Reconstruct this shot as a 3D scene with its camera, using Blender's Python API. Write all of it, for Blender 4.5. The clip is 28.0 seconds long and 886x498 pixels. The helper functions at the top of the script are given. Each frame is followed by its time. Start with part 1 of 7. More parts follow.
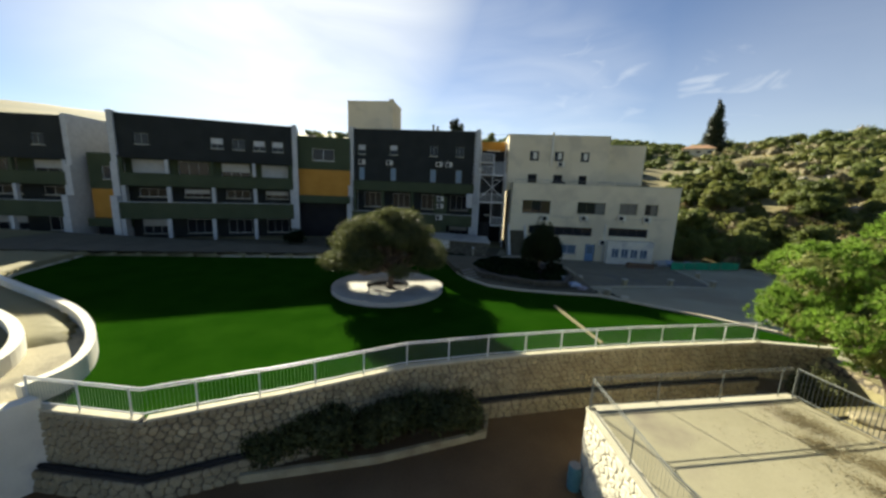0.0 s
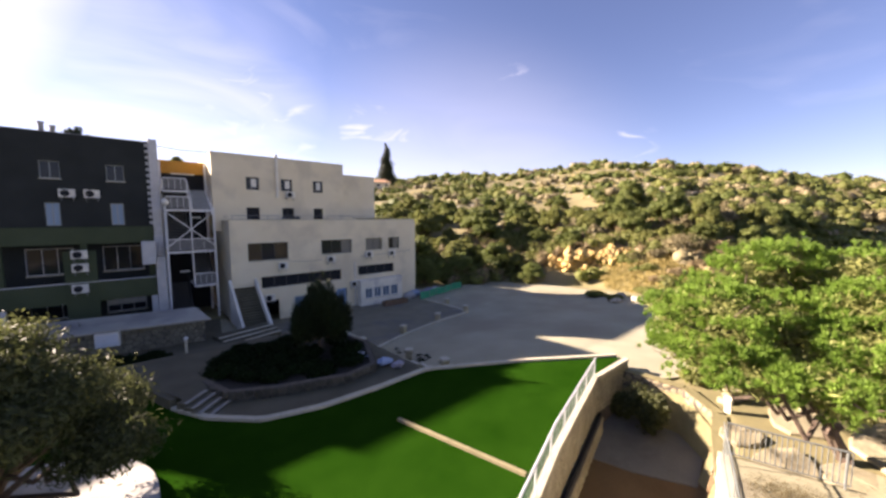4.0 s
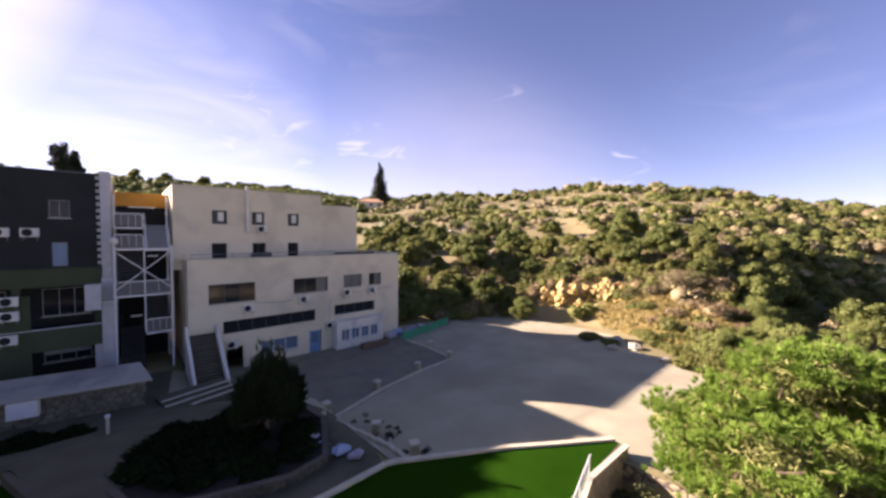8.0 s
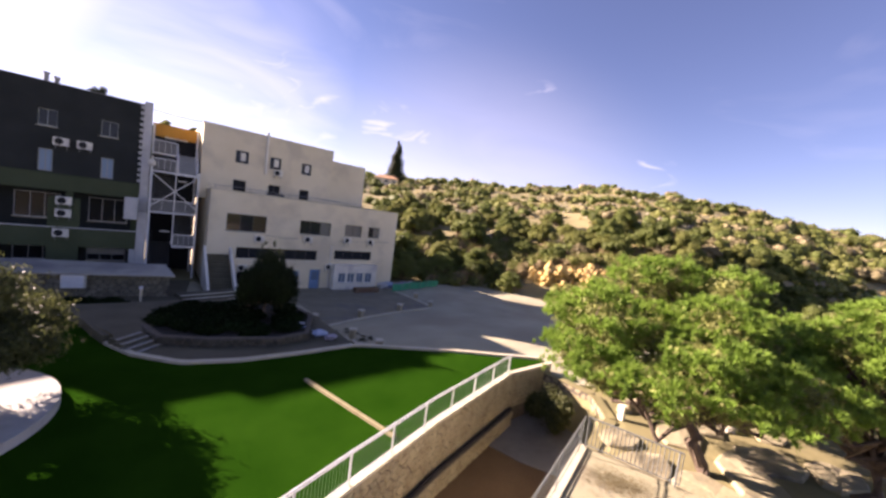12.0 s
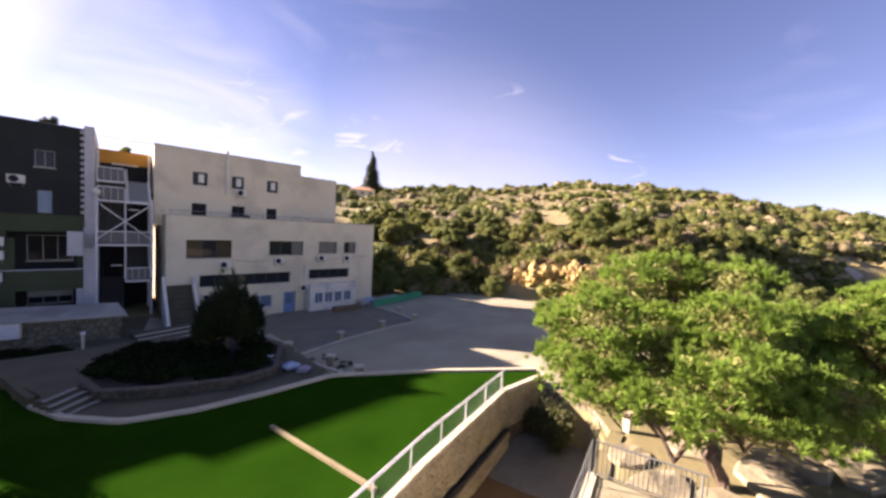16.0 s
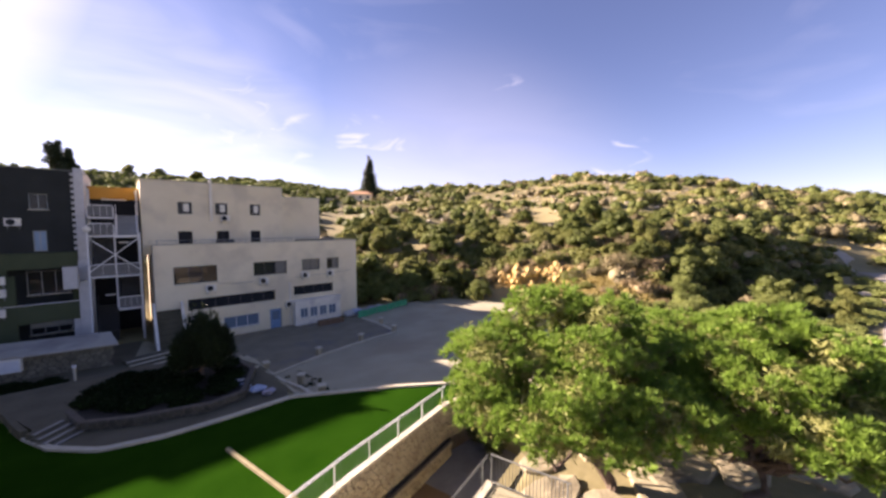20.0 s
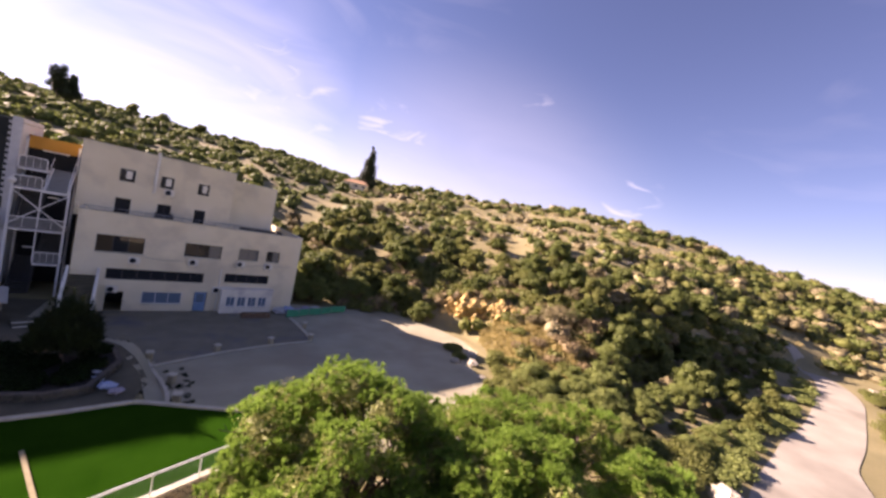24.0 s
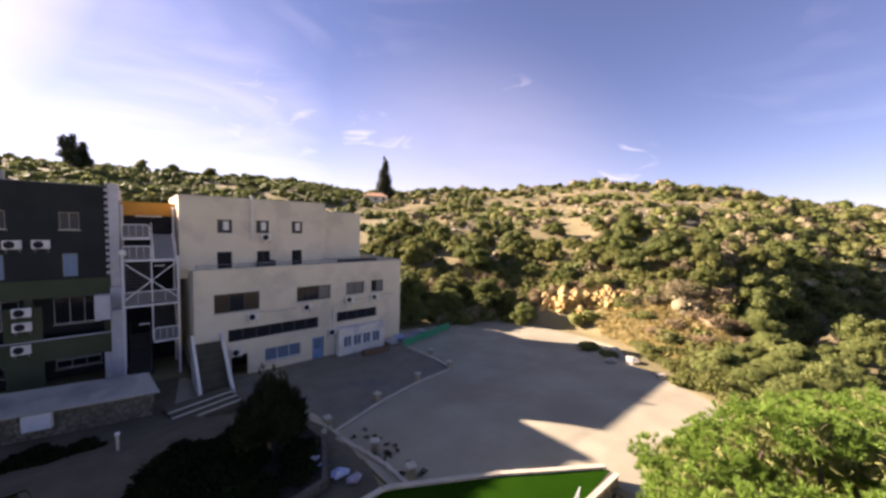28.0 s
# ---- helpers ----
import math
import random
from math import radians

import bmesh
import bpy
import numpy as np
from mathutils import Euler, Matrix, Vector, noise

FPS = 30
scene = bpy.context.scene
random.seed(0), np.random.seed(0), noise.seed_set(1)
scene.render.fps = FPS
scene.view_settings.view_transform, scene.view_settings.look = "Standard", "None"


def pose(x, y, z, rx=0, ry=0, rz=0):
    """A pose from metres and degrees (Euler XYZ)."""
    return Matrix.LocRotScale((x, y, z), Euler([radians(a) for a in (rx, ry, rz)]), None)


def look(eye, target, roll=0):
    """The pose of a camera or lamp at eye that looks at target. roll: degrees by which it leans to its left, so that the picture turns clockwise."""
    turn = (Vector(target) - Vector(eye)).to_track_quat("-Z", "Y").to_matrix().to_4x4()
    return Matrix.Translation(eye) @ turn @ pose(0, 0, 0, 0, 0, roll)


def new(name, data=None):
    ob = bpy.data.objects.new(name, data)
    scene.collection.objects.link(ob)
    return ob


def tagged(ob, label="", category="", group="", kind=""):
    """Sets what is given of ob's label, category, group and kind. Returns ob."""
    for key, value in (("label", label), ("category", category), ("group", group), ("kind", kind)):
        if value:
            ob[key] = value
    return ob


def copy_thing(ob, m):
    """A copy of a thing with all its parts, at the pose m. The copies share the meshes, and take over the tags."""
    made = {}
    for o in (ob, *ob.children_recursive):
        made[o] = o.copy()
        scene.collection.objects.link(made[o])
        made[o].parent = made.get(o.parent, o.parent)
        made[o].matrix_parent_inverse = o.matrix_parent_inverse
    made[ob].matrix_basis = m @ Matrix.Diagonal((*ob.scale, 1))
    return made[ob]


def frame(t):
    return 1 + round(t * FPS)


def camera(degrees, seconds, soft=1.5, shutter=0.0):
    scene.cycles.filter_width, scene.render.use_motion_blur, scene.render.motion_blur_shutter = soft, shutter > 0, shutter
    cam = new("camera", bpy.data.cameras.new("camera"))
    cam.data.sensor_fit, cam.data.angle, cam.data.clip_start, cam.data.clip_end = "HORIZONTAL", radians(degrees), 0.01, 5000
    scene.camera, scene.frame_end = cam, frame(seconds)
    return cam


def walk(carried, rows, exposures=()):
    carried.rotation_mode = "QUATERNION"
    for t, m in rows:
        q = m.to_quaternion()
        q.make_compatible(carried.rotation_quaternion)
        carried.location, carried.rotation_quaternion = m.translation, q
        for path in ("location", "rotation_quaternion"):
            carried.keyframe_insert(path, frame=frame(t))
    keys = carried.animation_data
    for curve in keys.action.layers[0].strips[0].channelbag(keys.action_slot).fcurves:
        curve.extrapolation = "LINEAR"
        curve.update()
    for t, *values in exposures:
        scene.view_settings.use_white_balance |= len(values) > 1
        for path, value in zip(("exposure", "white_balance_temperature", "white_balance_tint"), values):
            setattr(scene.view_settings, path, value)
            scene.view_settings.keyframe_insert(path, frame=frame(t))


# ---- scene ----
cam = camera(102.9, 28.0, soft=2.8)
PATH = [
    (0, (1.184, -1.887, 7.341), (0.982, 0.069, 6.972), 2.2),
    (0.5, (-0.875, -1.151, 6.516), (-0.169, 0.688, 6.171), 1.1),
    (1, (-2.186, -0.219, 6.151), (-0.856, 1.227, 5.776), 1.6),
    (1.5, (-2.276, 1.531, 5.343), (-0.641, 2.667, 5.157), 2.2),
    (2, (-2.437, 2.915, 5.775), (-0.729, 3.943, 5.605), 2.7),
    (2.5, (-2.087, 4.283, 6.032), (-0.676, 5.688, 5.85), 2.2),
    (3, (-2.115, 5.635, 6.596), (-0.793, 7.125, 6.414), 1.8),
    (3.5, (-1.758, 6.927, 7.416), (-0.448, 8.428, 7.234), 2.0),
    (4, (-1.263, 8.73, 7.879), (0.048, 10.23, 7.704), -0.1),
    (4.5, (-0.6, 9.297, 8.84), (0.702, 10.805, 8.667), 1.0),
    (6.5, (1.267, 10.821, 10.682), (2.575, 12.334, 10.673), 0.3),
    (7, (1.183, 10.558, 10.549), (2.482, 12.078, 10.509), 0.4),
    (7.5, (1.259, 10.116, 10.233), (2.571, 11.622, 10.124), 0.7),
    (8, (1.451, 10.058, 9.997), (2.786, 11.545, 9.913), 0.6),
    (8.5, (1.646, 9.894, 9.702), (2.978, 11.386, 9.669), 0.7),
    (9, (1.614, 9.513, 9.425), (2.941, 11.008, 9.379), 0.9),
    (9.5, (1.588, 8.41, 9.514), (2.917, 9.905, 9.48), 4.6),
    (10, (1.193, 8.161, 8.878), (2.53, 9.644, 8.764), 1.6),
    (10.5, (0.855, 7.709, 8.437), (2.181, 9.201, 8.306), 1.6),
    (11, (0.789, 7.319, 7.815), (2.078, 8.841, 7.676), 1.5),
    (11.5, (0.749, 6.341, 7.609), (2.026, 7.874, 7.469), 5.0),
    (12, (0.67, 5.601, 7.327), (1.958, 7.124, 7.178), 7.4),
    (12.5, (0.614, 6.602, 6.798), (1.948, 8.086, 6.653), 2.6),
    (14.5, (0.237, 7.923, 6.855), (1.633, 9.347, 6.701), -2.1),
    (15, (1.165, 7.813, 7.028), (2.518, 9.285, 7.004), 0.2),
    (15.5, (1.486, 7.345, 7.264), (2.829, 8.825, 7.193), 1.0),
    (16, (1.925, 6.575, 7.486), (3.283, 8.039, 7.382), 2.8),
    (16.5, (2.122, 6.089, 7.793), (3.473, 7.562, 7.72), 3.1),
    (17, (2.037, 5.487, 8.112), (3.382, 6.962, 7.989), 1.5),
    (17.5, (2.057, 5.237, 8.115), (3.4, 6.712, 7.977), 0.8),
    (18, (2.233, 4.742, 8.372), (3.578, 6.216, 8.238), 0.6),
    (18.5, (2.398, 4.389, 8.626), (3.747, 5.86, 8.494), 0.4),
    (19, (2.681, 3.898, 8.832), (4.025, 5.373, 8.701), 0.3),
    (19.5, (2.984, 3.505, 9.138), (4.319, 4.988, 9.006), 0.2),
    (20, (3.344, 3.037, 9.403), (4.674, 4.526, 9.275), -0.1),
    (20.5, (3.877, 3.285, 9.752), (5.197, 4.782, 9.616), -0.1),
    (22.5, (5.998, 1.743, 10.518), (7.337, 3.222, 10.378), -0.5),
    (23, (7.715, -0.459, 11.880), (9.029, 1.041, 11.731), 7.7),
    (23.5, (8.303, -1.331, 12.907), (9.616, 0.174, 12.799), 11.8),
    (24, (8.087, -1.051, 13.011), (9.429, 0.426, 12.891), 12.3),
    (24.5, (7.084, 1.154, 11.779), (8.450, 2.608, 11.636), 6.9),
    (25, (5.639, 3.367, 10.943), (6.997, 4.829, 10.808), 1.7),
    (25.5, (4.746, 5.089, 10.702), (6.094, 6.560, 10.569), 1.3),
    (26, (4.000, 6.124, 10.793), (5.342, 7.601, 10.659), 1.2),
    (26.5, (3.208, 7.083, 10.979), (4.533, 8.575, 10.850), 1.3),
    (27, (2.649, 7.769, 11.491), (3.962, 9.272, 11.351), 1.4),
    (27.5, (1.987, 8.553, 11.713), (3.302, 10.055, 11.579), 1.4),
    (28, (1.487, 9.743, 11.953), (2.803, 11.244, 11.819), 1.5),
]
walk(cam, [(t, look(eye, target, roll)) for t, eye, target, roll in PATH], [(0.0, 1.56, 7200, 0), (0.8, 1.92, 7200, 0), (1.6, 1.75, 6900, 6), (2.2, 1.63, 7000, 10), (3.0, 2.06, 6950, 21), (4.0, 2.25, 7250, 26), (6.8, 1.95, 7450, 28), (8.0, 2.08, 7100, 36), (12.0, 2.23, 7300, 34), (20.0, 2.19, 7250, 32), (22.8, 2.11, 7150, 30), (24.0, 2.08, 7450, 40), (25.0, 2.05, 7300, 31), (26.0, 2.03, 7600, 27), (27.0, 1.84, 8350, 7), (28.0, 2.06, 7300, 34)])

# ---- world and sun ----
SUN_AZ, SUN_EL = -33.3, 23.0


def sky_world():
    w = bpy.data.worlds.new("sky")
    w.use_nodes = True
    scene.world = w
    nt = w.node_tree
    bg = nt.nodes["Background"]
    sky = nt.nodes.new("ShaderNodeTexSky")
    sky.sky_type, sky.sun_disc = "NISHITA", False
    sky.sun_elevation, sky.sun_rotation = radians(SUN_EL), radians(SUN_AZ)
    sky.air_density, sky.dust_density, sky.ozone_density = 0.88, 0.05, 3.0
    # thin high cloud: stretched noise over the directions of the sky
    co, mp = nt.nodes.new("ShaderNodeTexCoord"), nt.nodes.new("ShaderNodeMapping")
    mp.inputs["Scale"].default_value, mp.inputs["Rotation"].default_value = (1.6, 2.4, 7.0), (0.2, 0.1, 0.5)
    n1, n2 = nt.nodes.new("ShaderNodeTexNoise"), nt.nodes.new("ShaderNodeTexNoise")
    n1.inputs["Scale"].default_value, n1.inputs["Detail"].default_value, n1.inputs["Distortion"].default_value = 1.5, 9, 1.2
    n2.inputs["Scale"].default_value, n2.inputs["Detail"].default_value = 0.9, 3
    add, r = nt.nodes.new("ShaderNodeMath"), nt.nodes.new("ShaderNodeMapRange")
    add.operation = "MULTIPLY"
    r.inputs["From Min"].default_value, r.inputs["From Max"].default_value, r.inputs["To Max"].default_value = 0.28, 0.52, 0.06
    mix = nt.nodes.new("ShaderNodeMix")
    mix.data_type, mix.blend_type = "RGBA", "MIX"
    mix.inputs[7].default_value = (13.5, 13.2, 13.4, 1)
    nt.links.new(co.outputs["Generated"], mp.inputs["Vector"])
    nt.links.new(mp.outputs[0], n1.inputs["Vector"])
    nt.links.new(co.outputs["Generated"], n2.inputs["Vector"])
    nt.links.new(n1.outputs["Fac"], add.inputs[0])
    nt.links.new(n2.outputs["Fac"], add.inputs[1])
    nt.links.new(add.outputs[0], r.inputs["Value"])
    # painted sun glare and horizon haze, brighter broken cloud low in the north-west, and small feathery wisps
    mp2, n3 = nt.nodes.new("ShaderNodeMapping"), nt.nodes.new("ShaderNodeTexNoise")
    mp2.inputs["Scale"].default_value, mp2.inputs["Rotation"].default_value = (1.0, 1.0, 2.6), (0.5, 0.3, 0.2)
    n3.inputs["Scale"].default_value, n3.inputs["Detail"].default_value, n3.inputs["Distortion"].default_value = 8.0, 7, 1.6
    nt.links.new(co.outputs["Generated"], mp2.inputs["Vector"])
    nt.links.new(mp2.outputs[0], n3.inputs["Vector"])
    total = r.outputs[0]
    for az, el, near, far, src, lo, hi, amount in ((-31, 25, 3, 33, n1, -0.6, 0.75, 0.5), (4, 4, 3, 30, n1, 0.0, 0.9, 0.25), (42, -8, 6, 40, n1, -1.4, 0.6, 0.13), (14, 12, 1, 12, n3, 0.40, 0.85, 0.30), (31, 12, 0.5, 8, n3, 0.42, 0.85, 0.34),
                                                   (52, 19.8, 0.2, 3.6, n3, 0.50, 0.80, 0.19), (68, 9.4, 0.3, 5.0, n3, 0.44, 0.80, 0.32), (108, 13, 3, 15, n1, 0.2, 0.7, 0.07)):
        dot, m1, m2, mul, mx = nt.nodes.new("ShaderNodeVectorMath"), nt.nodes.new("ShaderNodeMapRange"), nt.nodes.new("ShaderNodeMapRange"), nt.nodes.new("ShaderNodeMath"), nt.nodes.new("ShaderNodeMath")
        dot.operation, mul.operation, mx.operation = "DOT_PRODUCT", "MULTIPLY", "MAXIMUM"
        a, e = radians(az), radians(el)
        dot.inputs[1].default_value = (math.sin(a) * math.cos(e), math.cos(a) * math.cos(e), math.sin(e))
        nt.links.new(co.outputs["Generated"], dot.inputs[0])
        m1.interpolation_type = "SMOOTHERSTEP"
        m1.inputs["From Min"].default_value, m1.inputs["From Max"].default_value, m1.inputs["To Max"].default_value = math.cos(radians(far)), math.cos(radians(near)), amount
        nt.links.new(dot.outputs["Value"], m1.inputs["Value"])
        m2.inputs["From Min"].default_value, m2.inputs["From Max"].default_value = lo, hi
        nt.links.new(src.outputs["Fac"], m2.inputs["Value"])
        nt.links.new(m1.outputs[0], mul.inputs[0])
        nt.links.new(m2.outputs[0], mul.inputs[1])
        nt.links.new(mul.outputs[0], mx.inputs[0])
        nt.links.new(total, mx.inputs[1])
        total = mx.outputs[0]
    nt.links.new(total, mix.inputs[0])
    tint = nt.nodes.new("ShaderNodeMix")
    tint.data_type, tint.blend_type = "RGBA", "MULTIPLY"
    tint.inputs[0].default_value, tint.inputs[7].default_value = 1.0, (1.05, 0.95, 1.08, 1)
    nt.links.new(sky.outputs[0], tint.inputs[6])
    nt.links.new(tint.outputs[2], mix.inputs[6])
    nt.links.new(mix.outputs[2], bg.inputs[0])
    bg.inputs[1].default_value = 0.042


sky_world()
sun = new("sun", bpy.data.lights.new("sun", "SUN"))
sun.data.energy, sun.data.angle, sun.data.color = 5.3, radians(0.53), (1.0, 0.93, 0.82)
sun.matrix_world = look((0, 0, 0), (-math.sin(radians(SUN_AZ)) * math.cos(radians(SUN_EL)), -math.cos(radians(SUN_AZ)) * math.cos(radians(SUN_EL)), -math.sin(radians(SUN_EL))))


# ---- materials ----
def mat(name, c1, c2, scale=1.0, rough=0.85, bump=0.15, fine=25.0, metal=0.0, rnd=0.0, island=0.0, spec=0.3, stain=None, stain_scale=0.25, coord="world"):
    """Two colours mixed by coarse and fine noise, with fine relief; rnd and island vary the value by object or loose piece."""
    m = bpy.data.materials.new(name)
    m.use_nodes = True
    nt = m.node_tree
    nd, ln = nt.nodes, nt.links
    b = nd["Principled BSDF"]
    b.inputs["Roughness"].default_value, b.inputs["Metallic"].default_value = rough, metal
    b.inputs["Specular IOR Level"].default_value = spec
    if coord == "world":
        co = nd.new("ShaderNodeNewGeometry").outputs["Position"]
    else:
        co = nd.new("ShaderNodeTexCoord").outputs["Object"]
    n1, n2 = nd.new("ShaderNodeTexNoise"), nd.new("ShaderNodeTexNoise")
    n1.inputs["Scale"].default_value, n2.inputs["Scale"].default_value = scale, fine
    n1.inputs["Detail"].default_value, n2.inputs["Detail"].default_value = 6, 4
    ln.new(co, n1.inputs["Vector"])
    ln.new(co, n2.inputs["Vector"])
    ma = nd.new("ShaderNodeMath")
    ma.operation = "MULTIPLY_ADD"
    ln.new(n2.outputs["Fac"], ma.inputs[0])
    ma.inputs[1].default_value = 0.45
    ln.new(n1.outputs["Fac"], ma.inputs[2])
    ramp = nd.new("ShaderNodeMapRange")
    ramp.inputs["From Min"].default_value, ramp.inputs["From Max"].default_value = 0.45, 1.0
    ln.new(ma.outputs[0], ramp.inputs["Value"])
    mix = nd.new("ShaderNodeMix")
    mix.data_type = "RGBA"
    mix.inputs[6].default_value, mix.inputs[7].default_value = (*c1, 1), (*c2, 1)
    ln.new(ramp.outputs[0], mix.inputs[0])
    col = mix.outputs[2]
    if stain:
        n3 = nd.new("ShaderNodeTexNoise")
        n3.inputs["Scale"].default_value, n3.inputs["Detail"].default_value = stain_scale, 8
        ln.new(co, n3.inputs["Vector"])
        r3 = nd.new("ShaderNodeMapRange")
        r3.inputs["From Min"].default_value, r3.inputs["From Max"].default_value = 0.52, 0.68
        ln.new(n3.outputs["Fac"], r3.inputs["Value"])
        m3 = nd.new("ShaderNodeMix")
        m3.data_type = "RGBA"
        m3.inputs[7].default_value = (*stain, 1)
        ln.new(col, m3.inputs[6])
        ln.new(r3.outputs[0], m3.inputs[0])
        col = m3.outputs[2]
    if rnd or island:
        src = nd.new("ShaderNodeObjectInfo").outputs["Random"] if rnd else nd.new("ShaderNodeNewGeometry").outputs["Random Per Island"]
        amt = rnd or island
        hv = nd.new("ShaderNodeHueSaturation")
        mr = nd.new("ShaderNodeMapRange")
        mr.inputs["To Min"].default_value, mr.inputs["To Max"].default_value = 1 - amt, 1 + amt
        ln.new(src, mr.inputs["Value"])
        ln.new(mr.outputs[0], hv.inputs["Value"])
        ln.new(col, hv.inputs["Color"])
        col = hv.outputs["Color"]
    ln.new(col, b.inputs["Base Color"])
    if bump:
        bp = nd.new("ShaderNodeBump")
        bp.inputs["Strength"].default_value, bp.inputs["Distance"].default_value = bump, 0.05
        ln.new(n2.outputs["Fac"], bp.inputs["Height"])
        ln.new(bp.outputs[0], b.inputs["Normal"])
    return m


def leaf_mat(name, c1, c2, island=0.35, trans=0.25, scale=0.6, spec=0.25):
    m = mat(name, c1, c2, scale=scale, rough=0.6, bump=0, fine=4.0, island=island, spec=spec)
    nt = m.node_tree
    nd, ln = nt.nodes, nt.links
    b, out = nd["Principled BSDF"], nd["Material Output"]
    tr, ms = nd.new("ShaderNodeBsdfTranslucent"), nd.new("ShaderNodeMixShader")
    ln.new(b.inputs["Base Color"].links[0].from_socket, tr.inputs["Color"])
    ms.inputs[0].default_value = trans
    ln.new(b.outputs[0], ms.inputs[1])
    ln.new(tr.outputs[0], ms.inputs[2])
    ln.new(ms.outputs[0], out.inputs["Surface"])
    return m


def glass_mat(name, tint):
    m = bpy.data.materials.new(name)
    m.use_nodes = True
    b = m.node_tree.nodes["Principled BSDF"]
    b.inputs["Base Color"].default_value = (*tint, 1)
    b.inputs["Roughness"].default_value, b.inputs["Specular IOR Level"].default_value = 0.06, 0.2
    return m


M_GROUND = mat("dry_earth", (0.158, 0.138, 0.063), (0.27, 0.232, 0.116), scale=0.12, fine=3.0, bump=0.5, stain=(0.13, 0.118, 0.052), stain_scale=0.06)
M_TURF = mat("artificial_turf", (0.007, 0.034, 0.002), (0.015, 0.053, 0.004), scale=0.5, fine=90, bump=0.35, rough=1.0, spec=0.0)
M_LOT = mat("gravel_lot", (0.265, 0.25, 0.168), (0.372, 0.35, 0.243), scale=0.35, fine=18, bump=0.3, stain=(0.27, 0.243, 0.165), stain_scale=0.15)
M_PLAZA = mat("plaza_paving", (0.068, 0.061, 0.037), (0.118, 0.106, 0.067), scale=0.8, fine=14, bump=0.2, rnd=0.12)
M_KERB = mat("pale_stone_kerb", (0.41, 0.375, 0.27), (0.54, 0.50, 0.38), scale=1.5, fine=30)
M_STONE = mat("wall_stone", (0.24, 0.195, 0.115), (0.41, 0.355, 0.225), scale=1.8, fine=14, bump=0.5, rnd=0.22)
# as wall_stone, at a little over half its brightness
M_STONE_DIM = mat("darker_wall_stone", (0.13, 0.115, 0.075), (0.24, 0.215, 0.15), scale=1.8, fine=14, bump=0.5, rnd=0.2)
M_STONE_PALE = mat("pale_wall_stone", (0.56, 0.52, 0.40), (0.68, 0.64, 0.51), scale=2.0, fine=16, bump=0.5, rnd=0.13)
M_MORTAR = mat("mortar", (0.07, 0.06, 0.045), (0.13, 0.11, 0.085), scale=2, fine=25, bump=0.3)
M_MORTAR_PALE = mat("pale_mortar", (0.50, 0.46, 0.37), (0.60, 0.55, 0.46), scale=2, fine=25, bump=0.3)
M_DECK = mat("pale_roof_paving", (0.27, 0.245, 0.155), (0.355, 0.325, 0.215), scale=0.5, fine=20, bump=0.12, stain=(0.22, 0.19, 0.135), stain_scale=0.5)
M_ALLEY = mat("brown_dirt_alley", (0.10, 0.062, 0.03), (0.17, 0.11, 0.055), scale=0.5, fine=12, bump=0.4)
M_BEIGE = mat("beige_render", (0.645, 0.565, 0.385), (0.715, 0.635, 0.455), scale=0.5, fine=18, bump=0.08, stain=(0.55, 0.485, 0.345), stain_scale=0.35)
M_DARK = mat("charcoal_render", (0.015, 0.018, 0.016), (0.027, 0.031, 0.028), scale=0.6, fine=20, bump=0.08)
M_GREEN = mat("olive_render", (0.042, 0.056, 0.026), (0.062, 0.078, 0.04), scale=0.6, fine=20, bump=0.08)
M_WHITE = mat("white_render", (0.62, 0.59, 0.49), (0.75, 0.72, 0.61), scale=1.0, fine=22, bump=0.1, stain=(0.5, 0.48, 0.44), stain_scale=0.6)
M_ORANGE = mat("ochre_render", (0.42, 0.20, 0.03), (0.52, 0.26, 0.05), scale=0.8, fine=20, bump=0.08)
# near-black; in rooms and recesses the colour itself stands in for shade
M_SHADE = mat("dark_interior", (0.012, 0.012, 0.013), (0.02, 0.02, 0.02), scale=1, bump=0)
M_METAL = mat("pale_painted_metal", (0.55, 0.56, 0.55), (0.68, 0.69, 0.68), scale=3, fine=30, rough=0.45, bump=0.05)
M_GREY = mat("grey_metal", (0.16, 0.17, 0.17), (0.24, 0.25, 0.25), scale=3, fine=30, rough=0.5, bump=0.05)
M_BARGREY = mat("dull_bar_metal", (0.20, 0.23, 0.21), (0.28, 0.31, 0.29), scale=3, fine=30, rough=0.6, bump=0)
M_BARK = mat("bark", (0.07, 0.05, 0.035), (0.15, 0.11, 0.08), scale=4, fine=18, bump=0.8)
M_PINE = leaf_mat("pine_needles", (0.088, 0.165, 0.022), (0.26, 0.395, 0.066), trans=0.44, scale=1.1)
M_PINE_DRY = leaf_mat("browned_needles", (0.17, 0.185, 0.055), (0.32, 0.33, 0.11), trans=0.4, scale=1.1)
M_OLIVE = leaf_mat("olive_leaves", (0.036, 0.048, 0.015), (0.12, 0.13, 0.048), trans=0.42)
M_SCRUB = leaf_mat("scrub_leaves", (0.13, 0.15, 0.038), (0.228, 0.236, 0.072), scale=0.22, trans=0.5)
M_CYPRESS = leaf_mat("cypress_leaves", (0.012, 0.02, 0.008), (0.03, 0.045, 0.015), trans=0.1)
# leaf colour taken near black, with the shade over the beds in it
M_DARKLEAF = leaf_mat("shade_dark_leaves", (0.006, 0.013, 0.004), (0.015, 0.028, 0.008), trans=0.1, spec=0.03)
M_OAK = leaf_mat("oak_leaves", (0.084, 0.11, 0.026), (0.16, 0.187, 0.052), scale=0.22, trans=0.46)
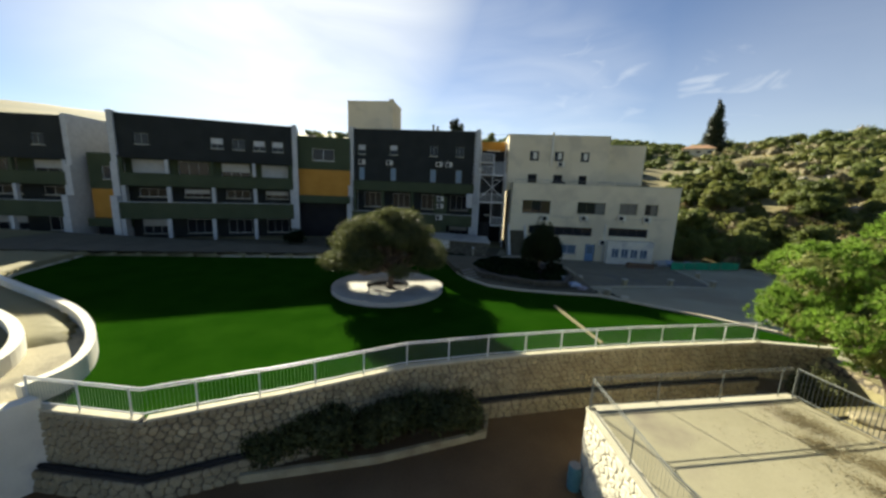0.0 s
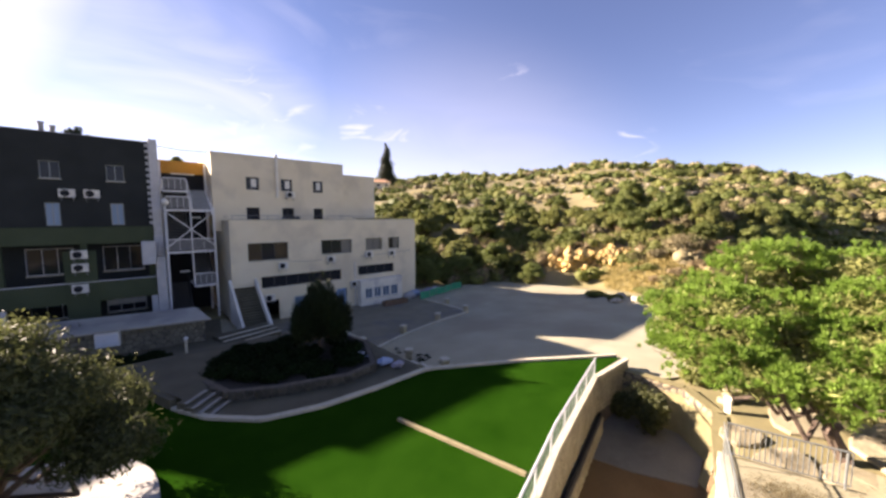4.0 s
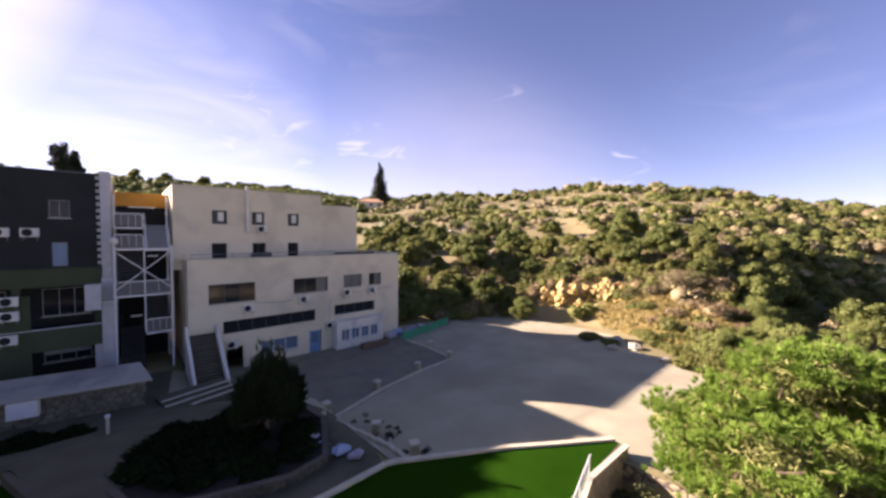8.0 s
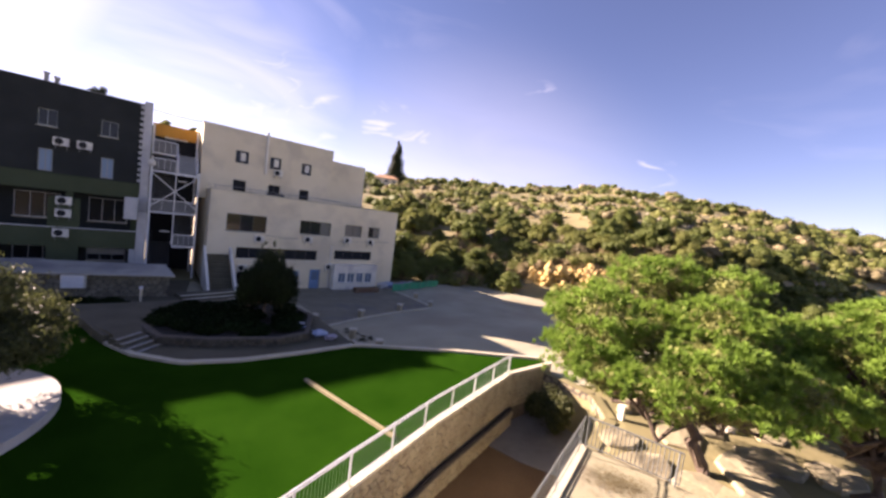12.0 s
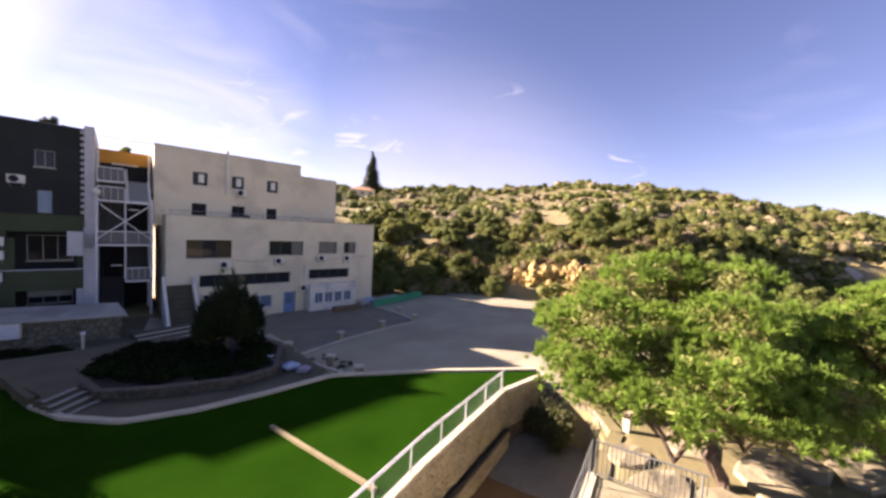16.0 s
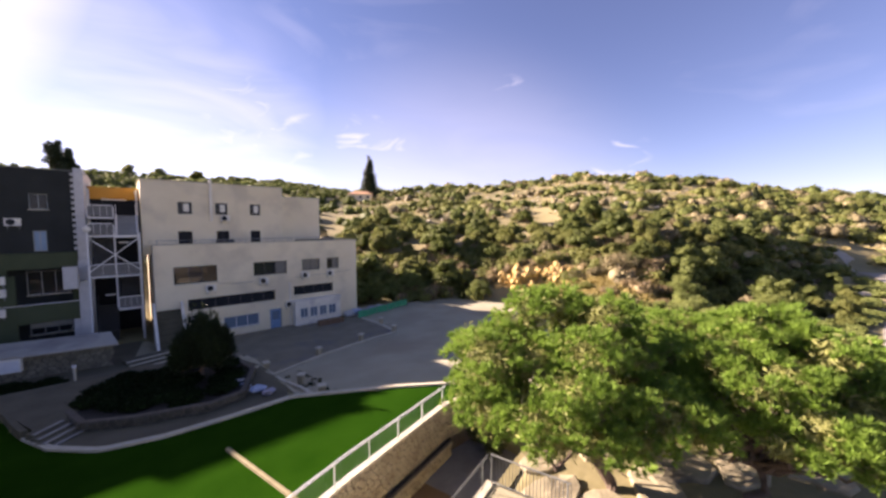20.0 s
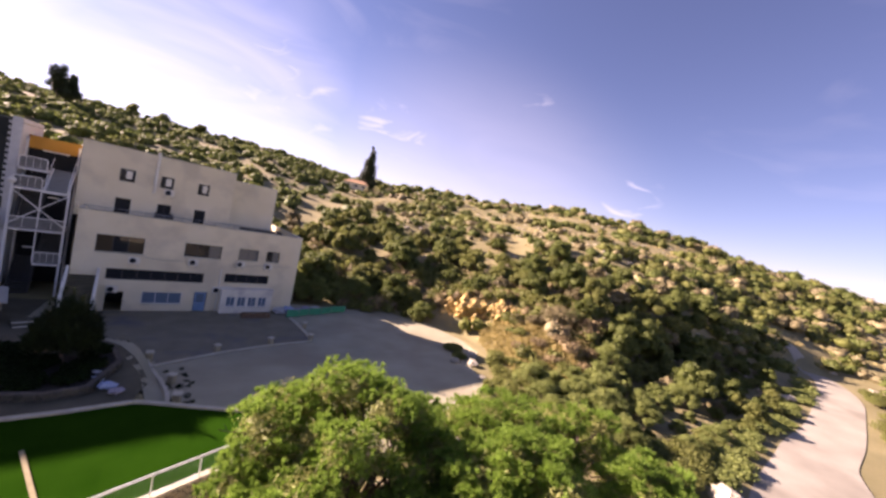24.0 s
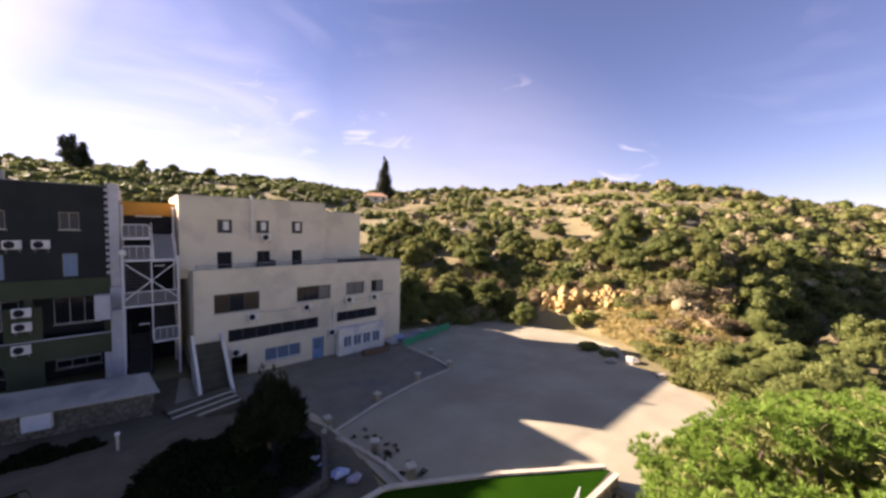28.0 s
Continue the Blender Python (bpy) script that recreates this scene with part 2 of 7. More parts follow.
M_GREENLEAF = leaf_mat("grey_green_leaves", (0.125, 0.16, 0.042), (0.265, 0.30, 0.092), scale=0.5, trans=0.42)
M_GREYLEAF = leaf_mat("grey_brown_leaves", (0.14, 0.118, 0.058), (0.29, 0.245, 0.13), scale=0.22, trans=0.2)
M_GLASS = glass_mat("window_glass", (0.02, 0.022, 0.025))
# two panes with a paler base colour than window_glass
M_GLASS_SKY = glass_mat("pale_blue_glass", (0.16, 0.26, 0.36))
M_GLASS_PALE = glass_mat("pale_glass", (0.17, 0.165, 0.145))
M_GLASS_BROWN = glass_mat("brown_curtained_glass", (0.065, 0.05, 0.032))
M_GLASS_BLUE = glass_mat("blue_window_glass", (0.12, 0.17, 0.22))


# ---- builders ----
class Geo:
    """Collects vertices and faces of one mesh."""

    def __init__(self):
        self.v, self.f = [], []

    def add(self, vs, fs):
        n = len(self.v)
        self.v += [tuple(p) for p in vs]
        self.f += [tuple(i + n for i in q) for q in fs]
        return self

    def box(self, x0, y0, z0, x1, y1, z1, bevel=0.0):
        x0, x1, y0, y1, z0, z1 = min(x0, x1), max(x0, x1), min(y0, y1), max(y0, y1), min(z0, z1), max(z0, z1)
        if not bevel:
            return self.add([(x0, y0, z0), (x1, y0, z0), (x1, y1, z0), (x0, y1, z0), (x0, y0, z1), (x1, y0, z1), (x1, y1, z1), (x0, y1, z1)],
                            [(0, 3, 2, 1), (4, 5, 6, 7), (0, 1, 5, 4), (1, 2, 6, 5), (2, 3, 7, 6), (3, 0, 4, 7)])
        b = bevel
        ring = [(x0 + b, y0), (x1 - b, y0), (x1, y0 + b), (x1, y1 - b), (x1 - b, y1), (x0 + b, y1), (x0, y1 - b), (x0, y0 + b)]
        inner = [(min(max(x, x0 + b), x1 - b), min(max(y, y0 + b), y1 - b)) for x, y in ring]
        vs = [(x, y, z0) for x, y in ring] + [(x, y, z1 - b) for x, y in ring] + [(x, y, z1) for x, y in inner]
        fs = [tuple(range(7, -1, -1)), tuple(range(16, 24))]
        for i in range(8):
            j = (i + 1) % 8
            fs += [(i, j, 8 + j, 8 + i), (8 + i, 8 + j, 16 + j, 16 + i)]
        return self.add(vs, fs)

    def prism(self, poly, z0, z1):
        """Upright prism over a counter-clockwise outline; z0 and z1 may be lists, a height for each corner."""
        n = len(poly)
        a = z0 if isinstance(z0, (list, tuple)) else [z0] * n
        b = z1 if isinstance(z1, (list, tuple)) else [z1] * n
        vs = [(*p, h) for p, h in zip(poly, a)] + [(*p, h) for p, h in zip(poly, b)]
        fs = [tuple(range(n - 1, -1, -1)), tuple(range(n, 2 * n))] + [(i, (i + 1) % n, n + (i + 1) % n, n + i) for i in range(n)]
        return self.add(vs, fs)

    def tube(self, pts, radii, sides=8):
        """A round tube along points."""
        rings = []
        pts = [Vector(p) for p in pts]
        if not isinstance(radii, (list, tuple)):
            radii = [radii] * len(pts)
        for i, p in enumerate(pts):
            d = (pts[min(i + 1, len(pts) - 1)] - pts[max(i - 1, 0)]).normalized()
            q = d.to_track_quat("Z", "Y")
            rings.append([p + q @ Vector((math.cos(a) * radii[i], math.sin(a) * radii[i], 0)) for a in [2 * math.pi * k / sides for k in range(sides)]])
        vs = [v for r in rings for v in r]
        fs = []
        for i in range(len(pts) - 1):
            for k in range(sides):
                j = (k + 1) % sides
                fs.append((i * sides + k, i * sides + j, (i + 1) * sides + j, (i + 1) * sides + k))
        fs += [tuple(range(sides - 1, -1, -1)), tuple((len(pts) - 1) * sides + k for k in range(sides))]
        return self.add(vs, fs)

    def mesh(self, name, material):
        me = bpy.data.meshes.new(name)
        me.from_pydata(self.v, [], self.f)
        if material:
            me.materials.append(material)
        return me


def part(name, geo, material, parent=None, label=""):
    """Links a Geo as one mesh object, in the parent's own coordinates."""
    ob = new(name, geo.mesh(name, material))
    if parent is not None:
        ob.parent = parent
    return tagged(ob, label)


def thing(name, m, label, category, group="", kind=""):
    """An Empty at the thing's base."""
    ob = new(name)
    ob.matrix_world = m
    ob.empty_display_size = 0.3
    return tagged(ob, label, category, group, kind)


def solo(name, geo, material, label, category, group="", kind=""):
    return tagged(part(name, geo, material), label, category, group, kind)


def np_mesh(name, verts, faces, material):
    me = bpy.data.meshes.new(name)
    nv, nf, k = len(verts), len(faces), faces.shape[1]
    me.vertices.add(nv)
    me.vertices.foreach_set("co", np.asarray(verts, np.float32).ravel())
    me.loops.add(nf * k)
    me.loops.foreach_set("vertex_index", np.asarray(faces, np.int32).ravel())
    me.polygons.add(nf)
    me.polygons.foreach_set("loop_start", np.arange(0, nf * k, k, dtype=np.int32))
    me.update(calc_edges=True)
    me.materials.append(material)
    return me


def leaves(rng, centres, radii, count, size, flat=0.35, shell=0.45, thin=1.0):
    """Leaf clumps: bent quads scattered in ellipsoids, more of them near the skin."""
    centres, radii = np.array(centres, float), np.array(radii, float)
    vol = np.prod(radii, 1) ** (2 / 3)
    which = rng.choice(len(centres), count, p=vol / vol.sum())
    d = rng.normal(size=(count, 3))
    d /= np.linalg.norm(d, axis=1, keepdims=True)
    r = shell + (1 - shell) * rng.random(count) ** 0.6
    pos = centres[which] + d * radii[which] * r[:, None] * (1 + 0.16 * rng.normal(size=(count, 1)))
    nrm = d * (1 - flat) + rng.normal(size=(count, 3)) * 0.6 + np.array([0, 0, flat])
    nrm /= np.linalg.norm(nrm, axis=1, keepdims=True)
    a = np.cross(nrm, rng.normal(size=(count, 3)))
    a /= np.linalg.norm(a, axis=1, keepdims=True)
    b = np.cross(nrm, a)
    s = size * (0.6 + 0.8 * rng.random((count, 1)))
    w = s * (0.35 + 0.35 * rng.random((count, 1))) * thin
    v = np.stack([pos - a * s, pos + b * w + nrm * s * 0.25, pos + a * s, pos - b * w + nrm * s * 0.1], 1).reshape(-1, 3)
    return v, np.arange(4 * count).reshape(-1, 4)


def bushes(rng, centres, radii, per, size, core=0.8, bump=0.13):
    """Solid lumpy bushes: for each centre a rough closed heart, skinned with leaf clumps that follow its surface."""
    centres, radii = np.array(centres, float), np.array(radii, float)
    n = len(centres)
    k, ph = rng.normal(size=(n, 4, 3)) * 3.0, rng.random((n, 4)) * 6.28

    def swell(which, d):
        return 1 + bump * np.sin(np.einsum("nij,nj->ni", k[which], d) + ph[which]).sum(1)

    seg, rings = 8, 5
    el, az = np.radians(np.linspace(-50, 90, rings)), np.arange(seg) * 2 * np.pi / seg
    unit = np.array([(math.cos(e) * math.cos(a + 0.4 * i), math.cos(e) * math.sin(a + 0.4 * i), math.sin(e)) for i, e in enumerate(el) for a in az])
    which = np.repeat(np.arange(n), len(unit))
    d = np.tile(unit, (n, 1))
    v0 = centres[which] + d * radii[which] * (swell(which, d) * core)[:, None]
    quad = np.array([(i * seg + j, i * seg + (j + 1) % seg, (i + 1) * seg + (j + 1) % seg, (i + 1) * seg + j) for i in range(rings - 1) for j in range(seg)])
    f0 = (quad[None] + (np.arange(n) * len(unit))[:, None, None]).reshape(-1, 4)
    share = np.prod(radii, 1) ** (2 / 3)
    count = int(n * per)
    which = rng.choice(n, count, p=share / share.sum())
    d = rng.normal(size=(count, 3))
    d[:, 2] = np.where(d[:, 2] < -0.6, -d[:, 2], d[:, 2])
    d /= np.linalg.norm(d, axis=1, keepdims=True)
    pos = centres[which] + d * radii[which] * (swell(which, d) * rng.uniform(core * 0.95, 1.06, count))[:, None]
    nrm = d + rng.normal(size=(count, 3)) * 0.6
    nrm /= np.linalg.norm(nrm, axis=1, keepdims=True)
    a = np.cross(nrm, rng.normal(size=(count, 3)))
    a /= np.linalg.norm(a, axis=1, keepdims=True)
    b = np.cross(nrm, a)
    s = size * (0.6 + 0.8 * rng.random((count, 1)))
    w = s * (0.45 + 0.4 * rng.random((count, 1)))
    v1 = np.stack([pos - a * s, pos + b * w + nrm * s * 0.25, pos + a * s, pos - b * w + nrm * s * 0.1], 1).reshape(-1, 3)
    return np.r_[v0, v1], np.r_[f0, np.arange(4 * count).reshape(-1, 4) + len(v0)]


def tufts(rng, centres, radii, count, length, width, per=14, shell=0.5, rise=0.55, spread=0.8):
    """Pine foliage: sprays of thin needles fanning out from twig ends near the skin of each lobe."""
    centres, radii = np.array(centres, float), np.array(radii, float)
    vol = np.prod(radii, 1) ** (2 / 3)
    n = count // per
    which = rng.choice(len(centres), n, p=vol / vol.sum())
    d = rng.normal(size=(n, 3))
    d[:, 2] = np.abs(d[:, 2]) * 0.9 - 0.25
    d /= np.linalg.norm(d, axis=1, keepdims=True)
    r = shell + (1 - shell) * rng.random(n) ** 0.5
    tip = centres[which] + d * radii[which] * r[:, None] * (1 + 0.2 * rng.normal(size=(n, 1)))
    up = d * 0.6 + np.array([0, 0, rise])
    pos, aim = np.repeat(tip, per, 0), np.repeat(up, per, 0) + rng.normal(size=(n * per, 3)) * spread
    aim /= np.linalg.norm(aim, axis=1, keepdims=True)
    side = np.cross(aim, rng.normal(size=(n * per, 3)))
    side /= np.linalg.norm(side, axis=1, keepdims=True)
    s = length * (0.6 + 0.7 * rng.random((n * per, 1)))
    w = width * (0.7 + 0.6 * rng.random((n * per, 1)))
    v = np.stack([pos - side * w, pos + side * w, pos + aim * s], 1).reshape(-1, 3)
    return v, np.arange(3 * n * per).reshape(-1, 3)

# ---- ground ----
WALL_LINE = [(-12.4, 6.9), (-8.6, 6.9), (-5.2, 8.9), (-1.6, 11.3), (1.6, 12.6), (5.0, 13.8), (9.0, 15.1), (15.4, 16.8), (19.0, 16.7)]
LAWN_FAR = [(19.0, 16.9), (16.4, 18.6), (14.5, 19.9), (9.75, 22.6), (6.9, 22.5), (4.2, 22.6), (2.0, 23.2), (0.4, 24.8), (-0.8, 27.2), (-1.5, 29.4), (-2.4, 31.6),
            (-8.0, 30.6), (-14.2, 28.9), (-22.0, 27.0), (-32.5, 24.4), (-30.0, 17.6), (-19.6, 13.2), (-16.4, 11.2), (-14.0, 9.0)]
RIDGE = [(-180, -4), (-120, -2), (-90, 4), (-60, 6), (0, 6.1), (7, 6.3), (17, 6.6), (27, 5.3), (33, 5.1), (40, 5.6), (48, 6.1), (56, 6.7), (64, 7.1), (72, 6.7), (78, 5.6), (84, 4.4),
         (89, 3.4), (93, 2.6), (99, 1.4), (106, -0.4), (115, -2.0), (130, -3), (180, -4)]
START = [(-180, 90), (-60, 85), (0, 66), (20, 60), (33, 48), (50, 51), (60, 50), (70, 44), (78, 44), (84, 60), (90, 95), (96, 120), (110, 130), (180, 120)]


def lerp_table(table, a):
    return np.interp(a, [p[0] for p in table], [p[1] for p in table])


def smooth(x):
    x = np.clip(x, 0, 1)
    return x * x * (3 - 2 * x)


def wall_y(x):
    return np.interp(x, [p[0] for p in WALL_LINE], [p[1] for p in WALL_LINE])


def lump(x, y, s, seed):
    """Cheap smooth relief from a few sines."""
    return (np.sin(x / s + seed) * np.cos(y / s * 1.3 + seed * 2) + 0.6 * np.sin(x / s * 2.1 + y / s * 1.7 + seed * 3) + 0.35 * np.cos(x / s * 4.3 - y / s * 3.9 + seed)) / 1.9


def inside(poly):
    def test(x, y):
        x, y = np.asarray(x, float), np.asarray(y, float)
        c = np.zeros(x.shape, bool)
        for (x0, y0), (x1, y1) in zip(poly, poly[1:] + poly[:1]):
            hit = ((y0 > y) != (y1 > y)) & (x < (x1 - x0) * (y - y0) / (y1 - y0 + 1e-12) + x0)
            c ^= hit
        return c
    return test


PIT_EDGE = [(12.4, 10.9), (14.8, 11.5), (16.9, 11.9), (18.5, 13.5), (18.5, 15.2), (18.3, 16.75)]
PIT = inside([(12.0, 10.8), *PIT_EDGE[1:], (15.4, 17.0), (12.0, 16.2)])


def gz(x, y):
    """Height of the ground."""
    x, y = np.asarray(x, float), np.asarray(y, float)
    west = -0.06 + 0.42 * smooth((((y - 25.3) - (x - 1.0)) / 1.414 - 0.65) / 1.25) * smooth((8 - x) / 3) - 1.35 * smooth((y - 31.5) / 6.5)
    low = -0.65 - 1.25 * smooth((y - 20) / 13)
    flat = west + (low - west) * smooth((x - 9.6 + 5.5 * smooth((y - 31) / 6)) / 1.6)
    east = -0.45 - 0.9 * smooth((x - 22) / 14) + 1.2 * smooth((x - 60) / 50)
    flat = flat + (east - flat) * smooth((15 - y) / 4) * smooth((x - 9) / 6)
    alley = ((y < wall_y(x) + 0.25) & (x < 12.2)) | PIT(x, y)
    flat = np.where(alley, -2.6, flat)
    dx, dy = x - 3.0, y - 8.0
    r, az = np.hypot(dx, dy), np.degrees(np.arctan2(dx, dy))
    r0, zr = lerp_table(START, az), 10 + 230 * np.tan(np.radians(lerp_table(RIDGE, az)))
    u = (r - r0) / (230 - r0)
    up = 0.10 * smooth(u * 9) + 0.90 * np.clip(u, 0, 1) ** 0.95
    z = flat + (zr - flat) * up
    z = z + (lump(x, y, 17, 1) * 1.3 + lump(x, y, 6, 4) * 0.4) * smooth(u * 4) * (1 - 0.6 * smooth((u - 0.8) * 5))
    return z - np.clip(r - 232, 0, 300) * 0.2


def snap(px, py, poly):
    """The nearest points on an outline."""
    best, bx, by = np.full(px.shape, 1e9), px.copy(), py.copy()
    for (x0, y0), (x1, y1) in zip(poly, poly[1:] + poly[:1]):
        dx, dy = x1 - x0, y1 - y0
        t = np.clip(((px - x0) * dx + (py - y0) * dy) / (dx * dx + dy * dy), 0, 1)
        qx, qy = x0 + t * dx, y0 + t * dy
        dist = np.hypot(px - qx, py - qy)
        near = dist < best
        best, bx, by = np.where(near, dist, best), np.where(near, qx, bx), np.where(near, qy, by)
    return bx, by


def sheet(name, xs, ys, keep, lift, material, height=gz, outline=None):
    """A draped grid; keep(x, y) tells which cells stay."""
    gx, gy = np.meshgrid(xs, ys)
    v = np.stack([gx, gy, height(gx, gy) + lift], -1).reshape(-1, 3)
    nx = len(xs)
    i, j = np.meshgrid(np.arange(nx - 1), np.arange(len(ys) - 1))
    cx, cy = (gx[:-1, :-1] + gx[1:, 1:]) / 2, (gy[:-1, :-1] + gy[1:, 1:]) / 2
    ok = keep(cx, cy) if keep else np.ones_like(cx, bool)
    a = (j * nx + i)[ok]
    f = np.stack([a, a + 1, a + nx + 1, a + nx], -1)
    used, inv = np.unique(f, return_inverse=True)
    v = v[used]
    if outline:
        rim = np.bincount(inv.ravel(), minlength=len(used)) < 4
        v[rim, 0], v[rim, 1] = snap(v[rim, 0], v[rim, 1], outline)
        v[rim, 2] = height(v[rim, 0], v[rim, 1]) + lift
    me = np_mesh(name, v, inv.reshape(f.shape), material)
    for p in me.polygons:
        p.use_smooth = True
    return new(name, me)


def axis(lo, hi, step, far):
    mid = list(np.arange(lo, hi + step / 2, step))
    out, s, p = [], step, hi
    while p < far:
        s *= 1.12
        p += s
        out.append(p)
    back, s, p = [], step, lo
    while p > -far:
        s *= 1.12
        p -= s
        back.append(p)
    return np.array(back[::-1] + mid + out)


LAWN = WALL_LINE + LAWN_FAR
TURF = [(x + 0.08, y - 0.23) for x, y in WALL_LINE[:-1]] + WALL_LINE[-1:] + LAWN_FAR
in_lawn = inside(LAWN)
DECK = [(5.0, 9.0), (5.55, 5.2), (6.15, 3.6), (8.5, -0.45), (9.5, -3.8), (18.6, -2.7), (14.6, 3.9), (12.6, 11.0)]
in_deck = inside(DECK)


LOT = [(10.2, 22.6), (14.8, 20.1), (18.9, 16.95), (19.0, 14.9), (20.5, 13.9), (24.5, 13.0), (29, 13.2), (33.5, 15.6), (36.5, 22), (42, 26), (44.5, 31), (44, 38), (40, 43), (33, 46), (26, 47.5), (25.5, 44.6), (4.0, 44.6), (3.0, 38.5), (8.5, 31.0), (10.0, 26.5)]
PLAZA = [(9.6, 22.9), (10.6, 26.5), (9.0, 31.0), (3.2, 38.6), (4.0, 44.8), (-20, 48.5), (-24, 42), (-45, 38), (-45, 22), (-32.4, 24.6), (-22, 27.2), (-14.2, 29.1), (-8, 30.8), (-2.2, 31.8), (-0.6, 27.4), (0.6, 24.9), (2.1, 23.4), (4.2, 22.8)]
in_paved = (inside(LOT), inside(PLAZA))


def ground_height(x, y):
    z = gz(x, y)
    z = np.where(in_paved[0](x, y) | in_paved[1](x, y), z - 0.22, z)
    return np.where(in_lawn(x, y) | in_deck(x, y), np.minimum(z, -1.2), z)


ground = tagged(sheet("ground", axis(-50, 62, 0.5, 2500), axis(-22, 62, 0.5, 2500), None, 0.0, M_GROUND, ground_height), "dry brown earth rising to a scrub-covered hill", "ground", kind="structure")
lot = tagged(sheet("parking_lot", np.arange(0, 48, 0.4), np.arange(12, 50, 0.4), inside(LOT), 0.03, M_LOT, outline=LOT), "pale grey gravel parking lot, empty", "parking lot", kind="structure")
plaza = tagged(sheet("paved_plaza", np.arange(-46, 12, 0.4), np.arange(22, 50, 0.4), inside(PLAZA), 0.035, M_PLAZA, outline=PLAZA), "grey paved plaza between the lawn and the buildings", "pavement", kind="structure")
lawn = solo("lawn", Geo().prism(TURF, -1.4, 0.0), M_TURF, "flat lawn of bright green artificial turf", "lawn", kind="structure")
# ---- alley, retaining wall, deck building ----
def along(line, step, start=0.0):
    """Points at even steps along a line in plan: place, tangent angle, distance from its start."""
    out, s = [], start
    seg = [(Vector(a), Vector(b)) for a, b in zip(line, line[1:])]
    total = sum((b - a).length for a, b in seg)
    while s <= total + 1e-6:
        d = s
        for a, b in seg:
            ln = (b - a).length
            if d <= ln + 1e-6:
                p = a + (b - a) * (d / ln)
                out.append((p.x, p.y, math.atan2(b.y - a.y, b.x - a.x), s))
                break
            d -= ln
        s += step
    return out, total


def offset(line, d):
    """The line moved d metres to its left."""
    pts = []
    for i, p in enumerate(line):
        a, b = Vector(line[max(i - 1, 0)]), Vector(line[min(i + 1, len(line) - 1)])
        t = (b - a).normalized()
        pts.append((p[0] - t.y * d, p[1] + t.x * d))
    return pts


def strip(line, d0, d1, z0, z1):
    """A wall along a line between two offsets."""
    return Geo().prism(offset(line, d1)[::-1] + offset(line, d0), z0, z1) if d1 > d0 else Geo().prism(offset(line, d0)[::-1] + offset(line, d1), z0, z1)


def cells(rng, length, height, size):
    """Irregular stones that fill a strip: each a polygon round its own centre, cut midway to its neighbours."""
    rows, cols = max(2, round(height / (size * 0.87))), max(2, round(length / size))
    dx, dz = length / cols, height / rows
    jig = rng.uniform(-0.36, 0.36, (rows, cols + 2, 2))
    pts = [[((c - 0.5 + (0.5 if r % 2 else 0.0) + jig[r, c, 0]) * dx, (r + 0.5 + jig[r, c, 1]) * dz) for c in range(cols + 2)] for r in range(rows)]
    out = []
    for r in range(rows):
        for c in range(1, cols + 1):
            px, pz = pts[r][c]
            poly = [(px - 2 * dx, 0.0), (px + 2 * dx, 0.0), (px + 2 * dx, height), (px - 2 * dx, height)]
            for rr in range(max(0, r - 2), min(rows, r + 3)):
                for cc in range(max(0, c - 2), min(cols + 2, c + 3)):
                    if (rr, cc) == (r, c):
                        continue
                    nx, nz = pts[rr][cc][0] - px, pts[rr][cc][1] - pz
                    d = (nx * nx + nz * nz) / 2
                    cut = []
                    for a, b in zip(poly, poly[1:] + poly[:1]):
                        fa, fb = (a[0] - px) * nx + (a[1] - pz) * nz - d, (b[0] - px) * nx + (b[1] - pz) * nz - d
                        if fa <= 0:
                            cut.append(a)
                        if fa * fb < 0:
                            t = fa / (fa - fb)
                            cut.append((a[0] + (b[0] - a[0]) * t, a[1] + (b[1] - a[1]) * t))
                    poly = cut
            if len(poly) > 2:
                out.append(((px, pz), poly))
    return out


def stone_geo(rng, poly, joint, depth):
    """One rough-faced stone in the plane y = 0, face towards -y."""
    k = len(poly)
    w = max(math.hypot(x, z) for x, z in poly)
    f1, f2 = 1 - joint / w, 0.74
    ring = []
    for (xa, za), (xb, zb) in zip(poly, poly[1:] + poly[:1]):
        for t in ((0.2, 0.8) if math.hypot(xb - xa, zb - za) > 0.35 * w else (0.5,)):
            ring.append((xa + (xb - xa) * t, za + (zb - za) * t))
    k = len(ring)
    vs = [(x * f1, 0.03, z * f1) for x, z in ring] + [(x * f1 * 0.985, -depth * 0.5, z * f1 * 0.985) for x, z in ring] + [(x * f1 * f2, -depth * (1 + 0.22 * rng.normal()), z * f1 * f2) for x, z in ring]
    fs = [tuple(2 * k + i for i in range(k))]
    for i in range(k):
        j = (i + 1) % k
        fs += [(i, j, k + j, k + i), (k + i, k + j, 2 * k + j, 2 * k + i)]
    return Geo().add(vs, fs)


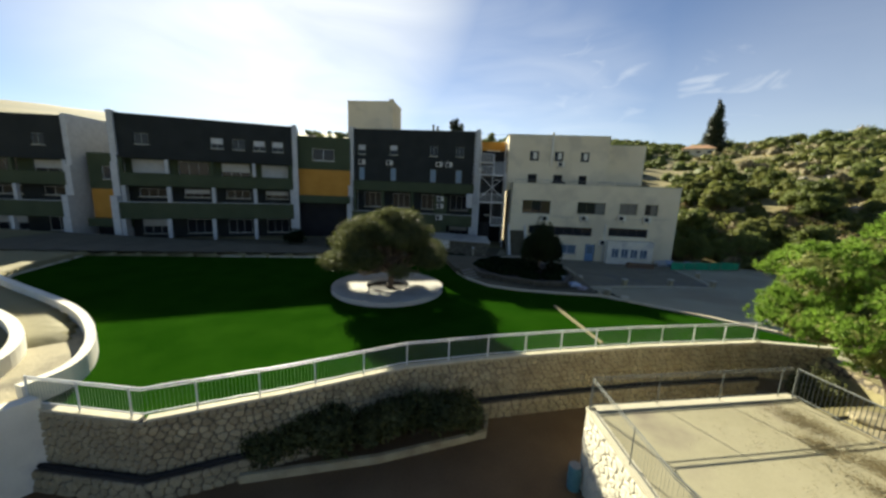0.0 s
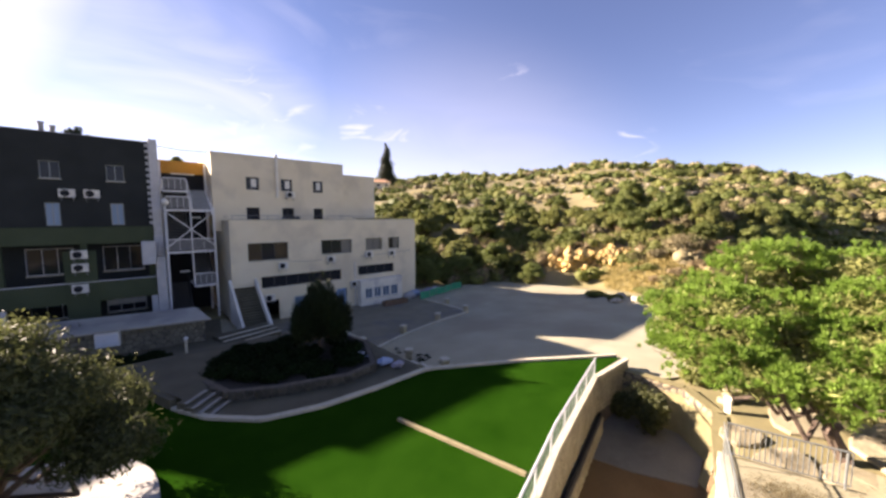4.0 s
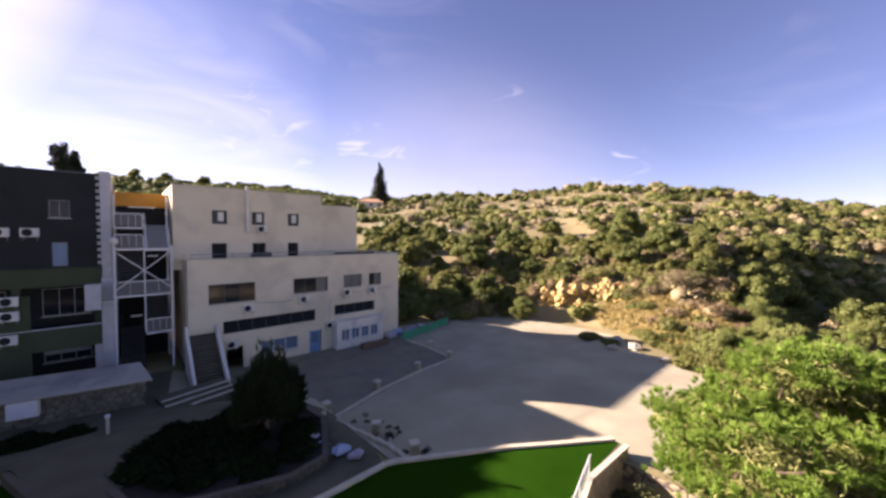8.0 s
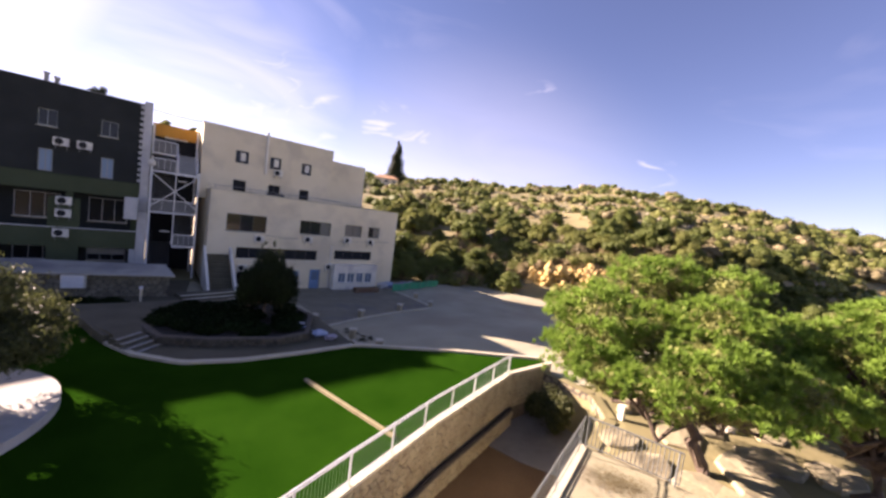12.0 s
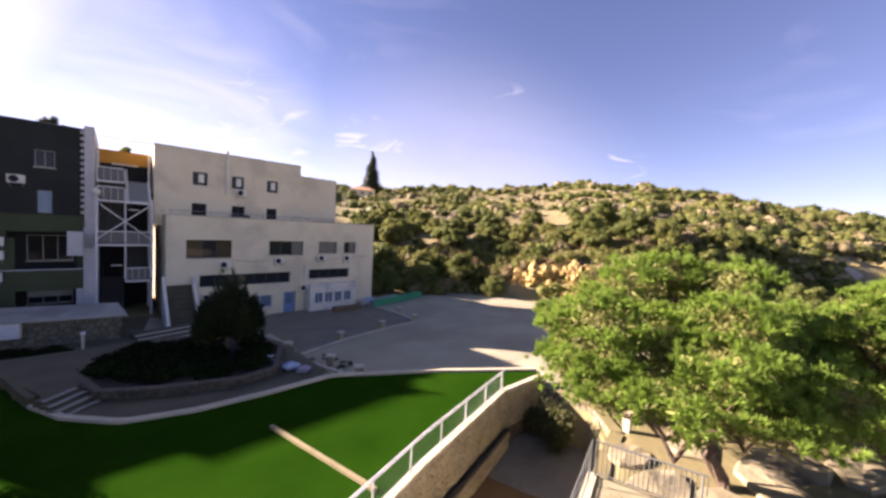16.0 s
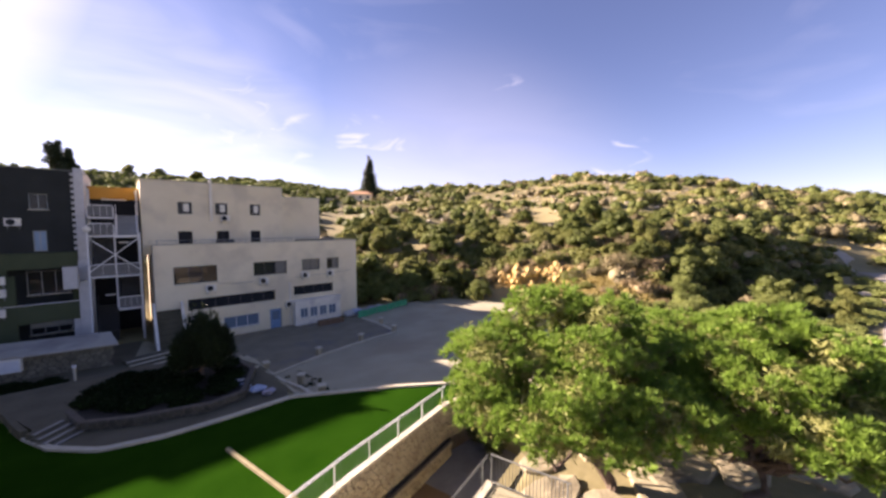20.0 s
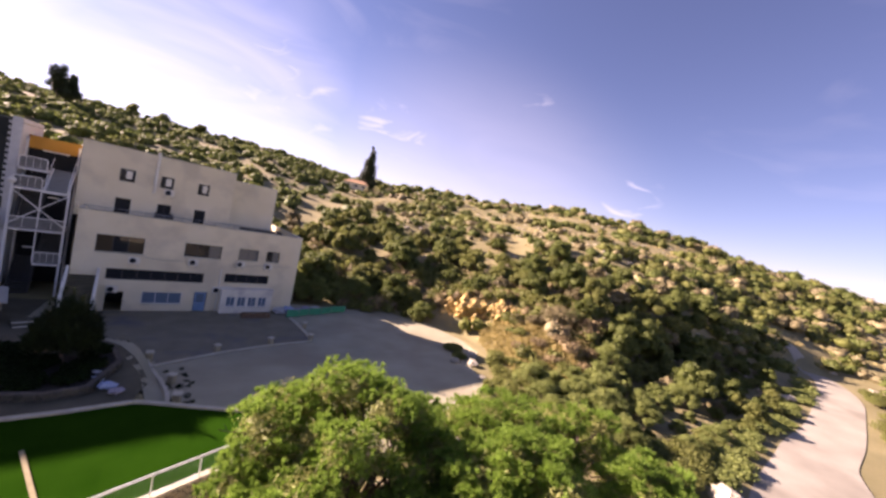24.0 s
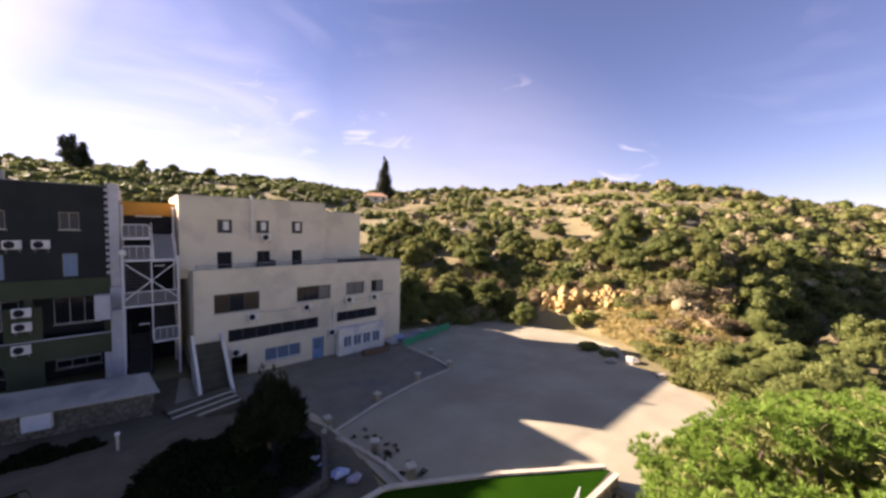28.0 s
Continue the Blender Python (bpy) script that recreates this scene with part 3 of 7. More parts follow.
def lay_stones(parent, line, z0, z1, rng, size, material, depth=0.07, joint=0.022, limit_x=None, skip=None):
    """Rubble facing on the right-hand side of a line: single stones as parts, the rest joined."""
    rest_v, rest_f, n = [], [], 0
    _, total = along(line, 1.0)
    inv = parent.matrix_world.inverted()
    for (cs, cz), poly in cells(rng, total, z1 - z0, size):
        mid = min(max(cs, 0.01), total - 0.01)
        (x, y, a, _), = along(line, 1e9, mid)[0][:1]
        if skip and skip(x, y, z0 + cz):
            continue
        local = [(min(max(px, -0.02), total + 0.02) - cs, pz - cz) for px, pz in poly]
        if cs < 0 or cs > total or max(q[0] for q in local) - min(q[0] for q in local) < 0.06:
            continue
        g = stone_geo(rng, local, joint, depth)
        m = inv @ pose(x, y, z0 + cz, 0, 0, math.degrees(a))
        if n < 300 and (limit_x is None or limit_x[0] < x < limit_x[1]):
            ob = new("stone", g.mesh("stone", material))
            ob.parent, ob.matrix_basis = parent, m
            n += 1
        else:
            base = len(rest_v)
            rest_v += [tuple(m @ Vector(v)) for v in g.v]
            rest_f += [tuple(base + i for i in q) for q in g.f]
    if rest_v:
        part("rubble_facing", Geo().add(rest_v, rest_f), material, parent)["kind"] = "stuff"


alley = tagged(sheet("alley_floor", np.arange(-22, 18, 0.4), np.arange(-14, 18, 0.4), lambda x, y: ((y < wall_y(x) - 0.3) & (x < 12.4) | PIT(x, y)) & ~in_deck(x, y), 0.02, M_ALLEY), "sunken alley floor of brown trodden dirt", "alley", kind="structure")

rw = thing("retaining_wall", Matrix(), "long curved retaining wall of rough beige stones below the lawn", "wall", kind="structure")
part("core", strip(WALL_LINE, -0.42, 0.0, -2.8, -0.012), M_MORTAR, rw)
for i in range(len(WALL_LINE) - 1):
    part("cap", strip([WALL_LINE[i], WALL_LINE[i + 1]], -0.47, -0.22, -0.008, 0.08), M_KERB, rw)
part("plinth", strip(WALL_LINE[:-1], -0.75, -0.425, -2.8, -1.85), M_MORTAR, rw, "lower stone footing")
part("pipe", Geo().tube([(x, y, -1.78) for x, y in offset(WALL_LINE[:-1], -0.62)], 0.075, 7), M_SHADE, rw, "black drain pipe on the footing")

# ---- fences ----
M_RAILGREY = mat("weathered_grey_steel", (0.10, 0.11, 0.10), (0.17, 0.18, 0.165), scale=3, fine=30, rough=0.6, bump=0)
def fence(name, line, label, z, height, post_step, bar_step, material, bar_r=0.008, rail_r=0.022, post_w=0.05, mid=True, group="", bars_material=None):
    """Posts, rails and upright bars along a line in plan."""
    x0, y0 = line[0]
    th = thing(name, pose(x0, y0, z), label, "fence", group)
    loc = [(x - x0, y - y0) for x, y in line]
    posts, total = along(loc, post_step)
    g = Geo().box(-post_w / 2, -post_w / 2, 0, post_w / 2, post_w / 2, height + 0.03, 0.01)
    me = g.mesh("post", material)
    for x, y, a, _ in posts:
        ob = new("post", me)
        ob.parent, ob.matrix_basis = th, pose(x, y, 0, 0, 0, math.degrees(a))
    for h, r in ((height, rail_r * 1.25), (0.12, rail_r)) + (((height * 0.92, rail_r * 0.8),) if mid else ()):
        for a, b in zip(loc, loc[1:]):
            part("rail", Geo().tube([(*a, h), (*b, h)], r, 6), material, th)
    me = Geo().tube([(0, 0, 0.12), (0, 0, height)], bar_r, 4).mesh("baluster", bars_material or material)
    bars, _ = along(loc, max(bar_step, total / 295), bar_step / 2)
    for x, y, a, _ in bars:
        ob = new("baluster", me)
        ob.parent, ob.matrix_basis = th, pose(x, y, 0)
    return th


fence("lawn_fence", offset(WALL_LINE, -0.34)[:-1], "pale metal railing on the lawn's retaining wall", 0.09, 0.95, 1.75, 0.11, M_METAL, bar_r=0.007, bars_material=M_BARGREY)

# ---- deck building ----
def wall_geo_lite():
    """A door frame in one piece."""
    out = [(0, 0), (0.09, 0), (0.09, 2.05), (0.93, 2.05), (0.93, 0), (1.02, 0), (1.02, 2.15), (0, 2.15)]
    vs = [(x, -0.14, z) for x, z in out] + [(x, 0.05, z) for x, z in out]
    return Geo().add(vs, [tuple(range(8)), tuple(range(15, 7, -1))] + [((i + 1) % 8, i, 8 + i, 8 + (i + 1) % 8) for i in range(8)])


deckb = thing("deck_building", pose(5.0, 9.0, -2.8), "low pale stone building whose flat roof is a terrace", "building")
DL = [(x - 5.0, y - 9.0) for x, y in DECK]
part("core", Geo().prism(DL, 0, 3.0), M_MORTAR_PALE, deckb)
part("roof_terrace", Geo().prism([(p[0] * 0.985 + 0.06, p[1] * 0.985 - 0.03) for p in DL], 3.0, 3.07), M_DECK, deckb, "pale paved roof terrace")
edge = DL + DL[:1]
for k, (a, b) in enumerate(zip(edge, edge[1:])):
    part("coping", strip([a, b], -0.035, 0.24, 3.004, 3.12 if k not in (5, 6) else 3.08), M_KERB if k not in (5, 6) else M_DECK, deckb)
door = part("door_frame", wall_geo_lite(), M_WHITE, deckb)
door.matrix_basis = pose(6.12 - 5, 3.62 - 9, 0.1, 0, 0, -60)
part("doorway", Geo().box(0.09, -0.06, 0, 0.48, 0.0, 2.04), mat("tan_door_boards", (0.16, 0.125, 0.075), (0.24, 0.19, 0.12), scale=2, fine=20), door)
part("door_leaf", Geo().box(0.48, -0.09, 0, 0.93, -0.02, 2.04), M_WHITE, door)
pil = part("pilaster", Geo().box(-0.2, -0.2, 0, 0.2, 0.05, 2.95, 0.02), M_DECK, deckb)
pil.matrix_basis = pose(5.95 - 5, 4.15 - 9, 0.0, 0, 0, -62)

fence("terrace_fence", [(5.1, 8.95), (12.5, 10.9)], "thin grey metal railing along the roof terrace", 0.3, 1.1, 2.4, 0.12, M_RAILGREY, bar_r=0.0028, rail_r=0.014, post_w=0.03, mid=True, group="terrace railings", bars_material=M_BARGREY)
fence("terrace_fence", [(5.05, 8.9), (5.62, 5.2), (6.2, 3.65), (8.5, -0.35)], "thin grey metal railing along the roof terrace", 0.3, 1.1, 2.3, 0.12, M_RAILGREY, bar_r=0.0028, rail_r=0.014, post_w=0.03, mid=True, group="terrace railings", bars_material=M_BARGREY)
fence("terrace_fence", [(8.55, -0.4), (9.5, -3.7)], "thin grey metal railing along the roof terrace", 0.3, 1.1, 1.6, 0.12, M_RAILGREY, bar_r=0.0028, rail_r=0.014, post_w=0.03, mid=True, group="terrace railings", bars_material=M_BARGREY)
for run in ([(12.55, 10.8), (13.3, 8.2)], [(15.2, 2.9), (18.5, -2.6)]):
    fence("iron_fence", run, "dark iron bar fence behind the roof terrace", 0.3, 1.1, 2.6, 0.12, M_RAILGREY, bar_r=0.014, mid=False, group="iron fences", bars_material=M_RAILGREY)

# ---- sunken end of the alley ----
M_CONCRETE = mat("grey_floor_concrete", (0.12, 0.12, 0.115), (0.18, 0.18, 0.17), scale=0.7, fine=12, bump=0.15, stain=(0.11, 0.11, 0.1), stain_scale=0.5)
PF = [(13.2, 15.4), (13.6, 13.9), (14.6, 11.9), (16.7, 12.2), (18.2, 13.7), (18.2, 15.2), (18.0, 16.3), (15.4, 16.3)]
solo("alley_paving", Geo().prism(PF, -2.6, -2.545), M_CONCRETE, "grey concrete paving at the sunken end of the alley", "pavement", kind="structure")
pw = thing("pit_wall", Matrix(), "dark rough stone wall round the sunken end of the alley", "wall", kind="structure")
part("core", strip(PIT_EDGE, -0.3, 0.05, -2.8, -0.42), M_MORTAR, pw)
for a, b in zip(PIT_EDGE, PIT_EDGE[1:]):
    part("cap", strip([a, b], -0.36, 0.12, -0.416, -0.39), M_GROUND, pw)
pier = thing("gate_pier", pose(17.5, 11.6, -0.45), "short pale stone pier at the edge of the yard", "pier")
part("shaft", Geo().box(-0.12, -0.12, -0.1, 0.12, 0.12, 0.6, 0.02), M_STONE_PALE, pier)
part("cap", Geo().box(-0.15, -0.15, 0.603, 0.15, 0.15, 0.66, 0.02), M_STONE_PALE, pier)

# ---- stony yard under the pines ----
lw = thing("low_stone_wall", Matrix(), "low dry-stone wall of pale blocks under the pines", "wall", kind="structure")
LW = [(18.4, 11.9), (19.8, 11.3), (22.0, 10.0), (24.6, 6.8)]
ry = np.random.default_rng(31)
for row in range(2):
    pts, total = along(LW, 0.62, 0.1 + 0.3 * row)
    for x, y, a, _ in pts:
        w, h = ry.uniform(0.24, 0.3), ry.uniform(0.13, 0.16)
        ob = part("block", Geo().box(-w, -0.2, -h, w, 0.2, h, 0.035), M_STONE, lw)
        ob.matrix_basis = pose(x, y, float(gz(x, y)) + 0.1 + 0.3 * row, ry.uniform(-3, 3), ry.uniform(-3, 3), math.degrees(a) + ry.uniform(-6, 6))
M_SLAB = mat("flat_limestone", (0.25, 0.215, 0.13), (0.36, 0.315, 0.20), scale=0.9, fine=9, bump=0.5, rnd=0.15, stain=(0.15, 0.13, 0.085), stain_scale=0.6)
for k, (x, y, rx, rw_) in enumerate([(14.6, 9.6, 1.3, 0.9), (15.2, 7.6, 1.1, 1.3), (17.6, 7.0, 1.7, 1.0), (19.9, 6.9, 1.5, 0.9), (16.0, 5.4, 1.0, 1.1), (21.3, 5.1, 1.3, 0.8), (18.5, 9.6, 1.2, 0.8), (17.4, 3.3, 1.2, 0.9), (19.7, 3.4, 1.0, 0.8), (20.4, 9.0, 0.9, 0.6), (15.7, 10.9, 0.9, 0.6), (22.6, 7.2, 0.8, 0.6), (20.6, 1.2, 1.3, 0.9), (23.2, 3.0, 1.2, 0.8)]):
    n = 11
    rad = [1 + 0.14 * ry.normal() for _ in range(n)]
    ring_ = [(rx * rad[i] * math.cos(2 * math.pi * i / n), rw_ * rad[i] * math.sin(2 * math.pi * i / n)) for i in range(n)]
    hs = [0.2 + 0.03 * ry.normal() for _ in range(n)]
    g = Geo().add([(*p, 0) for p in ring_] + [(*p, h * 0.75) for p, h in zip(ring_, hs)] + [(p[0] * 0.93, p[1] * 0.93, h) for p, h in zip(ring_, hs)] + [(0, 0, 0.22)],
                  [(i, (i + 1) % n, n + (i + 1) % n, n + i) for i in range(n)] + [(n + i, n + (i + 1) % n, 2 * n + (i + 1) % n, 2 * n + i) for i in range(n)] + [(2 * n + i, 2 * n + (i + 1) % n, 3 * n) for i in range(n)])
    ob = solo("rock_slab", g, M_SLAB, "flat pale limestone slab bedded in the yard", "rock", "rock slabs")
    ob.matrix_world = pose(x, y, float(gz(x, y)) - 0.06, 0, 0, ry.uniform(-40, 40))

mural = thing("painted_wall", pose(9.6, -3.95, 0.27), "low pale wall with faded coloured painting beside the terrace", "wall")
MW = math.degrees(math.atan2(1.15, 8.9))
mw = part("wall", Geo().box(0, -0.12, 0, 9.2, 0.12, 0.9, 0.02), mat("weathered_mural_ground", (0.21, 0.21, 0.175), (0.32, 0.31, 0.265), scale=2, fine=18, stain=(0.22, 0.23, 0.2), stain_scale=1.2), mural)
mw.matrix_basis = pose(0, 0, 0, 0, 0, MW)
rng = np.random.default_rng(5)
MUR = [mat("faded_teal_paint", (0.10, 0.30, 0.30), (0.20, 0.42, 0.40), scale=3), mat("faded_violet_paint", (0.28, 0.22, 0.42), (0.36, 0.30, 0.5), scale=3), mat("faded_ochre_paint", (0.45, 0.33, 0.12), (0.55, 0.42, 0.2), scale=3), mat("faded_grey_paint", (0.2, 0.2, 0.2), (0.32, 0.31, 0.3), scale=3)]
for k in range(34):
    cx, cz, r = rng.uniform(0.5, 8.8), rng.uniform(0.2, 0.72), rng.uniform(0.12, 0.32)
    ring = [(cx + r * rng.uniform(0.6, 1.5) * math.cos(a), 0.126 + 0.004 * (k % 5), min(0.86, max(0.05, cz + r * rng.uniform(0.6, 1.2) * math.sin(a)))) for a in np.linspace(0, 2 * np.pi, 9)[:-1]]
    part("painted_patch", Geo().add(ring, [tuple(range(7, -1, -1))]), MUR[k % 4], mw)

# ---- curved ramp at the lawn's end ----
ramp = thing("curved_ramp", pose(-16.0, 8.0, -2.6), "curved pale concrete ramp with low rounded parapets", "ramp")
def rounded(line, n=5):
    """A smooth curve through the points of a line."""
    pts = [Vector(p) for p in line]
    pts = [pts[0] * 2 - pts[1]] + pts + [pts[-1] * 2 - pts[-2]]
    out = []
    for a, b, c, d in zip(pts, pts[1:], pts[2:], pts[3:]):
        for k in range(n):
            t = k / n
            q = 0.5 * ((2 * b) + (c - a) * t + (2 * a - 5 * b + 4 * c - d) * t * t + (3 * b - a - 3 * c + d) * t ** 3)
            out.append((q.x, q.y))
    return out + [tuple(pts[-2])]


OUT = rounded([(-33.0, 17.8), (-26.0, 15.2), (-21.0, 13.5), (-17.6, 12.1), (-15.0, 10.5), (-13.3, 9.0), (-12.5, 7.7), (-12.6, 6.5)])
INN = rounded([(-33.0, 14.4), (-26.0, 12.6), (-20.8, 11.3), (-17.8, 10.0), (-15.9, 8.6), (-14.9, 7.0), (-14.7, 5.0)])
loc = lambda line: [(x + 16.0, y - 8.0) for x, y in line]
part("ramp_floor", Geo().prism(loc(INN)+ loc([(-14.6, 3.0), (-12.4, 3.4)]) + loc(OUT)[::-1], 0, 2.75), M_SLAB, ramp)
part("outer_parapet", strip(loc(OUT), -0.16, 0.16, 0.0, 3.35), M_WHITE, ramp, "outer pale parapet")
part("inner_parapet", strip(loc(INN), -0.25, 0.15, 0.0, 3.35), M_WHITE, ramp, "inner pale parapet")
part("inner_block", Geo().prism(loc([(-33, 13.9), (-33, 2), (-16.4, 2), (-15.2, 5.0), (-15.4, 6.8), (-16.3, 8.2), (-18.1, 9.5), (-21.0, 10.8), (-26, 12.1)]), 0, 2.9), M_KERB, ramp, "pale paved landing")
part("end_wall", Geo().prism(loc([(-12.35, 6.6), (-14.4, 2.9), (-13.9, 2.7), (-11.9, 6.5)]), 0, 3.0), M_WHITE, ramp, "white end wall")

# teal drum against the corner of the deck building
drum = thing("plastic_drum", pose(4.78, 8.75, -2.58), "teal plastic drum standing against the pale stone wall", "drum")
part("shell", Geo().tube([(0, 0, 0), (0, 0, 0.04), (0, 0, 0.28), (0, 0, 0.31), (0, 0, 0.56), (0, 0, 0.59), (0, 0, 0.84), (0, 0, 0.88)], [0.19, 0.21, 0.21, 0.225, 0.225, 0.21, 0.21, 0.19], 16), mat("teal_plastic", (0.06, 0.17, 0.20), (0.10, 0.24, 0.27), scale=3, fine=20, rough=0.45, bump=0.05), drum)
part("lid", Geo().tube([(0, 0, 0.883), (0, 0, 0.91)], [0.2, 0.18], 16), M_GREY, drum, "grey lid")

# ---- hedge bed in the alley ----
bed = thing("alley_planter", pose(-2, 9.6, -2.6), "long planting bed with a pale kerb in the alley", "planter")
BED = [(-6.2, 7.4), (-2.0, 8.9), (1.8, 10.8), (1.9, 12.1), (0.6, 11.6), (-2.4, 10.2), (-5.9, 7.9)]
part("soil", Geo().prism([(x + 2, y - 9.6) for x, y in BED], 0, 0.22), M_ALLEY, bed)
part("kerb", strip([(x + 2, y - 9.6) for x, y in BED[:4]], -0.14, 0.02, 0, 0.32), M_STONE, bed)
# ---- building parts ----
def wall_geo(w, z0, z1, openings, thick=0.3):
    """A wall in the plane y = 0 that reaches back to y = thick, with openings (x0, z0, x1, z1) cut through."""
    xs = sorted({0, w, *[o[0] for o in openings], *[o[2] for o in openings]})
    zs = sorted({z0, z1, *[o[1] for o in openings], *[o[3] for o in openings]})
    nx, nz = len(xs) - 1, len(zs) - 1
    solid = lambda i, j: 0 <= i < nx and 0 <= j < nz and not any(o[0] <= (xs[i] + xs[i + 1]) / 2 <= o[2] and o[1] <= (zs[j] + zs[j + 1]) / 2 <= o[3] for o in openings)
    g = Geo()
    q = [(0, 1, 2, 3)]
    for i in range(nx):
        for j in range(nz):
            if not solid(i, j):
                continue
            a, b, c, d = xs[i], xs[i + 1], zs[j], zs[j + 1]
            g.add([(a, 0, c), (b, 0, c), (b, 0, d), (a, 0, d)], q)
            g.add([(b, thick, c), (a, thick, c), (a, thick, d), (b, thick, d)], q)
            if not solid(i - 1, j):
                g.add([(a, thick, c), (a, 0, c), (a, 0, d), (a, thick, d)], q)
            if not solid(i + 1, j):
                g.add([(b, 0, c), (b, thick, c), (b, thick, d), (b, 0, d)], q)
            if not solid(i, j - 1):
                g.add([(a, thick, c), (b, thick, c), (b, 0, c), (a, 0, c)], q)
            if not solid(i, j + 1):
                g.add([(a, 0, d), (b, 0, d), (b, thick, d), (a, thick, d)], q)
    return g


def window(parent, o, panes=2, glass=None, frame_mat=None, sill=True, deep=0.14, y=0.0, shutter=None, name="window"):
    """A window in an opening: frame, panes, sill, perhaps a half-drawn blind."""
    x0, z0, x1, z1 = o
    f = 0.06
    step = (x1 - x0 - 2 * f) / panes
    w = x1 - x0
    g = Geo()
    raw = wall_geo(w, z0, z1, [(f + k * step + (0.025 if k else 0), z0 + f, f + (k + 1) * step - (0.025 if k < panes - 1 else 0), z1 - f) for k in range(panes)], 0.07)
    g.add([(x + x0, yy + y + deep, z) for x, yy, z in raw.v], raw.f)
    win = part(name, g, frame_mat or M_METAL, parent)
    for k in range(panes):
        part("pane", Geo().box(x0 + f + k * step + (0.025 if k else 0), y + deep + 0.03, z0 + f, x0 + f + (k + 1) * step - (0.025 if k < panes - 1 else 0), y + deep + 0.045, z1 - f), glass[k] if isinstance(glass, tuple) else glass or M_GLASS, win)
    if sill:
        part("sill", Geo().box(x0 - 0.08, y - 0.07, z0 - 0.07, x1 + 0.08, y + deep, z0 - 0.003, 0.015), M_KERB, win)
    if shutter:
        part("blind", Geo().box(x0 + f, y + deep - 0.03, z1 - f - (z1 - z0) * shutter, x1 - f, y + deep - 0.008, z1 - f), M_BLIND, win)
    return win


M_BLIND = mat("pale_blind", (0.42, 0.42, 0.40), (0.55, 0.55, 0.52), scale=2, fine=20, bump=0.1)
M_TERRACE = mat("terrace_tiles", (0.38, 0.34, 0.29), (0.48, 0.44, 0.38), scale=1, fine=12)
M_ROOF = mat("roof_felt", (0.30, 0.285, 0.23), (0.42, 0.40, 0.33), scale=0.4, fine=10, stain=(0.2, 0.19, 0.18), stain_scale=0.3)
M_TILE = mat("clay_roof_tiles", (0.42, 0.22, 0.12), (0.55, 0.34, 0.2), scale=1, fine=8)
M_FRAME = mat("dark_aluminium", (0.045, 0.045, 0.042), (0.075, 0.075, 0.07), scale=3, fine=30, rough=0.5, bump=0)
M_BLUE = mat("blue_painted_door", (0.10, 0.20, 0.34), (0.16, 0.28, 0.42), scale=2, fine=20, rough=0.5)
M_STEEL = mat("white_steel", (0.58, 0.57, 0.52), (0.70, 0.69, 0.64), scale=2, fine=20, rough=0.5, bump=0.05)


def ac_unit():
    """An outdoor air-conditioning unit, back at y = 0."""
    th = thing("air_conditioner", Matrix(), "white outdoor air-conditioning unit on wall brackets", "air conditioner", "air conditioners")
    part("casing", Geo().box(-0.45, -0.36, 0, 0.45, -0.06, 0.62, 0.02), M_WHITE, th)
    ring = Geo()
    n = 16
    for r0, r1, y0, y1 in ((0.25, 0.27, -0.38, -0.36),):
        vs = [(r * math.cos(2 * math.pi * k / n) - 0.1, y, 0.31 + r * math.sin(2 * math.pi * k / n)) for r, y in ((r0, y1), (r0, y0), (r1, y0), (r1, y1)) for k in range(n)]
        ring.add(vs, [(a * n + k, a * n + (k + 1) % n, (a + 1) * n + (k + 1) % n, (a + 1) * n + k) for a in range(3) for k in range(n)])
    part("fan_ring", ring, M_GREY, th)
    part("fan_grille", Geo().add([(0.245 * math.cos(2 * math.pi * k / n) - 0.1, -0.364, 0.31 + 0.245 * math.sin(2 * math.pi * k / n)) for k in range(n)], [tuple(range(n - 1, -1, -1))]), M_SHADE, th)
    for x in (-0.32, 0.32):
        part("bracket", Geo().box(x - 0.02, -0.36, -0.05, x + 0.02, 0.0, -0.003).box(x - 0.02, -0.04, -0.3, x + 0.02, 0.0, -0.05), M_GREY, th)
    return th


AC = ac_unit()
AC_SPOTS = []


def ac_at(x, y, z, rz=0.0):
    AC_SPOTS.append((x, y, z, rz))


# ---- beige building ----
BX, BY, BZ = 5.0, 44.35, -2.0
bg = thing("apartment_building", pose(BX, BY, BZ), "beige rendered four-storey building with a roof terrace", "building")
GLASS_ROW = [(1.4, 5.95, 4.9, 7.6), (8.2, 6.15, 11.6, 7.6), (13.3, 6.3, 15.4, 7.6), (16.3, 6.3, 17.8, 7.6)]
SLITS = [(2.4, 3.3, 10.3, 4.4), (12.3, 3.5, 17.0, 4.55)]
GROUND_OPEN = [(2.6, 0.0, 3.9, 2.1), (5.3, 0.9, 8.6, 2.15), (9.7, 0.0, 10.9, 2.3)]
part("front_wall", wall_geo(20.2, 0, 9.7, GLASS_ROW + SLITS + GROUND_OPEN), M_BEIGE, bg)
part("side_wall", Geo().box(19.9, 0.3, 0, 20.2, 13.6, 9.7), M_BEIGE, bg)
part("side_wall", Geo().box(0, 0.3, 0, 0.3, 13.6, 9.7), M_BEIGE, bg)
part("back_wall", Geo().box(0.3, 13.3, 0, 19.9, 13.6, 9.7), M_BEIGE, bg)
part("terrace_floor", Geo().box(0.3, 0.3, 8.5, 19.9, 13.3, 8.7), M_TERRACE, bg)
part("parapet_cap", Geo().box(-0.04, -0.05, 9.704, 20.24, 0.36, 9.78, 0.015), M_KERB, bg)
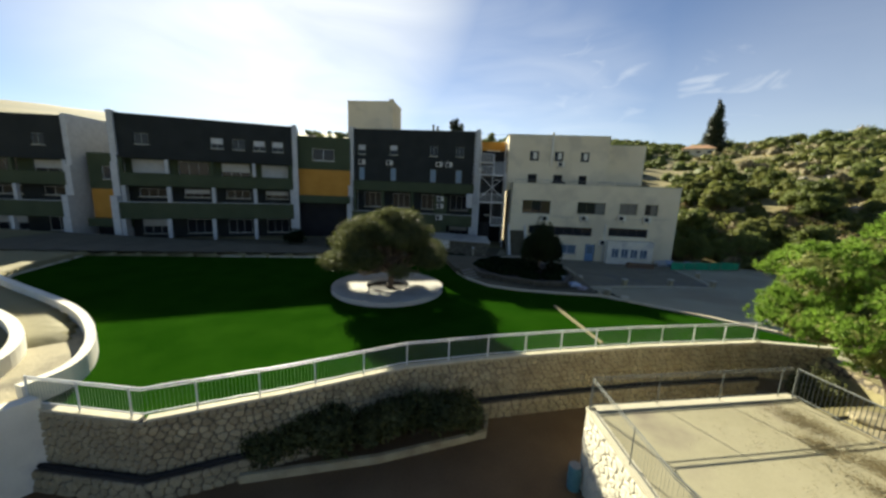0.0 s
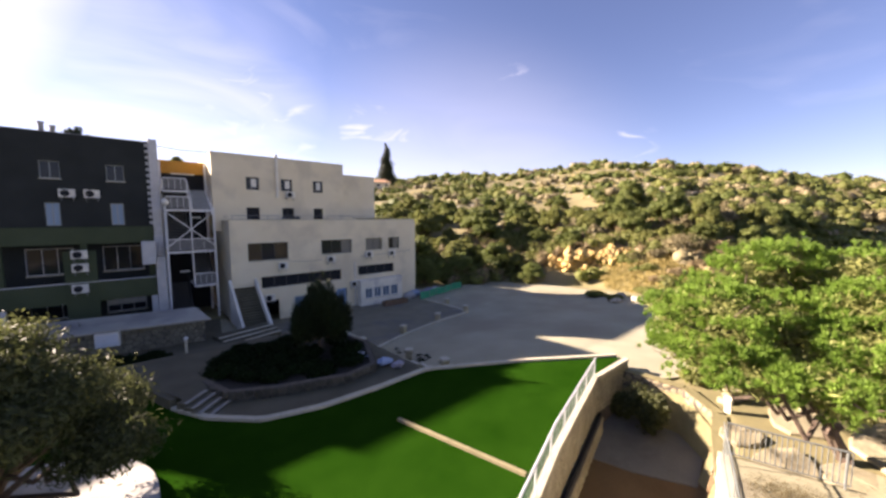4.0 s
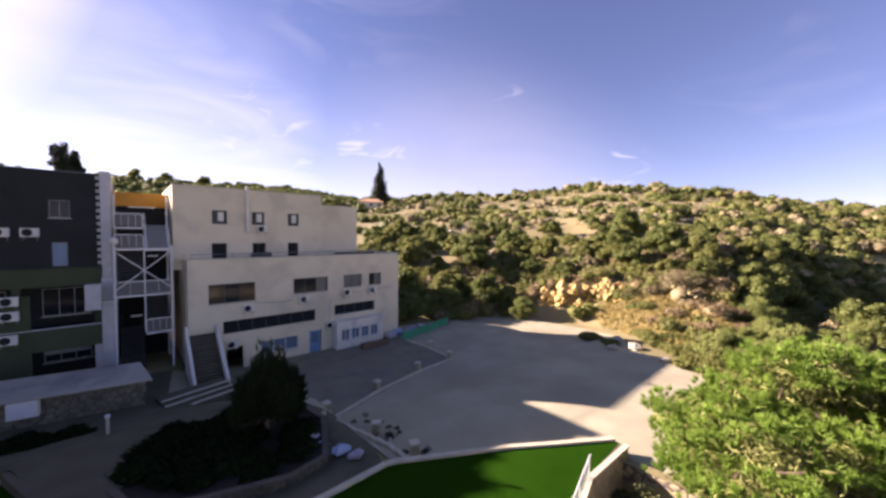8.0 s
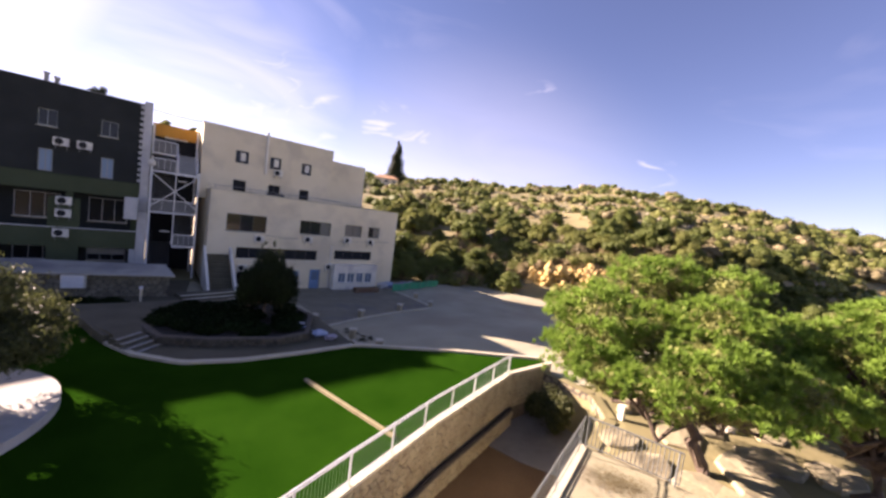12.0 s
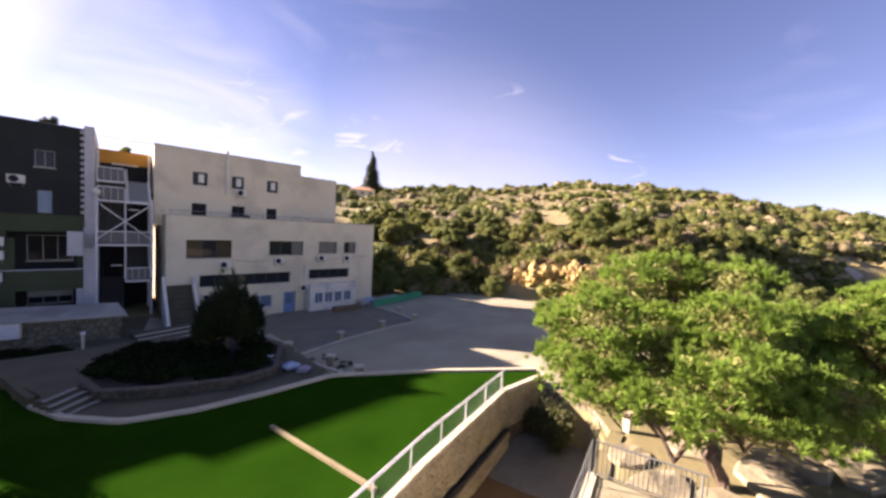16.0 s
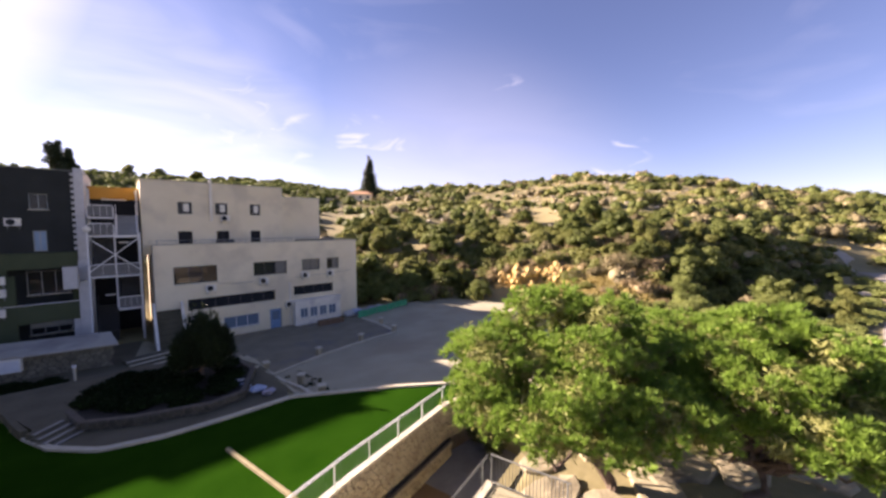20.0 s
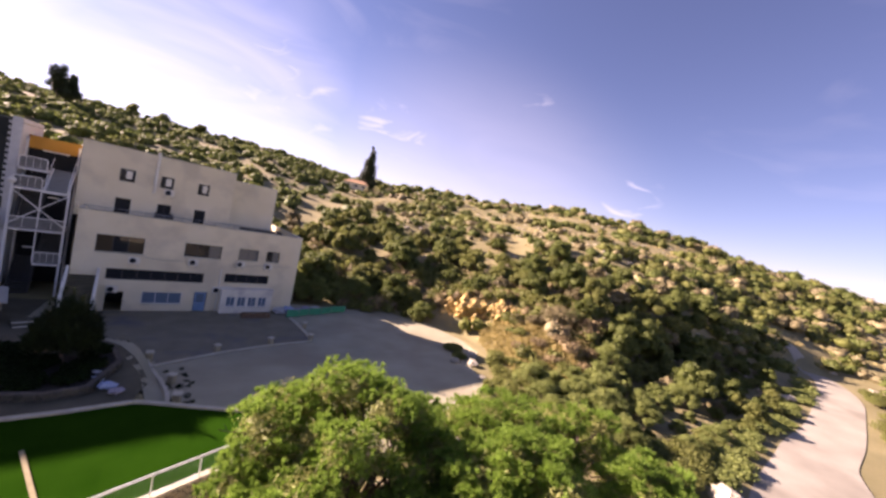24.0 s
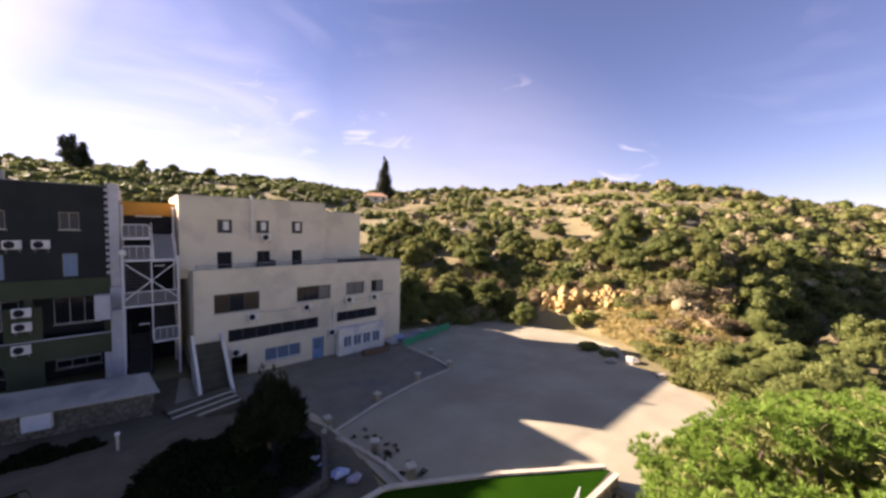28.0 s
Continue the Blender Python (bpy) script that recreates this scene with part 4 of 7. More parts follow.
part("parapet_cap", Geo().box(19.84, 0.365, 9.704, 20.24, 13.6, 9.78, 0.015), M_KERB, bg)
# floor and wall coloured near-black in place of unlit rooms
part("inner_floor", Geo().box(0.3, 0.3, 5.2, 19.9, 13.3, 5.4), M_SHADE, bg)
part("inner_wall", Geo().box(0.3, 3.0, 0, 19.9, 3.1, 8.5), M_SHADE, bg, "near-black wall standing in for unlit rooms behind the windows")
for k, o in enumerate(GLASS_ROW):
    window(bg, o, panes=3 if k < 2 else 2, frame_mat=M_FRAME, deep=0.2, glass=((M_GLASS_BROWN, M_GLASS, M_GLASS_BROWN), (M_GLASS, M_GLASS, M_GLASS_PALE), (M_GLASS_PALE, M_GLASS_PALE), (M_GLASS, M_GLASS_PALE))[k])
for o, n in zip(SLITS, (7, 4)):
    window(bg, o, panes=n, frame_mat=M_FRAME, deep=0.2, sill=False)
window(bg, GROUND_OPEN[1], panes=3, glass=M_GLASS_BLUE)
dr = part("door", Geo().box(9.76, 0.12, 0.02, 10.84, 0.18, 2.26), M_BLUE, bg, "blue entrance door")
part("pane", Geo().box(9.95, 0.10, 1.1, 10.65, 0.116, 2.05), M_GLASS_BLUE, dr)
part("door_handle", Geo().tube([(9.9, 0.06, 1.0), (10.05, 0.06, 1.0)], 0.015, 6), M_METAL, dr)
UP = [(2.85, 12.7, 4.05, 13.95), (6.1, 12.7, 7.25, 13.95), (9.45, 12.7, 10.55, 13.95)]
UPD = [(2.8, 8.75, 4.0, 10.95), (6.15, 9.5, 7.35, 10.95), (9.45, 8.75, 10.5, 10.95)]

uw = part("upper_wall", wall_geo(13.0, 8.7, 16.0, UP + UPD), M_BEIGE, bg)
uw.matrix_basis = pose(-0.6, 3.45, 0)
for o in UP:
    uwin = window(uw, o, panes=3, deep=0.18, frame_mat=M_FRAME, sill=False)
    mid_x = (o[0] * 0.42 + o[2] * 0.58)
    part("curtain", Geo().box(mid_x - 0.2, 0.175, o[1] + 0.28, mid_x + 0.26, 0.2, o[3] - 0.16), M_WHITE, uwin, "white curtain behind the middle pane")
# near-black panes give the unlit look of open doorways
for k, o in enumerate(UPD):
    window(uw, o, panes=1 if k != 1 else 2, deep=0.18, frame_mat=M_FRAME, glass=M_SHADE, sill=False, name="window" if k == 1 else "terrace_door")
part("upper_body", Geo().box(-0.6, 3.75, 8.7, 12.4, 13.6, 15.6), M_BEIGE, bg)
part("upper_wing", Geo().box(12.403, 5.6, 8.7, 17.8, 13.6, 15.2), M_BEIGE, bg, "set-back upper wing")
part("roof_parapet", Geo().box(-0.6, 3.755, 15.6, -0.3, 13.6, 16.0), M_BEIGE, bg)
part("roof_parapet", Geo().box(12.1, 3.755, 15.6, 12.4, 13.6, 16.0), M_BEIGE, bg)
part("roof_cap", Geo().box(-0.65, 3.38, 16.003, 12.45, 3.8, 16.06, 0.012), M_KERB, bg)
part("vent_pipe", Geo().tube([(5.1, 3.36, 12.0), (5.1, 3.36, 16.35)], 0.14, 10), M_WHITE, bg, "white vertical vent pipe")
part("drain_pipe", Geo().tube([(11.85, -0.08, 0.1), (11.85, -0.08, 5.0)], 0.05, 8), M_METAL, bg)
part("terrace_rail", Geo().tube([(11.0, 1.2, 10.1), (17.4, 1.4, 10.1)], 0.03, 6).tube([(12.6, 1.25, 8.7), (12.6, 1.25, 10.1)], 0.025, 6).tube([(15.5, 1.34, 8.7), (15.5, 1.34, 10.1)], 0.025, 6), M_GREY, bg)
part("roof_beam", Geo().box(-0.3, 0.04, 9.79, 0.0, 0.3, 10.2), M_BEIGE, bg)
anx = part("annex", wall_geo(5.4, 0, 2.9, [(0.55 + 1.12 * k, 0.95, 1.45 + 1.12 * k, 2.1) for k in range(4)]), M_WHITE, bg, "white single-storey front with four windows")
anx.matrix_basis = pose(12.1, -0.95, 0)
for k in range(4):
    window(anx, (0.55 + 1.12 * k, 0.95, 1.45 + 1.12 * k, 2.1), panes=2, glass=M_GLASS_BLUE, deep=0.1)
for x in (12.1, 17.3):
    part("annex_side", Geo().box(x, -0.64, 0, x + 0.2, -0.004, 2.9), M_WHITE, bg)
part("annex_roof", Geo().box(12.0, -1.1, 2.904, 17.6, -0.004, 3.02, 0.02), M_WHITE, bg)
part("wall_cable", Geo().tube([(4.9, -0.03, 5.75), (6.6, -0.03, 5.55), (8.2, -0.03, 5.62)], 0.025, 5), M_GREY, bg)
part("wall_cable", Geo().tube([(12.6, -0.03, 5.6), (15.6, -0.03, 5.72), (19.4, -0.03, 5.9)], 0.02, 5), M_GREY, bg)
part("parapet_rail", Geo().tube([(0.2, 0.18, 10.12), (12.0, 0.18, 10.12)], 0.025, 6), M_GREY, bg)
for k in range(9):
    part("rail_post", Geo().tube([(0.3 + 1.45 * k, 0.18, 9.78), (0.3 + 1.45 * k, 0.18, 10.12)], 0.02, 5), M_GREY, bg)
for x0, y0, x1, y1, h, lab in ((13.4, 1.9, 18.2, 2.5, 1.45, "long dark planter trough on the roof terrace"), (5.4, 2.4, 7.0, 3.2, 1.7, "dark covered heap on the roof terrace")):
    ob = thing("roof_planter", pose(5.0 + x0, 44.35 + y0, 6.7), lab, "planter", "roof planters")
    part("trough", Geo().box(0, 0, 0, x1 - x0, y1 - y0, h * 0.75, 0.03), M_FRAME, ob)
    part("soil", Geo().box(0.06, 0.06, h * 0.75 + 0.003, x1 - x0 - 0.06, y1 - y0 - 0.06, h * 0.8), M_SHADE, ob)
ac_at(11.35, 47.78, 10.0), ac_at(10.1, 47.5, 6.75), ac_at(9.3, 44.33, 3.05), ac_at(14.1, 44.33, 3.3), ac_at(18.6, 44.33, 3.5), ac_at(21.6, 44.33, 3.45), ac_at(16.7, 44.33, 0.35), ac_at(8.0, 44.33, 0.1)

# ---- outdoor stair to the beige building ----
st = thing("outdoor_stair", pose(4.75, 39.9, -1.6), "concrete outdoor stair between white sloping parapets", "stairs")
NS = 18
for k in range(NS):
    part("step", Geo().box(0.2, k * 0.25, max(0, k * 0.18 - 0.35), 2.05, (k + 1) * 0.25 + 0.02, (k + 1) * 0.18, 0.01), M_PLAZA, st)
for x in (0.0, 2.05):
    part("parapet", Geo().add([(x, -0.15, 0), (x + 0.2, -0.15, 0), (x + 0.2, 4.5, 0), (x, 4.5, 0), (x, -0.15, 0.75), (x + 0.2, -0.15, 0.75), (x + 0.2, 4.5, 4.0), (x, 4.5, 4.0)],
                              [(0, 3, 2, 1), (4, 5, 6, 7), (0, 1, 5, 4), (1, 2, 6, 5), (2, 3, 7, 6), (3, 0, 4, 7)]), M_WHITE, st)

# ---- steel stair tower in the gap ----
tw = thing("stair_tower", pose(0.75, 46.0, -1.0), "white steel stair tower with cross bracing and landings", "staircase")
for x in (0.0, 3.4):
    for y in (0.0, 3.6):
        part("column", Geo().box(x - 0.08, y - 0.08, 0, x + 0.08, y + 0.08, 9.9 if y == 0 else 14.0), M_STEEL, tw)
M_MESH = mat("grey_rail_mesh", (0.10, 0.10, 0.095), (0.16, 0.16, 0.15), scale=4, fine=40, rough=0.5, bump=0.1)
for z, x0, x1, y0 in ((3.0, 1.75, 3.4, 0.0), (6.05, 0.0, 3.4, 0.0), (9.65, 0.0, 1.7, 0.0), (11.3, 0.0, 1.7, 1.2)):
    ld = part("landing", Geo().box(x0, y0, z - 0.14, x1, 3.6, z), M_STEEL, tw)
    part("rail", Geo().tube([(x0, y0, z + 0.05), (x0, y0, z + 0.9), (x0 + 0.12, y0, z + 1.05), (x1 - 0.12, y0, z + 1.05), (x1, y0, z + 0.9), (x1, y0, z + 0.05)], 0.05, 6), M_STEEL, ld)
    part("mesh_panel", Geo().box(x0 + 0.05, y0 - 0.01, z + 0.1, x1 - 0.05, y0 + 0.01, z + 0.98), M_MESH, ld, "grey wire mesh panel")
    for k in range(1, 4):
        part("baluster", Geo().tube([(x0 + (x1 - x0) * k / 4, y0 - 0.03, z), (x0 + (x1 - x0) * k / 4, y0 - 0.03, z + 1.0)], 0.014, 4), M_STEEL, ld)
part("edge_beam", Geo().box(1.71, -0.02, 9.45, 3.32, 0.14, 9.65), M_STEEL, tw)
part("hanger", Geo().tube([(1.72, -0.02, 3.2), (1.72, -0.02, 9.45)], 0.05, 6), M_STEEL, tw)
for a, b in (((0, -0.04, 6.45), (3.4, -0.04, 9.45)), ((3.4, -0.1, 6.45), (0, -0.1, 9.45))):
    part("brace", Geo().tube([a, b], 0.05, 6), M_STEEL, tw)
# flights that run inwards from one landing to the next
for z0, h, xa, xb, ya, yb in ((9.65, 1.9, 1.85, 3.3, 0.1, 3.3), (6.05, 3.5, 0.2, 1.6, 0.4, 3.4), (3.0, 3.0, 1.9, 3.2, 0.6, 3.4), (0.0, 3.0, 0.3, 1.6, 0.8, 3.4)):
    fl = part("flight", Geo().tube([(xa, ya, z0), (xa, yb, z0 + h)], 0.09, 4).tube([(xb, ya, z0), (xb, yb, z0 + h)], 0.09, 4), M_STEEL if z0 > 8 else M_FRAME, tw)
    n = 15
    for k in range(n):
        f = (k + 0.5) / n
        part("tread", Geo().box(xa + 0.08, ya + (yb - ya) * f - 0.13, z0 + h * f - 0.09, xb - 0.08, ya + (yb - ya) * f + 0.13, z0 + h * f + 0.02), M_GREY if z0 > 8 else M_FRAME, fl)
    for x in (xa, xb):
        part("rail", Geo().tube([(x, ya, z0), (x, ya, z0 + 1.0), (x, yb, z0 + h + 1.0)], 0.03, 6), M_STEEL if z0 > 8 else M_FRAME, fl)
for x, z in ((1.2, 4.1), (2.3, 8.9)):
    part("lamp", Geo().box(x - 0.35, 1.5, z, x + 0.35, 1.62, z + 0.12, 0.02), M_WHITE, tw, "white strip lamp")
gap = thing("link_block", pose(0.3, 51.0, -1.0), "recessed link block with an ochre top wall behind the stair tower", "building")
# the recess's shade is put into this wall's colour
part("wall", Geo().box(0.4, 0, 0, 4.1, 6, 13.1), M_SHADE, gap, "recessed wall coloured near-black for its shade")
part("ochre_wall", Geo().box(0.35, -0.2, 13.1, 4.1, 6, 14.3), M_ORANGE, gap, "ochre top wall")
part("lamp", Geo().box(1.3, -0.4, 13.0, 3.1, -0.22, 13.12), M_WHITE, gap)
part("cable", Geo().tube([(-0.4, -2.4, 15.2), (2.0, -2.6, 14.95), (4.6, -2.9, 15.0)], 0.025, 5), M_SHADE, gap)


# ---- dark buildings ----
def dark_building(m, width, height, label, win_cols, top, levels, two_rows=True, seed=0, bays=None):
    """Charcoal top storeys of a given depth over green balconies that step outwards, white end walls."""
    rg = np.random.default_rng(seed)
    th = thing("residential_building", m, label, "building", "dark residential buildings")
    zb = height - top
    rows = []
    for c in win_cols:
        rows.append((c - (0.4 if two_rows else 0.7), height - 3.4, c + 0.67, height - 2.1))
        if two_rows:
            rows.append((c - 0.3, zb + 0.15, c + 0.5, zb + 1.9))
    part("top_wall", wall_geo(width, zb, height, rows), M_DARK, th, "charcoal upper wall")
    part("top_body", Geo().box(0, 0.35, zb, width, 9.5, height - 0.35), M_SHADE, th)
    part("roof", Geo().box(0.3, 0.36, height - 0.35, width - 0.3, 9.2, height - 0.3), M_ROOF, th)
    for x0, y0, x1, y1 in ((0, 0.352, 0.3, 9.5), (width - 0.3, 0.352, width, 9.5), (0.3, 9.2, width - 0.3, 9.5)):
        part("roof_parapet", Geo().box(x0, y0, height - 0.35, x1, y1, height), M_DARK, th)
    part("roof_cap", Geo().box(-0.03, -0.05, height + 0.003, width + 0.03, 0.36, height + 0.05), M_GREY, th)
    for k, o in enumerate(rows):
        low = two_rows and k % 2
        window(th, o, panes=2, glass=M_GLASS_SKY if low else M_GLASS, shutter=None if low else ((0.0, 0.5, 0.45, 0.0)[int(rg.integers(4))] or None), deep=0.1, frame_mat=M_BARGREY, sill=not low)
    n = bays or len(win_cols)
    for lvl, (z0, z1, out) in enumerate(levels):
        bottom = max(0.0, levels[lvl + 1][1] - 0.2 if lvl + 1 < len(levels) else 0.0)
        part("balcony_parapet", Geo().box(0, -out, z0, width, -out + 0.2, z1, 0.015), M_GREEN, th, "olive green balcony parapet")
        part("balcony_cap", Geo().box(0, -out - 0.04, z1 + 0.003, width, -out + 0.24, z1 + 0.06), M_GREEN if lvl == 0 else M_BLIND, th)
        part("balcony_floor", Geo().box(0, -out + 0.2, z0, width, 1.8, z0 + 0.18), M_GREEN, th)
        for k in range(n + 1):
            x = min(max(width * k / n, 0.25), width - 0.25)
            part("pilaster", Geo().box(x - 0.2, -out + 0.03, bottom, x + 0.2, -out + 0.45, z0 - 0.004), M_GREEN if lvl == 0 and two_rows else M_BLIND, th)
        ops = [(width * (k + 0.22) / n, bottom + 0.7, width * (k + 0.82) / n, z0 - 0.35) for k in range(n)]
        back = part("balcony_back", wall_geo(width, bottom, z0, ops), M_DARK, th)
        back.matrix_basis = pose(0, 1.5, 0)
        for o in ops:
            window(back, o, panes=3, frame_mat=M_BLIND, shutter=(None, 0.45, None)[int(rg.integers(3))])
    if not two_rows:
        # open gallery under the charcoal storey
        z1, out = levels[0][1], levels[0][2]
        ops = [(width * (k + 0.15) / n, z1 - 0.9, width * (k + 0.85) / n, zb - 0.35) for k in range(n)]
        back = part("gallery_back", wall_geo(width, z1 - 1.2, zb, ops), M_GREEN, th)
        back.matrix_basis = pose(0, 1.2, 0)
        for k, o in enumerate(ops):
            window(back, o, panes=3, frame_mat=M_BLIND, shutter=(0.7, None, 0.4, 0.85)[k % 4], sill=False)
        for k in range(n + 1):
            x = min(max(width * k / n, 0.25), width - 0.25)
            part("pilaster", Geo().box(x - 0.18, -out + 0.03, z1 + 0.063, x + 0.18, -out + 0.4, zb - 0.004), M_BLIND if k % 2 else M_GREEN, th)
        part("storey_slab", Geo().box(0, -out, zb - 0.25, width, -0.004, zb), M_DARK, th)
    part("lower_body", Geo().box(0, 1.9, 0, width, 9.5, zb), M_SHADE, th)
    for k in range(2):
        x = -0.6 if k == 0 else width
        part("end_wall", Geo().box(x, -0.35, zb - 0.8, x + 0.6, 9.5, height + 0.25, 0.02), M_BLIND, th, "pale end wall")
        for lvl, (z0, z1, out) in enumerate(levels):
            top_z = zb - 0.804 if lvl == 0 else levels[lvl - 1][0] - 1.2
            bot_z = levels[lvl][0] - 1.196 if lvl + 1 < len(levels) else 0.0
            part("end_buttress", Geo().box(x - 0.03, -out - 0.2, bot_z, x + 0.63, 2.4, top_z, 0.02), M_BLIND, th)
    return th


DK1 = dark_building(pose(-17.2, 48.2, -0.8), 17.2, 15.1, "charcoal and olive green residential block beside the stair tower", (1.0, 5.6, 11.3, 14.9), 7.1, ((6.7, 7.98, 0.55), (2.2, 3.75, 1.1)), seed=1)
dark_building(pose(-41.7, 36.6, -1.2, 0, 0, 26.3), 19.0, 15.1, "charcoal and olive green residential block behind the lawn", (2.4, 10.2, 12.6, 15.0, 17.2), 4.8, ((6.8, 8.3, 0.5), (2.9, 4.9, 1.4)), two_rows=False, seed=2, bays=4)
dark_building(pose(-66.0, 33.0, -1.2, 0, 0, 11.3), 18.0, 14.6, "charcoal and olive green residential block at the row's end", (3, 9, 15), 4.8, ((6.6, 8.1, 0.5), (2.8, 4.7, 1.4)), two_rows=False, seed=3)
for k in range(15):
    part("quoin", Geo().box(16.98, -0.06, 7.7 + 0.5 * k, 17.197, -0.004, 7.95 + 0.5 * k), M_BLIND, DK1)
tank = thing("rear_tower", pose(-22.2, 59.0, -1.0), "pale stair tower rising behind the charcoal block", "building")
part("shaft", Geo().box(0, 0, 0, 7.8, 6, 21.2), M_BEIGE, tank)
part("cap", Geo().box(-0.1, -0.1, 21.204, 7.9, 6.1, 21.32), M_KERB, tank)
part("chimney", Geo().box(7.0, 0.5, 21.324, 7.7, 1.2, 21.8), M_BEIGE, tank)
for x, h in ((-6.2, 0.9), (-5.6, 0.7)):
    solo("roof_vent", Geo().tube([(x, 50, 13.9), (x, 50, 14.3 + h)], 0.16, 8).tube([(x, 50, 14.3 + h), (x, 50, 14.42 + h)], 0.22, 8), M_GREY, "grey metal roof vent on the flat roof", "vent", "roof vents")


def link(m, w, h, label):
    th = thing("link_building", m, label, "building", "link buildings")
    ops = [(w * 0.3, h - 3.2, w * 0.7, h - 1.6)]
    part("upper_wall", wall_geo(w, h - 4.4, h, ops), M_GREEN, th)
    window(th, ops[0], panes=2)
    part("ochre_wall", Geo().box(0, 0.05, h - 8.8, w, 0.3, h - 4.404), M_ORANGE, th, "ochre middle wall")
    part("body", Geo().box(0, 0.31, 0, w, 7, h - 0.1), M_SHADE, th)
    part("balcony", Geo().box(0, -1.0, h - 9.0, w, 0.04, h - 8.0), M_GREEN, th)
    return th


link(pose(-24.5, 45.6, -1.0, 0, 0, 17), 7.2, 13.9, "recessed ochre and green link between two blocks")
link(pose(-47.2, 37.6, -1.2, 0, 0, 11), 5.0, 10.6, "recessed ochre and green link between two blocks")
for x, z in ((-4.95, 9.5), (-3.6, 9.5), (-12.0, 9.5), (-16.0, 9.5)):
    ac_at(x, 48.18, z)
for z in (4.85, 3.85):
    ac_at(-4.5, 47.05, z)
ac_at(-4.6, 47.05, 2.25), ac_at(-11.5, 47.05, 2.0)
for i, (x, y, z, rz) in enumerate(AC_SPOTS):
    if i == 0:
        AC.matrix_world = pose(x, y, z, 0, 0, rz)
    else:
        copy_thing(AC, pose(x, y, z, 0, 0, rz))
mc = thing("meter_cabinet", pose(-0.9, 46.5, 4.1), "pale grey steel meter cabinet fixed to the block's corner", "cabinet")
part("body", Geo().box(0, 0.03, 0, 0.92, 0.59, 1.9, 0.02), M_BLIND, mc)
part("door", Geo().box(0.05, 0, 0.06, 0.87, 0.028, 1.84, 0.008), M_BLIND, mc)
solo("service_panel", Geo().box(-5.4, 47.08, -0.5, -3.6, 47.3, 5.4, 0.02), M_GREEN, "olive green service shaft panel carrying air conditioners", "panel")
# ---- lawn edges and plaza ----
def run_blocks(parent, name, line, d0, d1, z0, z1, material, step=1.0):
    """Kerb stones end to end along a line; z0 and z1 as numbers or as functions of the place."""
    pts, total = along(line, step)
    pts = pts + [(*line[-1], pts[-1][2], total)]
    for (xa, ya, _, sa), (xb, yb, _, sb) in zip(pts, pts[1:]):
        if sb - sa < 0.05:
            continue
        t = Vector((xb - xa, yb - ya)).normalized() * 0.006
        za = z0((xa + xb) / 2, (ya + yb) / 2) if callable(z0) else z0
        zb = z1((xa + xb) / 2, (ya + yb) / 2) if callable(z1) else z1
        part(name, strip([(xa + t.x, ya + t.y), (xb - t.x, yb - t.y)], d0, d1, za, zb), material, parent)


kerb = thing("lawn_kerb", Matrix(), "pale stone kerb round the artificial lawn", "kerb", kind="structure")
run_blocks(kerb, "kerb_stone", LAWN_FAR[:8] + [(-0.55, 26.6)], -0.22, 0.02, -1.2, 0.12, M_KERB, 0.5)
run_blocks(kerb, "plaza_edge", [(-0.55, 26.6)] + LAWN_FAR[8:11], -0.2, 0.02, -1.2, lambda x, y: float(gz(x, y)) + 0.05, M_PLAZA, 0.9)
run_blocks(kerb, "kerb_stone", LAWN_FAR[10:14], -0.22, 0.02, -1.2, 0.10, M_KERB, 1.1)
run_blocks(kerb, "kerb_stone", LAWN_FAR[14:], -0.2, 0.02, -1.2, 0.10, M_KERB, 1.1)
solo("timber_board", strip([(6.08, 19.8), (7.33, 14.72)], -0.07, 0.07, 0.004, 0.10), mat("sun_bleached_timber", (0.19, 0.16, 0.085), (0.29, 0.25, 0.14), scale=3, fine=25), "pale timber board standing on edge across the lawn", "board")

# soil colour darkened to hold the shade under the planting
M_MULCH = mat("shade_dark_mulch", (0.012, 0.011, 0.008), (0.026, 0.022, 0.016), scale=2, fine=12, bump=0.6)
M_BENCH = mat("weathered_white_stone", (0.40, 0.385, 0.34), (0.53, 0.51, 0.46), scale=1.2, fine=22, bump=0.15, stain=(0.36, 0.345, 0.30), stain_scale=0.8)
ring = thing("tree_bench", pose(-4.9, 21.1, 0.0), "round white stone platform encircling the olive tree", "bench")
NR = 20
for k in range(NR):
    a0, a1 = 2 * math.pi * k / NR + 0.0015, 2 * math.pi * (k + 1) / NR - 0.0015
    arc = [a0 + (a1 - a0) * i / 4 for i in range(5)]
    part("bench_slab", Geo().prism([(1.45 * math.cos(a), 1.45 * math.sin(a)) for a in arc[::-1]] + [(3.75 * math.cos(a), 3.75 * math.sin(a)) for a in arc], 0.0, 0.3), M_BENCH, ring)
part("soil", Geo().prism([(1.44 * math.cos(a), 1.44 * math.sin(a)) for a in np.linspace(0, 2 * math.pi, 33)[:-1]], 0.0, 0.12), M_MULCH, ring)

M_STEP = mat("grey_step_concrete", (0.20, 0.195, 0.17), (0.28, 0.27, 0.24), scale=2, fine=20, bump=0.2)

# planted island with its stone edge
ISLE = [(0.9, 28.0), (1.5, 26.1), (3.2, 25.2), (6.1, 24.3), (7.6, 24.6), (8.8, 27.6), (8.4, 30.0), (6.0, 31.4), (3.2, 31.9), (1.0, 31.2)]
isle = thing("planted_island", pose(4.8, 28, -0.9), "dark planting bed edged by a low rough stone wall", "planter")
IL = [(x - 4.8, y - 28) for x, y in ISLE]
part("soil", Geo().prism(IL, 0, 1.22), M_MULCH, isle)
